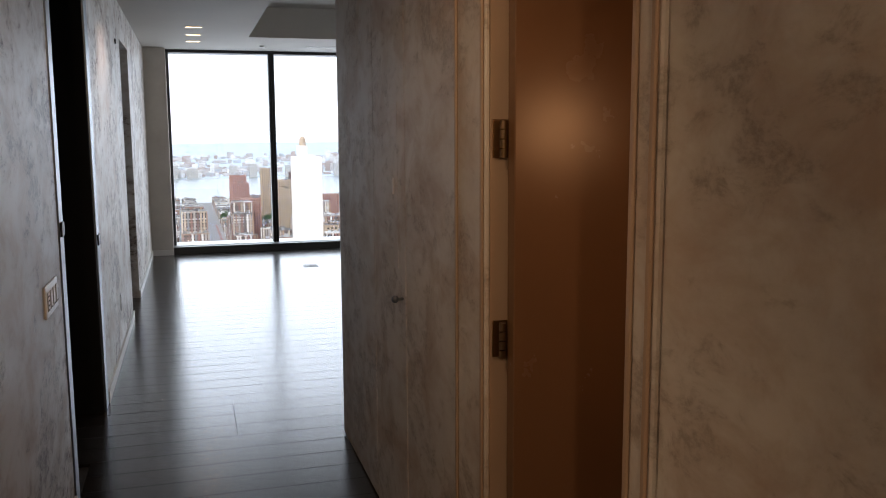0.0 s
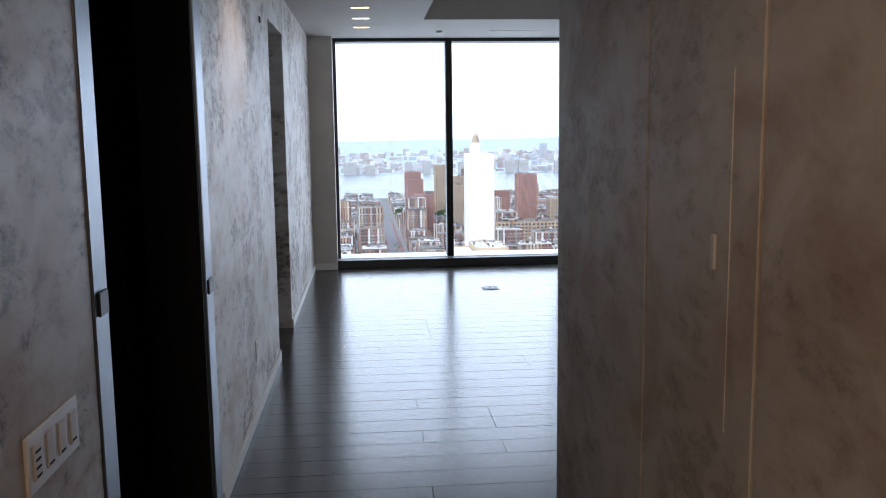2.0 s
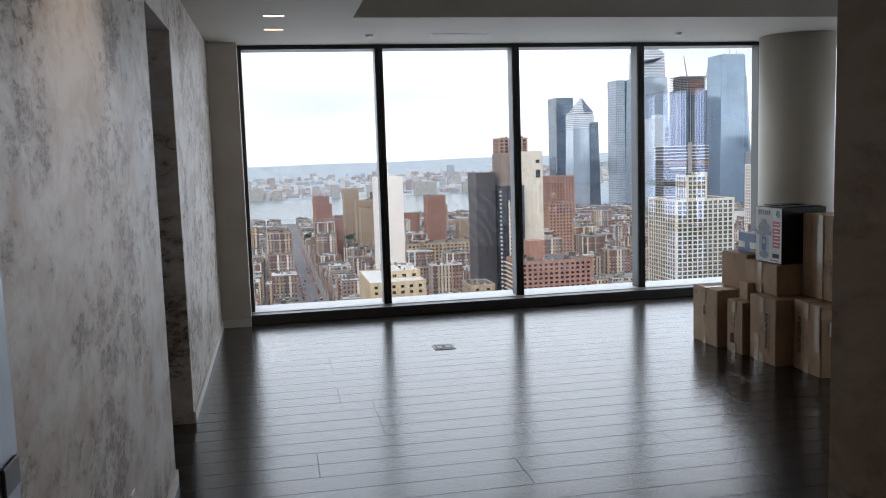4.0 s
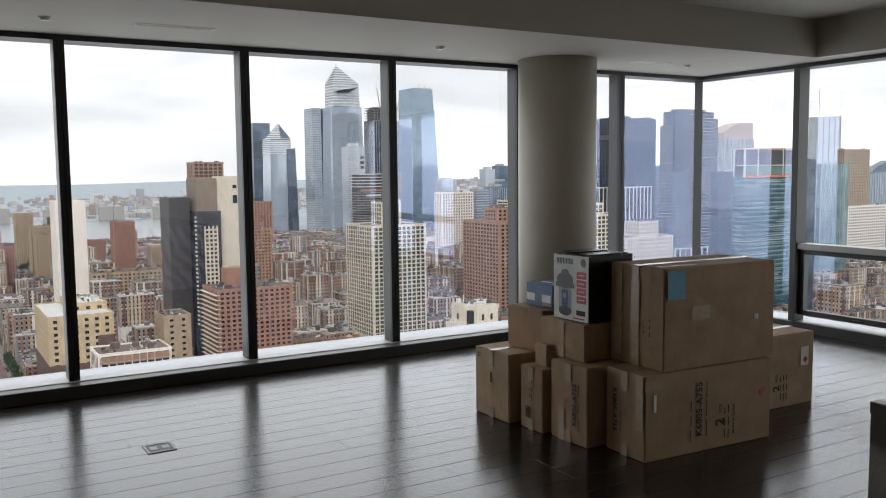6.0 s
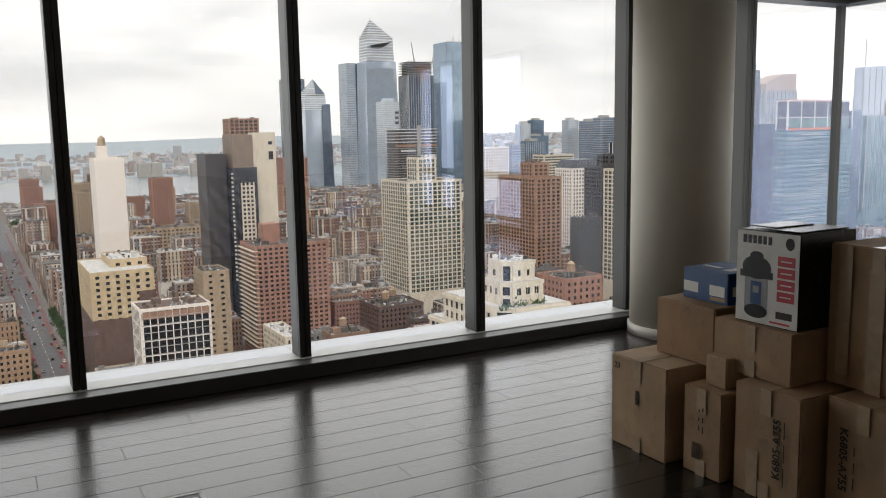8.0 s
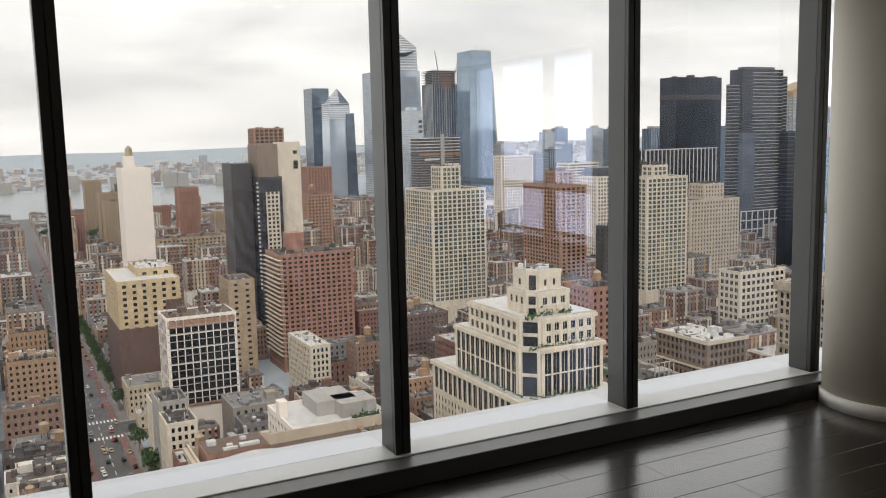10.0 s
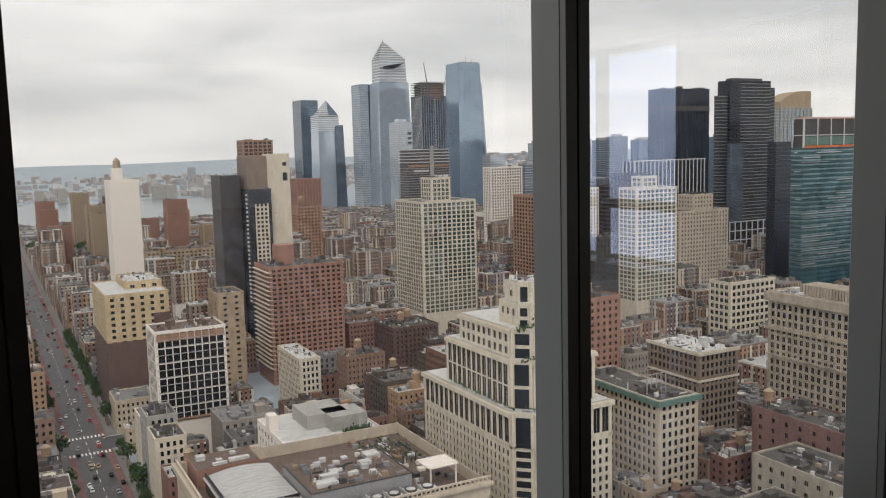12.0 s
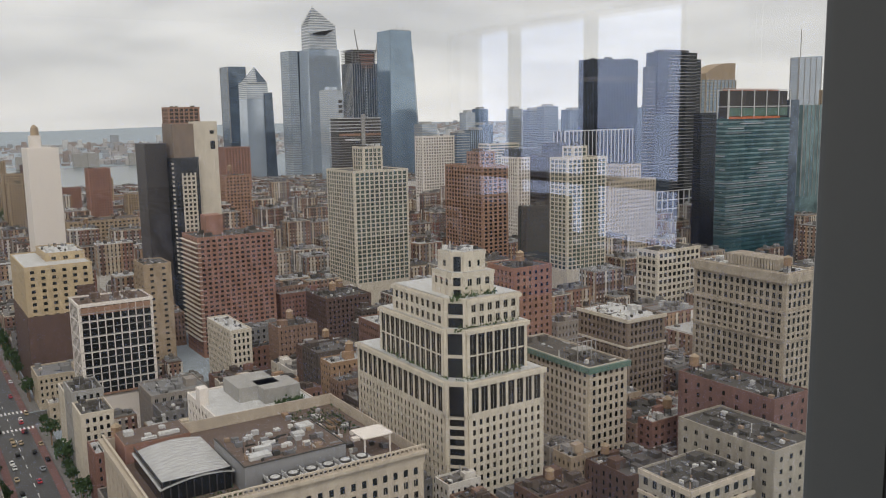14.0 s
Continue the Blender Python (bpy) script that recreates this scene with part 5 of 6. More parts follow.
def fins(e, name, material, x, y, w, d, z0, z1, step, thick, proud, sides=(0, 1), skip=0.0, seed=1, label=""):
    """Horizontal bands round the two near sides; skip leaves out lengths of them at random."""
    h, r = Heap(), random.Random(seed)
    z = z1
    while z - thick > z0:
        for k in sides:
            start, along, out, length = faces_of(x, y, w, d)[k]
            a = 0.0
            while a < length - 0.01:
                b = min(length, a + (r.uniform(0.15, 0.5) * length if skip else length))
                if not skip or r.random() > skip:
                    put(h, start, along, out, a, b, 0, proud, z - thick, z)
                a = b
        z -= step
    return heap_part(e, name, h, material, label)


def ribs(e, name, material, x, y, w, d, z0, z1, bay, width, proud, sides=(0, 1), label=""):
    """Vertical fins on the two near sides."""
    h = Heap()
    for k in sides:
        start, along, out, length = faces_of(x, y, w, d)[k]
        n = max(1, round(length / bay))
        for i in range(n + 1):
            a = min(max(i * length / n, width / 2), length - width / 2)
            put(h, start, along, out, a - width / 2, a + width / 2, 0, proud, z0, z1)
    return heap_part(e, name, h, material, label)


def shaft(e, name, material, low, high, z0, tops, label=""):
    """A shaft from the rectangle low to the rectangle high (x0, x1, y0, y1) with four heights at its top corners."""
    (a0, a1, b0, b1), (c0, c1, d0, d1) = low, high
    v = [(a0, b0, z0), (a1, b0, z0), (a1, b1, z0), (a0, b1, z0), (c0, d0, tops[0]), (c1, d0, tops[1]), (c1, d1, tops[2]), (c0, d1, tops[3])]
    o = e.matrix_world.translation
    ob = new(name, mesh_of(name, [tuple(Vector(p) - o) for p in v], CUBE_FACES, material))
    ob.parent = e
    return tagged(ob, label) if label else ob


def tower(label, x, y, w, d, keep=True):
    e = thing("glass_tower", label, "skyscraper", (x, y, GROUND))
    if keep:
        FOOTPRINTS.append((x - 3, x + w + 3, y - 3, y + d + 3))
    return e


e = building("half-built red and orange framed tower", 262, 965, 34, 24, 14, ORANGE, WINDOW_DARK, 4, 5, 0.7, 0.7, 0.4, 0, TAR, 5, category="skyscraper")

# slim dark tower with a loose mosaic of pale spandrels
e = tower("slim dark blue glass tower with broken pale bands", 749, 2187, 48, 60)
shaft(e, "shaft", GLASS_DEEP, (749, 797, 2187, 2247), (749, 797, 2187, 2247), GROUND, (132,) * 4)
fins(e, "spandrel_bands", TOWER_BLUE, 749, 2187, 48, 60, -60, 118, 4.4, 1.5, 0.5, skip=0.55, seed=3)
ribs(e, "edge_fins", GREY_CONCRETE, 749, 2187, 48, 60, -60, 132, 48, 1.2, 0.7)

# pale tower cut to a skewed pyramid
e = tower("pale glass tower with white fins and a skewed pyramid top", 752, 2070, 58, 60)
shaft(e, "shaft", GLASS_PALE, (752, 812, 2070, 2130), (754, 808, 2070, 2124), GROUND, (84, 82, 86, 84))
shaft(e, "pyramid", GLASS_SILVER, (754, 808, 2070, 2124), (783, 786, 2090, 2092), 84, (126, 124, 124, 126))
shaft(e, "dark_roof_face", GLASS_DEEP, (782, 807.5, 2069.4, 2069.8), (784, 788, 2086.6, 2087), 87, (121, 119, 119, 121), "dark triangular glass face")
fins(e, "white_fins", CONCRETE_PALE, 753.5, 2070, 54, 54, 46, 88, 4.6, 1.5, 0.9)
for k in range(7):
    fins(e, "white_fins", CONCRETE_PALE, 757 + 3.6 * k, 2072 + 2.4 * k, 26 - 3.2 * k, 40 - 5 * k, 86 + 4.6 * k, 89.4 + 4.6 * k, 9, 1.5, 0.9)
shaft(e, "dark_wing", GLASS_DEEP, (796, 822, 2062, 2069.9), (797, 817, 2064, 2069.9), GROUND, (62, 64, 64, 62))

# grey slab, its right half in a darker glass
e = tower("tall grey-blue glass slab with a darker bay", 891, 2125, 46, 56)
shaft(e, "shaft", GLASS_SILVER, (891, 915, 2125, 2181), (891, 915, 2125, 2181), GROUND, (170,) * 4)
shaft(e, "dark_bay", GLASS_DEEP, (915.3, 937, 2128, 2181), (915.3, 937, 2128, 2181), GROUND, (169, 169, 169, 169))
ribs(e, "glazing_fins", TOWER_BLUE, 891, 2125, 24, 56, -70, 170, 6, 0.7, 0.5)

# the tallest, with a striped crown that slopes to one side
e = tower("tallest pale glass tower with a striped slanting crown and deck", 917, 2060, 86, 60)
shaft(e, "shaft", GLASS_PALE, (915, 1013, 2060, 2130), (917, 1001, 2060, 2118), GROUND, (170, 171, 171, 170))
shaft(e, "crown", GLASS_SILVER, (921, 997, 2062, 2112), (921, 994, 2062, 2108), 171, (233, 229, 229, 233))
shaft(e, "slanting_top", GLASS_SILVER, (921, 994, 2062, 2108), (937, 941, 2072, 2078), 229, (273, 272, 272, 273))
fins(e, "crown_fins", CONCRETE_PALE, 921, 2062, 73.5, 46, 172, 232, 7.2, 1.7, 1.2, label="white horizontal fins")
for k in range(6):
    fins(e, "crown_fins", CONCRETE_PALE, 922 + 2.3 * k, 2063 + 1.5 * k, 66 - 11 * k, 44 - 7 * k, 233 + 6.4 * k, 237 + 6.4 * k, 12, 2.2, 1.4)
shaft(e, "deck", CHARCOAL, (934, 962, 2050, 2062), (930, 982, 2042, 2062), 206, (210, 219, 219, 210), "dark triangular viewing deck")
ribs(e, "glazing_fins", TOWER_PALE, 917, 2060, 84, 58, 40, 170, 14, 0.5, 0.4)
extra(e, "roof_mast", CHARCOAL, (936.5, 937.4, 2073, 2074, 272, 279))

e = tower("smaller stone and glass tower with stacked terraces", 830, 1772, 37, 44)
shaft(e, "shaft", GLASS_PALE, (830, 867, 1772, 1816), (830, 867, 1772, 1816), GROUND, (60,) * 4)
fins(e, "floor_slabs", GREY_CONCRETE, 830, 1772, 37, 44, -60, 60, 4.2, 1.3, 0.7)
extra(e, "terrace_block", GLASS_PALE, (836, 855, 1776, 1800, 60, 67))
extra(e, "terrace_recess", CHARCOAL, *[(855, 864, 1770.8, 1771.3, 32 - 11 * k, 38 - 11 * k) for k in range(3)])

# tower under construction: glazed below, open floors above, with a hoist and cranes
e = tower("tower under construction with open top floors, hoist and cranes", 968, 1924, 71, 56)
shaft(e, "shaft", GLASS_DEEP, (968, 1039, 1924, 1980), (968, 1039, 1924, 1980), GROUND, (128,) * 4)
ribs(e, "glazing_fins", GREY_CONCRETE, 968, 1924, 71, 56, -70, 128, 6.4, 1.0, 0.8)
shaft(e, "open_core", CHARCOAL, (976, 1034, 1930, 1976), (976, 1034, 1930, 1976), 128, (158,) * 4)
for k in range(9):
    extra(e, "open_floor", GREY_CONCRETE, (967, 1040, 1923, 1980, 128 + 4.0 * k, 128.9 + 4.0 * k))
    extra(e, "floor_column", GREY_CONCRETE, *[(969 + 8.6 * i, 970 + 8.6 * i, 1924, 1925, 128.9 + 4.0 * k, 132 + 4.0 * k) for i in range(9)])
extra(e, "red_netting", BRICK, *[(988 + k, 1028 - k, 1922.2, 1922.6, 148 - 6 * k, 150.5 - 6 * k) for k in range(6)])
extra(e, "hoist", CONCRETE_PALE, *[(1003, 1005.5, 1921.6, 1922.2, 118 - 7 * k, 121 - 7 * k) for k in range(24)])
for x0, lean in ((996, -9), (1044, 6)):
    bm = bmesh.new()
    top_z = 46 if lean < 0 else 20
    for t in range(2):
        v = [bm.verts.new((x0 - 968 + dx, 20 + dy, 308)) for dx, dy in ((-1, -1), (1, -1), (1, 1), (-1, 1))]
        u = [bm.verts.new((x0 - 968 + lean + dx * 0.4, 20 + dy, 314 + top_z)) for dx, dy in ((-1, -1), (1, -1), (1, 1), (-1, 1))]
        for i in range(4):
            bm.faces.new((v[i], v[(i + 1) % 4], u[(i + 1) % 4], u[i]))
    part("crane", bm, GREY_CONCRETE, e)

e = tower("tall blue glass tower with a flat top and a slanting flank", 1004, 1797, 60, 66)
shaft(e, "shaft", GLASS_STEEL, (1000, 1078, 1797, 1867), (1004, 1060, 1797, 1860), GROUND, (197, 196, 196, 197))
shaft(e, "flank", GLASS_SILVER, (1060, 1086, 1800, 1840), (1058, 1068, 1802, 1840), GROUND, (150, 150, 150, 150))
ribs(e, "glazing_fins", GLASS_DEEP, 1004, 1797, 56, 63, 100, 196, 14, 0.3, 0.25)
extra(e, "roof_rail", GREY_CONCRETE, (1006, 1058, 1799, 1800, 196.5, 198.5), (1030, 1031, 1810, 1811, 196, 210), (1046, 1047, 1810, 1811, 196, 206))

# broad half-built block in front of them
e = tower("broad unfinished tower with dark floors and white slab edges", 782, 1625, 98, 40)
shaft(e, "shaft", CHARCOAL, (783, 879, 1626, 1664), (783, 879, 1626, 1664), GROUND, (-3,) * 4)
fins(e, "slab_edges", CONCRETE_PALE, 782, 1625, 98, 40, -34, -1, 6.5, 1.9, 0.6)
fins(e, "slab_edges", GREY_CONCRETE, 782, 1625, 98, 40, -110, -40, 5.2, 1.2, 0.6)
extra(e, "brick_panel", ORANGE, (783, 832, 1623.4, 1624.2, -38, -33), (842, 879, 1623.4, 1624.2, -38, -33))
extra(e, "pale_panel", CONCRETE_PALE, (796, 830, 1623.2, 1624.2, -48, -44), (842, 876, 1623.2, 1624.2, -60, -55))
extra(e, "hoist", GREY_CONCRETE, (833, 841, 1621, 1624, -120, 6))

# black office slab
e = tower("black glass office tower with a dark plant floor", 878, 971, 88, 60)
shaft(e, "shaft", GLASS_BLACK, (878, 966, 971, 1004), (878, 966, 971, 1004), GROUND, (78,) * 4)
ribs(e, "mullion_fins", GLASS_DEEP, 878, 971, 88, 33, -60, 78, 3.2, 0.25, 0.3)
extra(e, "plant_floor", CHARCOAL, (877.6, 966.4, 970.5, 971, 46, 53), (877.4, 877.9, 971, 1004, 46, 53))
extra(e, "roof_unit", CHARCOAL, (915, 922, 980, 990, 78, 82), (884, 888, 980, 986, 78, 80), (950, 964, 978, 990, 78, 80.5))

# dark tower with thin pale floor lines, stepped shoulders and a framed base
e = tower("dark grey tower with thin pale floor lines and stepped shoulders", 724, 701, 64, 36)
shaft(e, "shaft", GLASS_BLACK, (726, 788, 701, 719), (726, 788, 701, 719), GROUND, (66,) * 4)
shaft(e, "shoulder", GLASS_BLACK, (788.2, 797, 703, 717), (788.2, 797, 703, 717), GROUND, (59,) * 4)
shaft(e, "shoulder", GLASS_BLACK, (714, 725.8, 704, 712), (714, 725.8, 704, 712), GROUND, (50,) * 4)
shaft(e, "lower_wing", GLASS_DEEP, (722, 740, 694, 700.8), (722, 740, 694, 700.8), GROUND, (-2,) * 4)
fins(e, "floor_lines", GREY_CONCRETE, 742, 701, 46, 18, -86, 63, 3.7, 0.55, 0.35, sides=(0,))
fins(e, "floor_lines", GREY_CONCRETE, 788.2, 703, 8.8, 14, -86, 57, 3.7, 0.55, 0.35, sides=(0,))
fins(e, "floor_lines", GREY_CONCRETE, 714, 704, 11.8, 8, -86, 49, 3.7, 0.5, 0.35)
extra(e, "roof_block", CHARCOAL, (735, 780, 706, 716, 66, 69))
ribs(e, "base_frame", CONCRETE_PALE, 718, 692, 78, 8, GROUND, -87, 9, 1.0, 0.8, sides=(0,), label="white frame over the lowest floors")
extra(e, "base_block", GLASS_BLACK, (718, 796, 692.1, 700, GROUND, -87))
fins(e, "base_lintels", CONCRETE_PALE, 718, 692, 78, 8, -140, -86.5, 10, 1.0, 0.9, sides=(0,))

# bronze quarter-round crown
e = tower("stone and glass tower with a curved bronze crown", 986, 858, 66, 30)
shaft(e, "shaft", GLASS_STEEL, (986, 1050, 858, 890), (986, 1050, 858, 890), GROUND, (44,) * 4)
fins(e, "floor_bands", DIM_STONE, 986, 858, 64, 32, -40, 42, 4.2, 1.2, 0.7, skip=0.2, seed=8)
ribs(e, "bays", DIM_STONE, 986, 858, 64, 32, -40, 44, 8, 1.4, 0.8)
bm = bmesh.new()
ring = []
for k in range(11):
    u = k / 10
    ring.append([bm.verts.new((2 + 62 * u, yy, 194 + 24 * math.sin(math.pi / 2 * min(1.0, 0.25 + u)))) for yy in (2, 28)] + [bm.verts.new((2 + 62 * u, yy, 190)) for yy in (28, 2)])
for a, b in zip(ring, ring[1:]):
    for i in range(4):
        bm.faces.new((a[i], b[i], b[(i + 1) % 4], a[(i + 1) % 4]))
bm.faces.new(ring[0]), bm.faces.new(ring[-1][::-1])
part("bronze_crown", bm, TAN, e, "curved bronze-coloured crown")

# teal office slab: bands of uneven shade, a white framed plant screen and a red hoarding
e = tower("teal banded office tower with a white framed roof screen", 621, 518, 86, 30)
shaft(e, "shaft", TOWER_GREEN, (621, 706, 518, 530), (621, 706, 518, 530), GROUND, (-6,) * 4)
fins(e, "pale_bands", GLASS_TEAL, 621, 518, 85, 12, -110, -8, 4.0, 1.5, 0.7)
fins(e, "light_panels", GLASS_SILVER, 621, 518, 85, 12, -110, -10, 4.0, 0.9, 0.8, skip=0.72, seed=14)
extra(e, "plant_floor", CHARCOAL, (622, 704, 520, 529, -6, 18))
extra(e, "green_strip", GREEN_TRIM, (623, 703, 518.6, 519.6, -4, 3))
ribs(e, "roof_screen", CONCRETE_PALE, 621, 518, 85, 12, -6, 19, 17.5, 0.8, 0.5, label="white framed roof screen")
fins(e, "screen_rails", CONCRETE_PALE, 621, 518, 85, 12, 1, 19.2, 14.5, 0.8, 0.5)
extra(e, "red_hoarding", ORANGE_PANEL, (621, 690, 516.8, 517.4, -6.4, -4.4), (624, 700, 526, 527, 18, 20))
extra(e, "side_wing", GLASS_DEEP, (706.2, 722, 520, 530, GROUND, 10))
e = tower("dark glass slab beside a taller tower", 682, 600, 30, 10)
shaft(e, "shaft", GLASS_BLACK, (682, 712, 600, 610), (682, 712, 600, 610), GROUND, (-1,) * 4)
fins(e, "floor_lines", GLASS_DEEP, 682, 600, 30, 10, -90, -2, 4.0, 0.6, 0.3)

# long slab with white ribs
e = tower("long dark slab with closely set white ribs", 789, 930, 128, 24)
shaft(e, "shaft", GLASS_BLACK, (789, 917, 930, 954), (789, 917, 930, 954), GROUND, (-24,) * 4)
ribs(e, "white_ribs", CONCRETE_PALE, 789, 930, 128, 24, -70, -24, 7, 1.0, 0.9)
extra(e, "roof_edge", CONCRETE_PALE, (788, 918, 928.6, 930, -24, -22.6))
b = building("white classical block with a mansard roof", 577, 760, 41, 30, -46, WHITE_STONE, WINDOW_DARK, 4.0, 4.0, 0.5, 0.6, 0.4, 0, TAR, 3)
shaft(b, "mansard", TOWER_GREY, (577, 618, 760, 790), (581, 614, 764, 786), -45, (-36,) * 4)
building("pale green apartment slab with striped floors", 640, 900, 46, 24, -36, CREAM, WINDOW_GREEN, 3.4, 12, 0.94, 0.5, 0.4, 0, TAR, 3)
building("tan stone block with stepped roof houses", 560, 600, 60, 30, -62, LIMESTONE, WINDOW_DARK, 3.8, 3.6, 0.45, 0.55, 0.3, 0, TAR, 6, tiers=((20, 4, 24, 20, -48),))
building("dark glass mid-rise with a white roof house", 520, 640, 26, 26, -38, CHARCOAL, WINDOW_DARK, 3.8, 3.6, 0.7, 0.6, 0.3, 0, TAR, 2, tiers=((10, 2, 15, 18, -27),))

for x, y, w, d, top in ((1068, 1585, 25, 24, 6), (1151, 1526, 27, 24, 12), (1241, 1582, 34, 24, 10), (1203, 1484, 40, 24, 16), (1290, 1500, 40, 30, 8), (1120, 1640, 60, 30, -22), (1010, 1480, 44, 30, -30), (1230, 1380, 70, 30, -12), (1350, 1330, 50, 30, 10), (905, 1500, 36, 30, -16), (935, 1420, 30, 24, -34), (1180, 1700, 30, 24, 14)):
    k = int(x + y) % 4
    e = tower(("distant blue-grey glass tower", "distant pale banded tower", "distant grey slab tower", "distant dark glass tower")[k], x, y, w, d)
    shaft(e, "shaft", (GLASS_STEEL, GLASS_PALE, GLASS_DEEP, TOWER_BLUE)[k], (x, x + w, y, y + d), (x, x + w, y, y + d), GROUND, (top,) * 4)
    (fins if k % 2 else ribs)(e, "facade_lines", (TOWER_BLUE, GREY_CONCRETE, TOWER_PALE, GREY_CONCRETE)[k], x, y, w, d, -90, top - 1, 5.0, 1.2, 0.6)
    extra(e, "roof_block", GREY_CONCRETE, (x + w * 0.25, x + w * 0.7, y + 4, y + d - 4, top, top + 5))

# towers seen through the east windows
e = tower("pale grey glass tower with a mast, further up the avenue", 1535, 1100, 74, 20)
shaft(e, "shaft", GLASS_PALE, (1535, 1609, 1100, 1120), (1535, 1609, 1100, 1120), GROUND, (102, 106, 106, 102))
fins(e, "floor_lines", GREY_CONCRETE, 1535, 1100, 74, 20, 5, 100, 5.0, 1.0, 0.5)
ribs(e, "edge_fins", GREY_CONCRETE, 1535, 1100, 74, 20, -20, 102, 18, 1.5, 0.8)
extra(e, "mast", GREY_CONCRETE, (1545, 1546.4, 1105, 1106, 102, 156))
e = tower("pale teal glass block with light frames", 900, 640, 52, 12)
shaft(e, "shaft", GLASS_TEAL, (900, 952, 640, 652), (900, 952, 640, 652), GROUND, (6,) * 4)
ribs(e, "glazing_fins", GREY_CONCRETE, 900, 640, 52, 12, -100, 6, 7, 0.6, 0.4)
building("tan stone tower with regular windows", 1063, 720, 54, 12, 25, TAN, WINDOW_DARK, 3.8, 3.8, 0.45, 0.55, 0.3, 0, TAR, 3, category="skyscraper")
e = tower("dark glass tower with a folded roof", 1182, 760, 85, 20)
shaft(e, "shaft", GLASS_STEEL, (1182, 1267, 760, 780), (1182, 1267, 760, 780), GROUND, (-7, -4, -4, -7))
shaft(e, "folded_roof", GLASS_DEEP, (1182, 1240, 760, 780), (1204, 1232, 764, 776), -7, (2, 11, 11, 2))
ribs(e, "glazing_fins", GREY_CONCRETE, 1182, 760, 85, 20, -90, -7, 6, 1.0, 0.6)
building("white office block with glazed bays", 1038, 700, 88, 12, -50, WHITE_STONE, WINDOW_GREEN, 3.8, 4.2, 0.6, 0.55, 0.3, 0, TAR, 5)
for x, y, w, d, top, m in ((905, 470, 48, 40, 30, TAN), (980, 430, 60, 40, 6, GREY_CONCRETE), (820, 330, 50, 40, -18, GREY_CONCRETE), (700, 250, 45, 40, -45, TAN), (560, 180, 50, 40, -78, CREAM), (880, 230, 60, 50, -12, WHITE_STONE), (640, 120, 50, 50, -70, LIMESTONE), (500, 225, 40, 40, -85, CREAM)):
    building("masonry tower further up the avenue", x, y, w, d, top, m, WINDOW_DARK, 3.6, 3.6, 0.5, 0.55, 0.3, 0, TAR, 5)

# ---- ground, river, far shore ----


def sheet(name, material, label, cells, height):
    v, f = [], []
    xs, ys = cells
    for yy in ys:
        for xx in xs:
            v.append((xx, yy, height(xx, yy)))
    n = len(xs)
    for j in range(len(ys) - 1):
        for i in range(n - 1):
            f.append((j * n + i, j * n + i + 1, (j + 1) * n + i + 1, (j + 1) * n + i))
    ob = new(name, mesh_of(name, v, f, material))
    return tagged(ob, label, name, kind="structure")


def land(xx, yy):
    r = math.hypot(xx, yy)
    bed = -14.0 * min(1.0, max(0.0, (yy - 1990) / 60)) * min(1.0, max(0.0, (3150 - yy) / 60)) if xx < 900 else 0.0
    rise = max(0.0, (r - 3300) / 1600)
    return GROUND + bed + 100 * rise ** 1.3 + 5 * rise * noise.noise(Vector((xx * 0.0016, yy * 0.0016, 3.0)))


# Distant haze is put into this paled, bluish ground colour.
HAZY_FIELD = facade("hazy_far_ground", (0.33, 0.38, 0.42), 0.95, 0.1, 0.02)
sheet("ground", HAZY_FIELD, "city ground and far wooded shore reaching the horizon", ([-2600 + 100 * k for k in range(77)], [-400 + 100 * k for k in range(54)]), land)
sheet("water", RIVER, "wide grey river between the city and the far shore", ([-2600, -800, 900], [2000, 2600, 3140]), lambda a, b: GROUND - 2.0)
structure("road", ASPHALT, "wet grey avenue running towards the river", (31, 53, 120, 1990, GROUND - 0.5, GROUND + 0.15), (-300, 31, 478, 498, GROUND - 0.5, GROUND + 0.13), (53, 900, 478, 498, GROUND - 0.5, GROUND + 0.13), (53, 900, 760, 780, GROUND - 0.5, GROUND + 0.12), (53, 700, 205, 222, GROUND - 0.5, GROUND + 0.14))
structure("pavement", PAVING, "concrete pavements beside the avenue", *[(a, b, y0, y1, GROUND - 0.4, GROUND + 0.32) for a, b in ((25, 31), (53, 58.5)) for y0, y1 in ((120, 476), (500, 758), (782, 1990))])
rng = random.Random(5)
marks = Heap()
for k in range(70):
    marks.box(41.8, 42.1, 130 + 12 * k, 135 + 12 * k, GROUND + 0.151, GROUND + 0.17)
for y0 in (472, 501):
    for k in range(11):
        marks.box(32 + 1.9 * k, 32.9 + 1.9 * k, y0, y0 + 4, GROUND + 0.151, GROUND + 0.17)
tagged(marks.object("trim_lane_markings", PAPER), "white lane lines and crosswalk bars", "lane marking", kind="structure")
RED_LANE = facade("red_bus_lane", (0.21, 0.115, 0.105), 0.9, 0.15, 0.2)
structure("road_bus_lane", RED_LANE, "dull red painted bus lane", (31.4, 34.6, 120, 476, GROUND + 0.152, GROUND + 0.168), (31.4, 34.6, 500, 1500, GROUND + 0.152, GROUND + 0.168), (49.4, 52.6, 120, 476, GROUND + 0.152, GROUND + 0.168), (49.4, 52.6, 500, 1500, GROUND + 0.152, GROUND + 0.168))

# ---- fabric of smaller houses ----


def free(x0, x1, y0, y1):
    return not any(x0 < b and x1 > a and y0 < d and y1 > c for a, b, c, d in FOOTPRINTS)


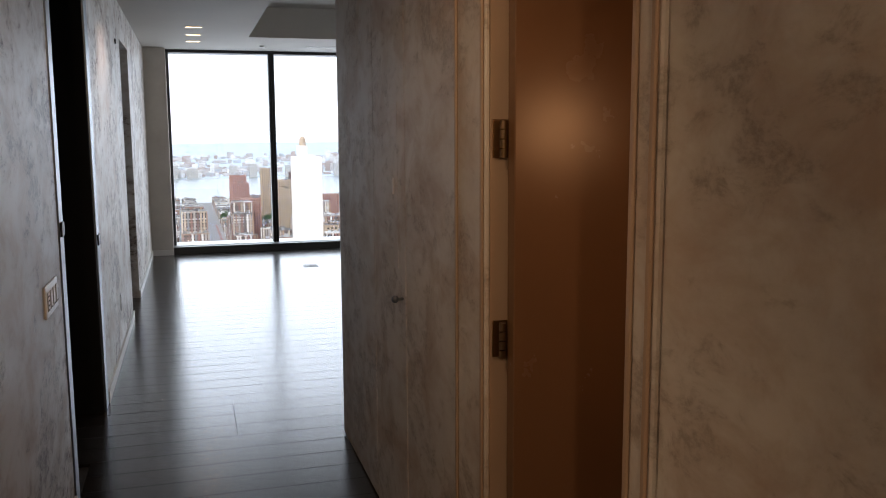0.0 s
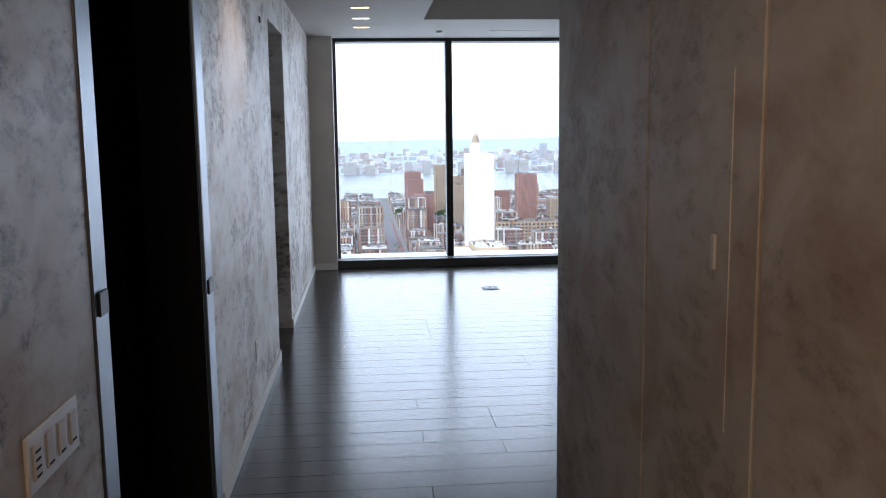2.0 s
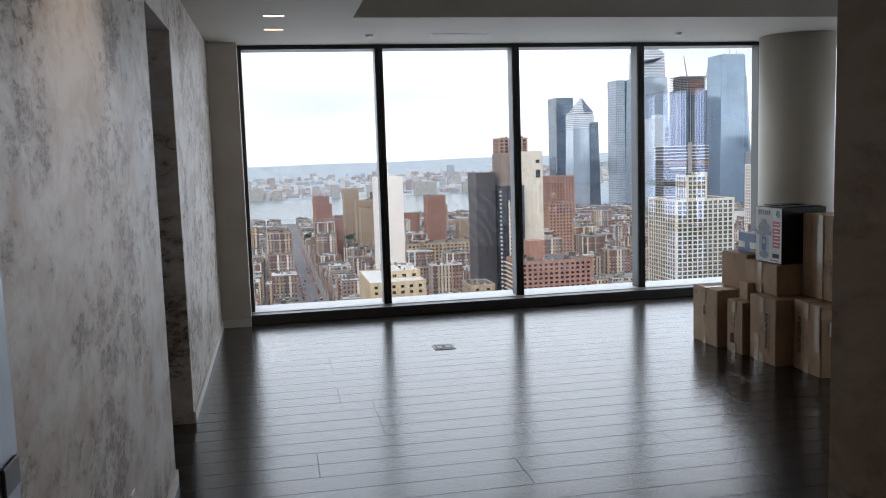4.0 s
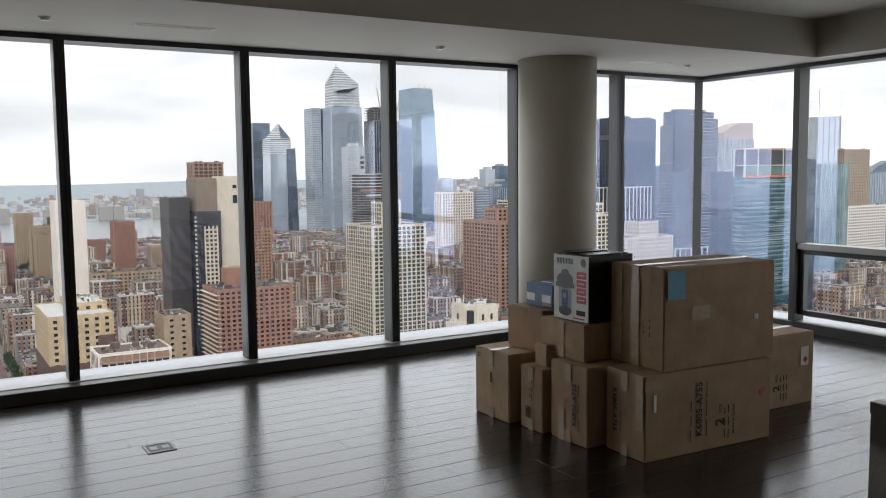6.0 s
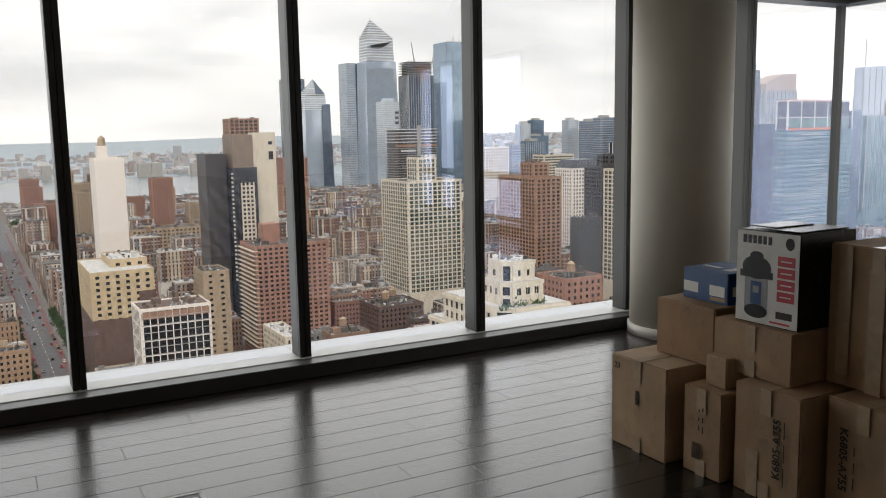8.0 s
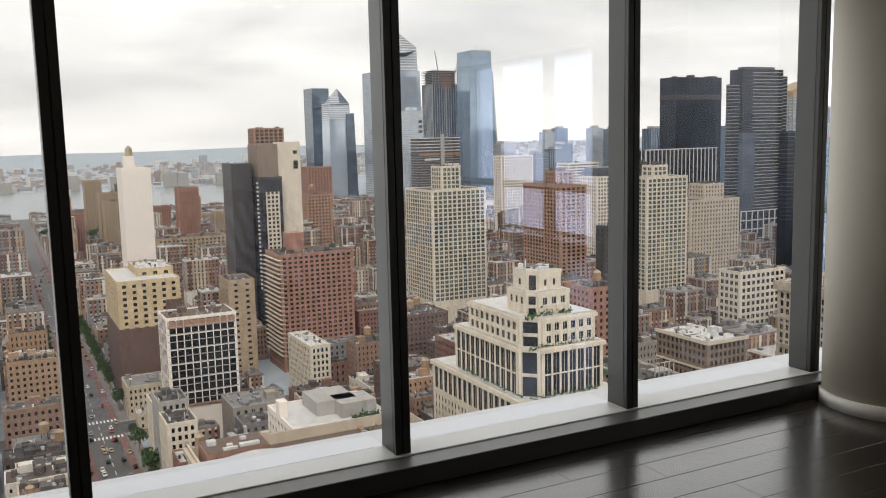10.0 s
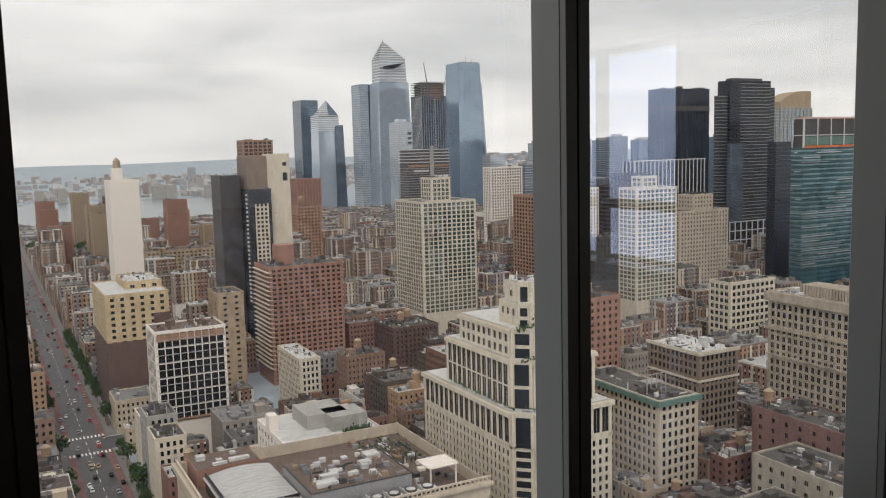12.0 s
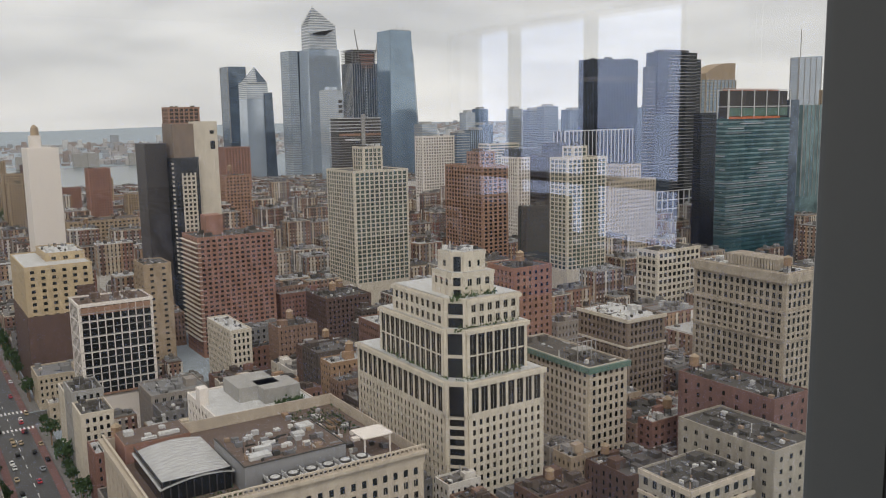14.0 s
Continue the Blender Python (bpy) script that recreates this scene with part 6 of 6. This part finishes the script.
def row_house(x, y, w, d, top, seed):
    e = thing("row_house", "small city building with a flat cluttered roof", "building", (x, y, GROUND), group="low city buildings")
    r = random.Random(seed)
    wall, glass, roof = Heap(), Heap(), Heap()
    wall.box(x, x + w, y, y + d, GROUND, top)
    storeys(wall, glass, [], x, y, w, d, max(GROUND, top - 22), top - 0.6, r.choice((3.3, 3.6, 4.0)), r.choice((2.4, 2.8, 3.4)), r.uniform(0.30, 0.44), r.uniform(0.42, 0.55), 0.18, corner=0.4)
    for a0, a1, b0, b1 in ((-0.25, w, -0.25, 0.3), (0, w, d - 0.3, d), (-0.25, 0.3, 0.3, d - 0.3), (w - 0.3, w, 0.3, d - 0.3)):
        wall.box(x + a0, x + a1, y + b0, y + b1, top - 0.59, top + r.uniform(0.5, 1.0))
    bw, bd = min(w * 0.35, 5.0), min(d * 0.3, 6.0)
    bx, by = x + r.uniform(0.5, w - bw - 0.5), y + r.uniform(0.5, d - bd - 0.5)
    wall.box(bx, bx + bw, by, by + bd, top, top + r.uniform(2.4, 4.5))
    roof.box(x + 0.31, x + w - 0.31, y + 0.31, y + d - 0.31, top + 0.003, top + 0.12)
    roof_clutter(roof, x, y, w, d, top + 0.12, r, r.randint(4, 10))
    roof_plant(e, x, y, w, d, top + 0.12, r, 18)
    finish(e, wall, glass, [], roof, HOUSES, WINDOW_DARK, ROOFS)


rng = random.Random(21)
mid_wall, mid_glass, mid_roof, far_wall, far_roof = Heap(), Heap(), Heap(), Heap(), Heap()
tanks = []
count = 0
LOTS = []
avenues = (205, 478, 760, 1040, 1330, 1620, 1950)
for k in range(-4, 20):
    bx = 58.5 + 80.0 * k if k >= 0 else 25 - 80.0 * (-k - 1) - 62
    for a, nxt in zip(avenues, avenues[1:]):
        y0, y1 = a + 22, nxt - 3
        if bx > 1.75 * y1 + 60 or bx + 62 < -0.10 * y1 - 20:
            continue
        for row in range(2):
            yy = y0
            while yy < y1 - 8:
                n = rng.choice((8, 10, 12, 15, 20, 24))
                n = min(n, y1 - yy)
                depth = rng.uniform(22, 30)
                hx = bx if row == 0 else bx + 62 - depth
                dist = math.hypot(hx, yy)
                hgt = rng.choice((13, 16, 18, 21, 24, 28, 34, 40)) + rng.uniform(-2, 2)
                if dist > 700 and rng.random() < 0.14:
                    hgt += rng.uniform(12, 30)
                if yy > 1250:
                    hgt = min(hgt, 17) + rng.uniform(-3, 1)
                if dist < 420:
                    hgt = min(hgt, 26)
                if free(hx, hx + depth, yy, yy + n) and hx < 1.75 * yy + 40:
                    top = GROUND + hgt
                    if dist < 640 and count < 190:
                        row_house(hx, yy, depth, n - 0.05, top, count)
                        LOTS.append((hx, hx + depth, yy, yy + n))
                        count += 1
                        if rng.random() < 0.28:
                            tanks.append((hx + rng.uniform(4, depth - 4), yy + n / 2, top + 0.12, rng.uniform(0.8, 1.15)))
                    elif dist < 1350:
                        mid_wall.box(hx, hx + depth, yy, yy + n - 0.05, GROUND, top)
                        storeys(mid_wall, mid_glass, [], hx, yy, depth, n - 0.05, max(GROUND, top - 26), top - 0.6, 3.5, 3.2, 0.36, 0.44, 0.2, corner=0.5)
                        mid_roof.box(hx + 0.3, hx + depth - 0.3, yy + 0.3, yy + n - 0.35, top + 0.003, top + 0.3)
                        roof_clutter(mid_roof, hx, yy, depth, n, top + 0.3, rng, 7)
                    else:
                        far_wall.box(hx, hx + depth, yy, yy + n - 0.05, GROUND, top)
                        far_roof.box(hx + 0.3, hx + depth - 0.3, yy + 0.3, yy + n - 0.3, top + 0.01, top + 0.6)
                        roof_clutter(far_roof, hx, yy, depth, n, top + 0.6, rng, 2)
                yy += n
extra_lots = 0
for jy in range(226, 640, 13):
    for jx in range(59, 430, 14):
        lw, ld = rng.choice((9, 12, 13.5)), rng.choice((9, 11, 12.5))
        if jx + lw > 1.45 * jy + 30 or (jy < 500 and jy + ld > 476) or extra_lots >= 190:
            continue
        if free(jx, jx + lw, jy, jy + ld) and not any(jx < q[1] and jx + lw > q[0] and jy < q[3] and jy + ld > q[2] for q in LOTS):
            top = GROUND + rng.choice((11, 14, 17, 20, 23))
            if extra_lots < 105:
                row_house(jx, jy, lw, ld, top, 1000 + extra_lots)
            else:
                mid_wall.box(jx, jx + lw, jy, jy + ld, GROUND, top)
                storeys(mid_wall, mid_glass, [], jx, jy, lw, ld, GROUND, top - 0.6, 3.4, 2.8, 0.38, 0.46, 0.2, corner=0.4)
                mid_roof.box(jx + 0.3, jx + lw - 0.3, jy + 0.3, jy + ld - 0.3, top + 0.003, top + 0.3)
                roof_clutter(mid_roof, jx, jy, lw, ld, top + 0.3, rng, 4)
            LOTS.append((jx, jx + lw, jy, jy + ld))
            extra_lots += 1
for heap, name, mat, text in ((mid_wall, "city_fabric_walls", FAR_HOUSES, "crowded brick and stone houses in the distance"), (mid_glass, "city_fabric_windows", WINDOW_DARK, "rows of dark windows in distant houses"),
                              (mid_roof, "city_fabric_roofs", FAR_ROOFS, "grey and silver roofs with plant boxes"), (far_wall, "far_houses", FAR_HOUSES, "far brick blocks towards the river"), (far_roof, "far_roofs", FAR_ROOFS, "far flat roofs towards the river")):
    tagged(heap.object(name, mat), text, "houses", kind="stuff")

# brick slabs among trees near the river
for k in range(16):
    x, y = 20 + (k % 6) * 44 + 8 * (k % 3), 1120 + (k // 6) * 130 + 37 * (k % 4)
    if x > 58 and free(x, x + 26, y, y + 20):
        building("brown brick housing slab among trees", x, y, 26, 20, -92 + 9 * (k % 5), (DARK_BRICK, BRICK, TAN)[k % 3], WINDOW_DARK, 3.0, 3.2, 0.45, 0.5, 0.2, 0, TAR, 2, keep=False)
shore = Heap()
shore_tall = Heap()
for k in range(2200):
    x, y = rng.uniform(-1500, 2900), rng.uniform(3170, 4150)
    if x > 0.9 * y:
        continue
    g = land(x, y) - 4
    hgt = rng.choice((9, 11, 14, 18, 24)) + (rng.uniform(15, 45) if rng.random() < 0.06 else 0)
    shore.box(x, x + rng.uniform(10, 34), y, y + rng.uniform(10, 30), g, g + 4 + hgt * 0.7)
for k in range(14):
    x = -700 + 120 * k + rng.uniform(-50, 50)
    shore_tall.box(x, x + rng.uniform(20, 50), 3160, 3185, GROUND - 4, GROUND + rng.uniform(20, 48))
tagged(shore.object("far_shore_houses", island_facade("far_shore_walls", ((0.46, 0.44, 0.43), (0.36, 0.34, 0.33), (0.32, 0.27, 0.25), (0.55, 0.55, 0.55), (0.33, 0.35, 0.37)))), "pale low buildings on the far shore", "houses", kind="stuff")
tagged(shore_tall.object("far_shore_blocks", GREY_CONCRETE), "white apartment blocks along the far riverbank", "houses", kind="stuff")


# ---- water tanks, trees, cars ----
def water_tank(x, y, z, s):
    t = thing("water_tank", "wooden rooftop water tank with a conical lid on legs", "water tank", (x, y, z), group="rooftop water tanks")
    t.scale = (s, s, s)
    bm = bmesh.new()
    rod(bm, 0, 0, 3.0, 6.6, 1.9, 1.75, 16)
    part("barrel", bm, WOOD_TANK, t)
    bm = bmesh.new()
    rod(bm, 0, 0, 6.6, 7.9, 2.0, 0.1, 16)
    part("lid", bm, TAN, t)
    for a, b in ((1, 1), (1, -1), (-1, 1), (-1, -1)):
        blocks("leg", CHARCOAL, t, (a * 1.2 - 0.12, a * 1.2 + 0.12, b * 1.2 - 0.12, b * 1.2 + 0.12, 0, 3.0))
    return t


first_tank = None
for x, y, z, s in tanks[:70] + [(245, 530, -116.8, 1.3), (255, 540, -116.8, 1.2), (150, 850, -94.7, 1.2), (296, 875, -55.7, 1.4), (264, 350, -74.2, 1.1), (318, 236, -66.2, 0.9), (262, 236, -100.2, 1.0)]:
    if first_tank is None:
        first_tank = water_tank(x, y, z, s)
    else:
        copy_thing(first_tank, pose(x, y, z, 0, 0, (x * 13) % 90)).scale = (s, s, s)


def street_tree(x, y, s, seed):
    r = random.Random(seed)
    t = thing("street_tree", "leafy green street tree on the pavement", "tree", (x, y, GROUND + 0.1), group="street trees")
    bm = bmesh.new()
    rod(bm, 0, 0, 0, 4.5 * s, 0.3 * s, 0.16 * s, 8)
    for k in range(5):
        a = k * 1.26 + r.random()
        m = Matrix.Translation((0.9 * s * math.cos(a), 0.9 * s * math.sin(a), 4.9 * s)) @ Matrix.Rotation(a, 4, 'Z') @ Matrix.Rotation(radians(48), 4, 'Y')
        bmesh.ops.create_cone(bm, cap_ends=True, segments=6, radius1=0.14 * s, radius2=0.05 * s, depth=2.8 * s, matrix=m)
    part("trunk", bm, WOOD_TANK, t)
    bm = bmesh.new()
    for k in range(230):
        u = Vector((r.gauss(0, 1), r.gauss(0, 1), r.gauss(0, 0.8)))
        u = u.normalized() * (r.random() ** 0.4) * 3.3 * s * (0.75 + 0.45 * noise.noise(u.normalized() * 2 + Vector((seed, 0, 0))))
        c = u + Vector((0, 0, 6.6 * s))
        q = Euler((r.uniform(0, 3), r.uniform(0, 3), r.uniform(0, 3))).to_matrix()
        z = r.uniform(0.35, 0.75) * s
        vs = [bm.verts.new(c + q @ Vector(p) * z) for p in ((-1, 0, 0.1), (0, -0.6, -0.1), (1, 0, 0.1), (0, 0.6, -0.1))]
        bm.faces.new(vs)
    part("crown", bm, FOLIAGE, t)
    return t


trees = [street_tree(55.5, 396, 1.0, 1), street_tree(55.8, 410, 1.25, 2), street_tree(28, 405, 1.1, 3)]
for k in range(66):
    side, y = k % 2, 360 + 13 * (k // 2) + rng.uniform(-4, 4)
    if not 470 < y < 505 and rng.random() < (0.85 if side else 0.45):
        m = copy_thing(trees[k % 3], pose((55.8 if side else 28.2) + rng.uniform(-0.7, 0.7), y, GROUND + 0.1, 0, 0, rng.uniform(0, 360)))
        z = rng.uniform(0.85, 1.5)
        m.scale = (z, z, z)
for k in range(90):
    x, y = rng.uniform(62, 330), rng.uniform(1090, 1500)
    m = copy_thing(trees[k % 3], pose(x, y, GROUND, 0, 0, rng.uniform(0, 360)))
    z = rng.uniform(1.3, 2.4)
    m.scale = (z, z, z)


def car(label, paint, size=1.0):
    c = thing("car", label, "car", (0, 0, 0), group="traffic on the avenue")
    bm = bmesh.new()
    block(bm, -0.92, 0.92, -2.3, 2.3, 0.35, 0.95)
    part("body", bevelled(bm, 0.12), paint, c)
    bm = bmesh.new()
    vs = block(bm, -0.8, 0.8, -1.3, 1.1, 0.96, 1.5 * size)
    for v in vs:
        if v.co.z > 1.2:
            v.co.y *= 0.75
            v.co.x *= 0.88
    part("cabin", bm, WINDOW_DARK, c)
    blocks("roof_panel", paint, c, (-0.66, 0.66, -0.9, 0.75, 1.5 * size, 1.5 * size + 0.05))
    for x in (-0.88, 0.88):
        for y in (-1.45, 1.45):
            bm = bmesh.new()
            bmesh.ops.create_cone(bm, cap_ends=True, segments=12, radius1=0.34, radius2=0.34, depth=0.22, matrix=Matrix.Translation((x, y, 0.34)) @ Matrix.Rotation(radians(90), 4, 'Y'))
            part("wheel", bm, CHARCOAL, c)
    return c


PAINTS = (("white car in city traffic", PAPER), ("black car in city traffic", GLOSS_BLACK), ("yellow taxi in city traffic", YELLOW), ("red car in city traffic", RED), ("grey car in city traffic", GREY_PRINT))
cars = [car(*PAINTS[k]) for k in range(5)]
for k, c in enumerate(cars):
    c.matrix_basis = pose(37 + 3.2 * (k % 4), 420 + 16 * k, GROUND + 0.15)
for k in range(110):
    lane = rng.choice((33, 36.5, 40, 44, 47.5, 51))
    copy_thing(cars[rng.randrange(5)], pose(lane + rng.uniform(-0.3, 0.3), 360 + 7.6 * k + rng.uniform(-2, 2), GROUND + 0.17, 0, 0, 0 if lane > 42 else 180))

# the street grid lies half a degree off the axes of the room
turn = Matrix.Rotation(radians(0.45), 4, 'Z')
for ob in bpy.data.objects:
    if ob not in before_city and ob.parent is None:
        ob.matrix_basis = turn @ ob.matrix_basis

# ---- floor planks, one by one ----
PLANK_W = 0.183
plank_meshes = {}


def plank(parent, x0, x1, y0, w):
    key = (round(x1 - x0, 2), round(w, 3))
    if key not in plank_meshes:
        bm = bmesh.new()
        block(bm, 0, key[0] - 0.0012, 0.0008, key[1] - 0.0008, -0.018, 0.0)
        top_edges = [e for e in bm.edges if all(v.co.z > -0.001 for v in e.verts)]
        bmesh.ops.bevel(bm, geom=top_edges, offset=0.0016, segments=1, affect='EDGES')
        me = bpy.data.meshes.new("plank")
        bm.to_mesh(me)
        bm.free()
        me.materials.append(PLANK)
        plank_meshes[key] = me
    ob = new("plank", plank_meshes[key])
    ob.parent = parent
    ob.location = (x0, y0, 0)


floor = thing("floor", "dark ebony wood plank floor with a soft gloss", "floor", (0, 0, 0), kind="structure")
rng = random.Random(11)
y = -2.0
while y < 11.514:
    w = min(PLANK_W, 11.514 - y)
    inner = y > 2.45
    spans = [(LEFT - 0.2 if 7.3 < y < 8.5 or 3.3 < y < 4.9 else LEFT, 9.40)] if y > 4.0 else [(LEFT, RIGHT + 0.03 if inner else 2.7)]
    for a, b in spans:
        x = a
        first = True
        while x < b - 0.01:
            n = rng.choice((0.9, 1.3, 1.7, 2.1)) if first else rng.choice((1.9, 2.2, 2.5))
            e = b if b - (x + n) < 0.5 else x + n
            plank(floor, x, e, y, w)
            x, first = e, False
    y += PLANK_W
blocks("side_floor", PLANK, floor, (-1.1, LEFT - 0.2, 6.5, 9.5, -0.018, 0.0), (2.7, 4.2, 0.6, 1.8, -0.018, 0), (2.7, 9.40, 2.6, 3.85, -0.018, 0.0))
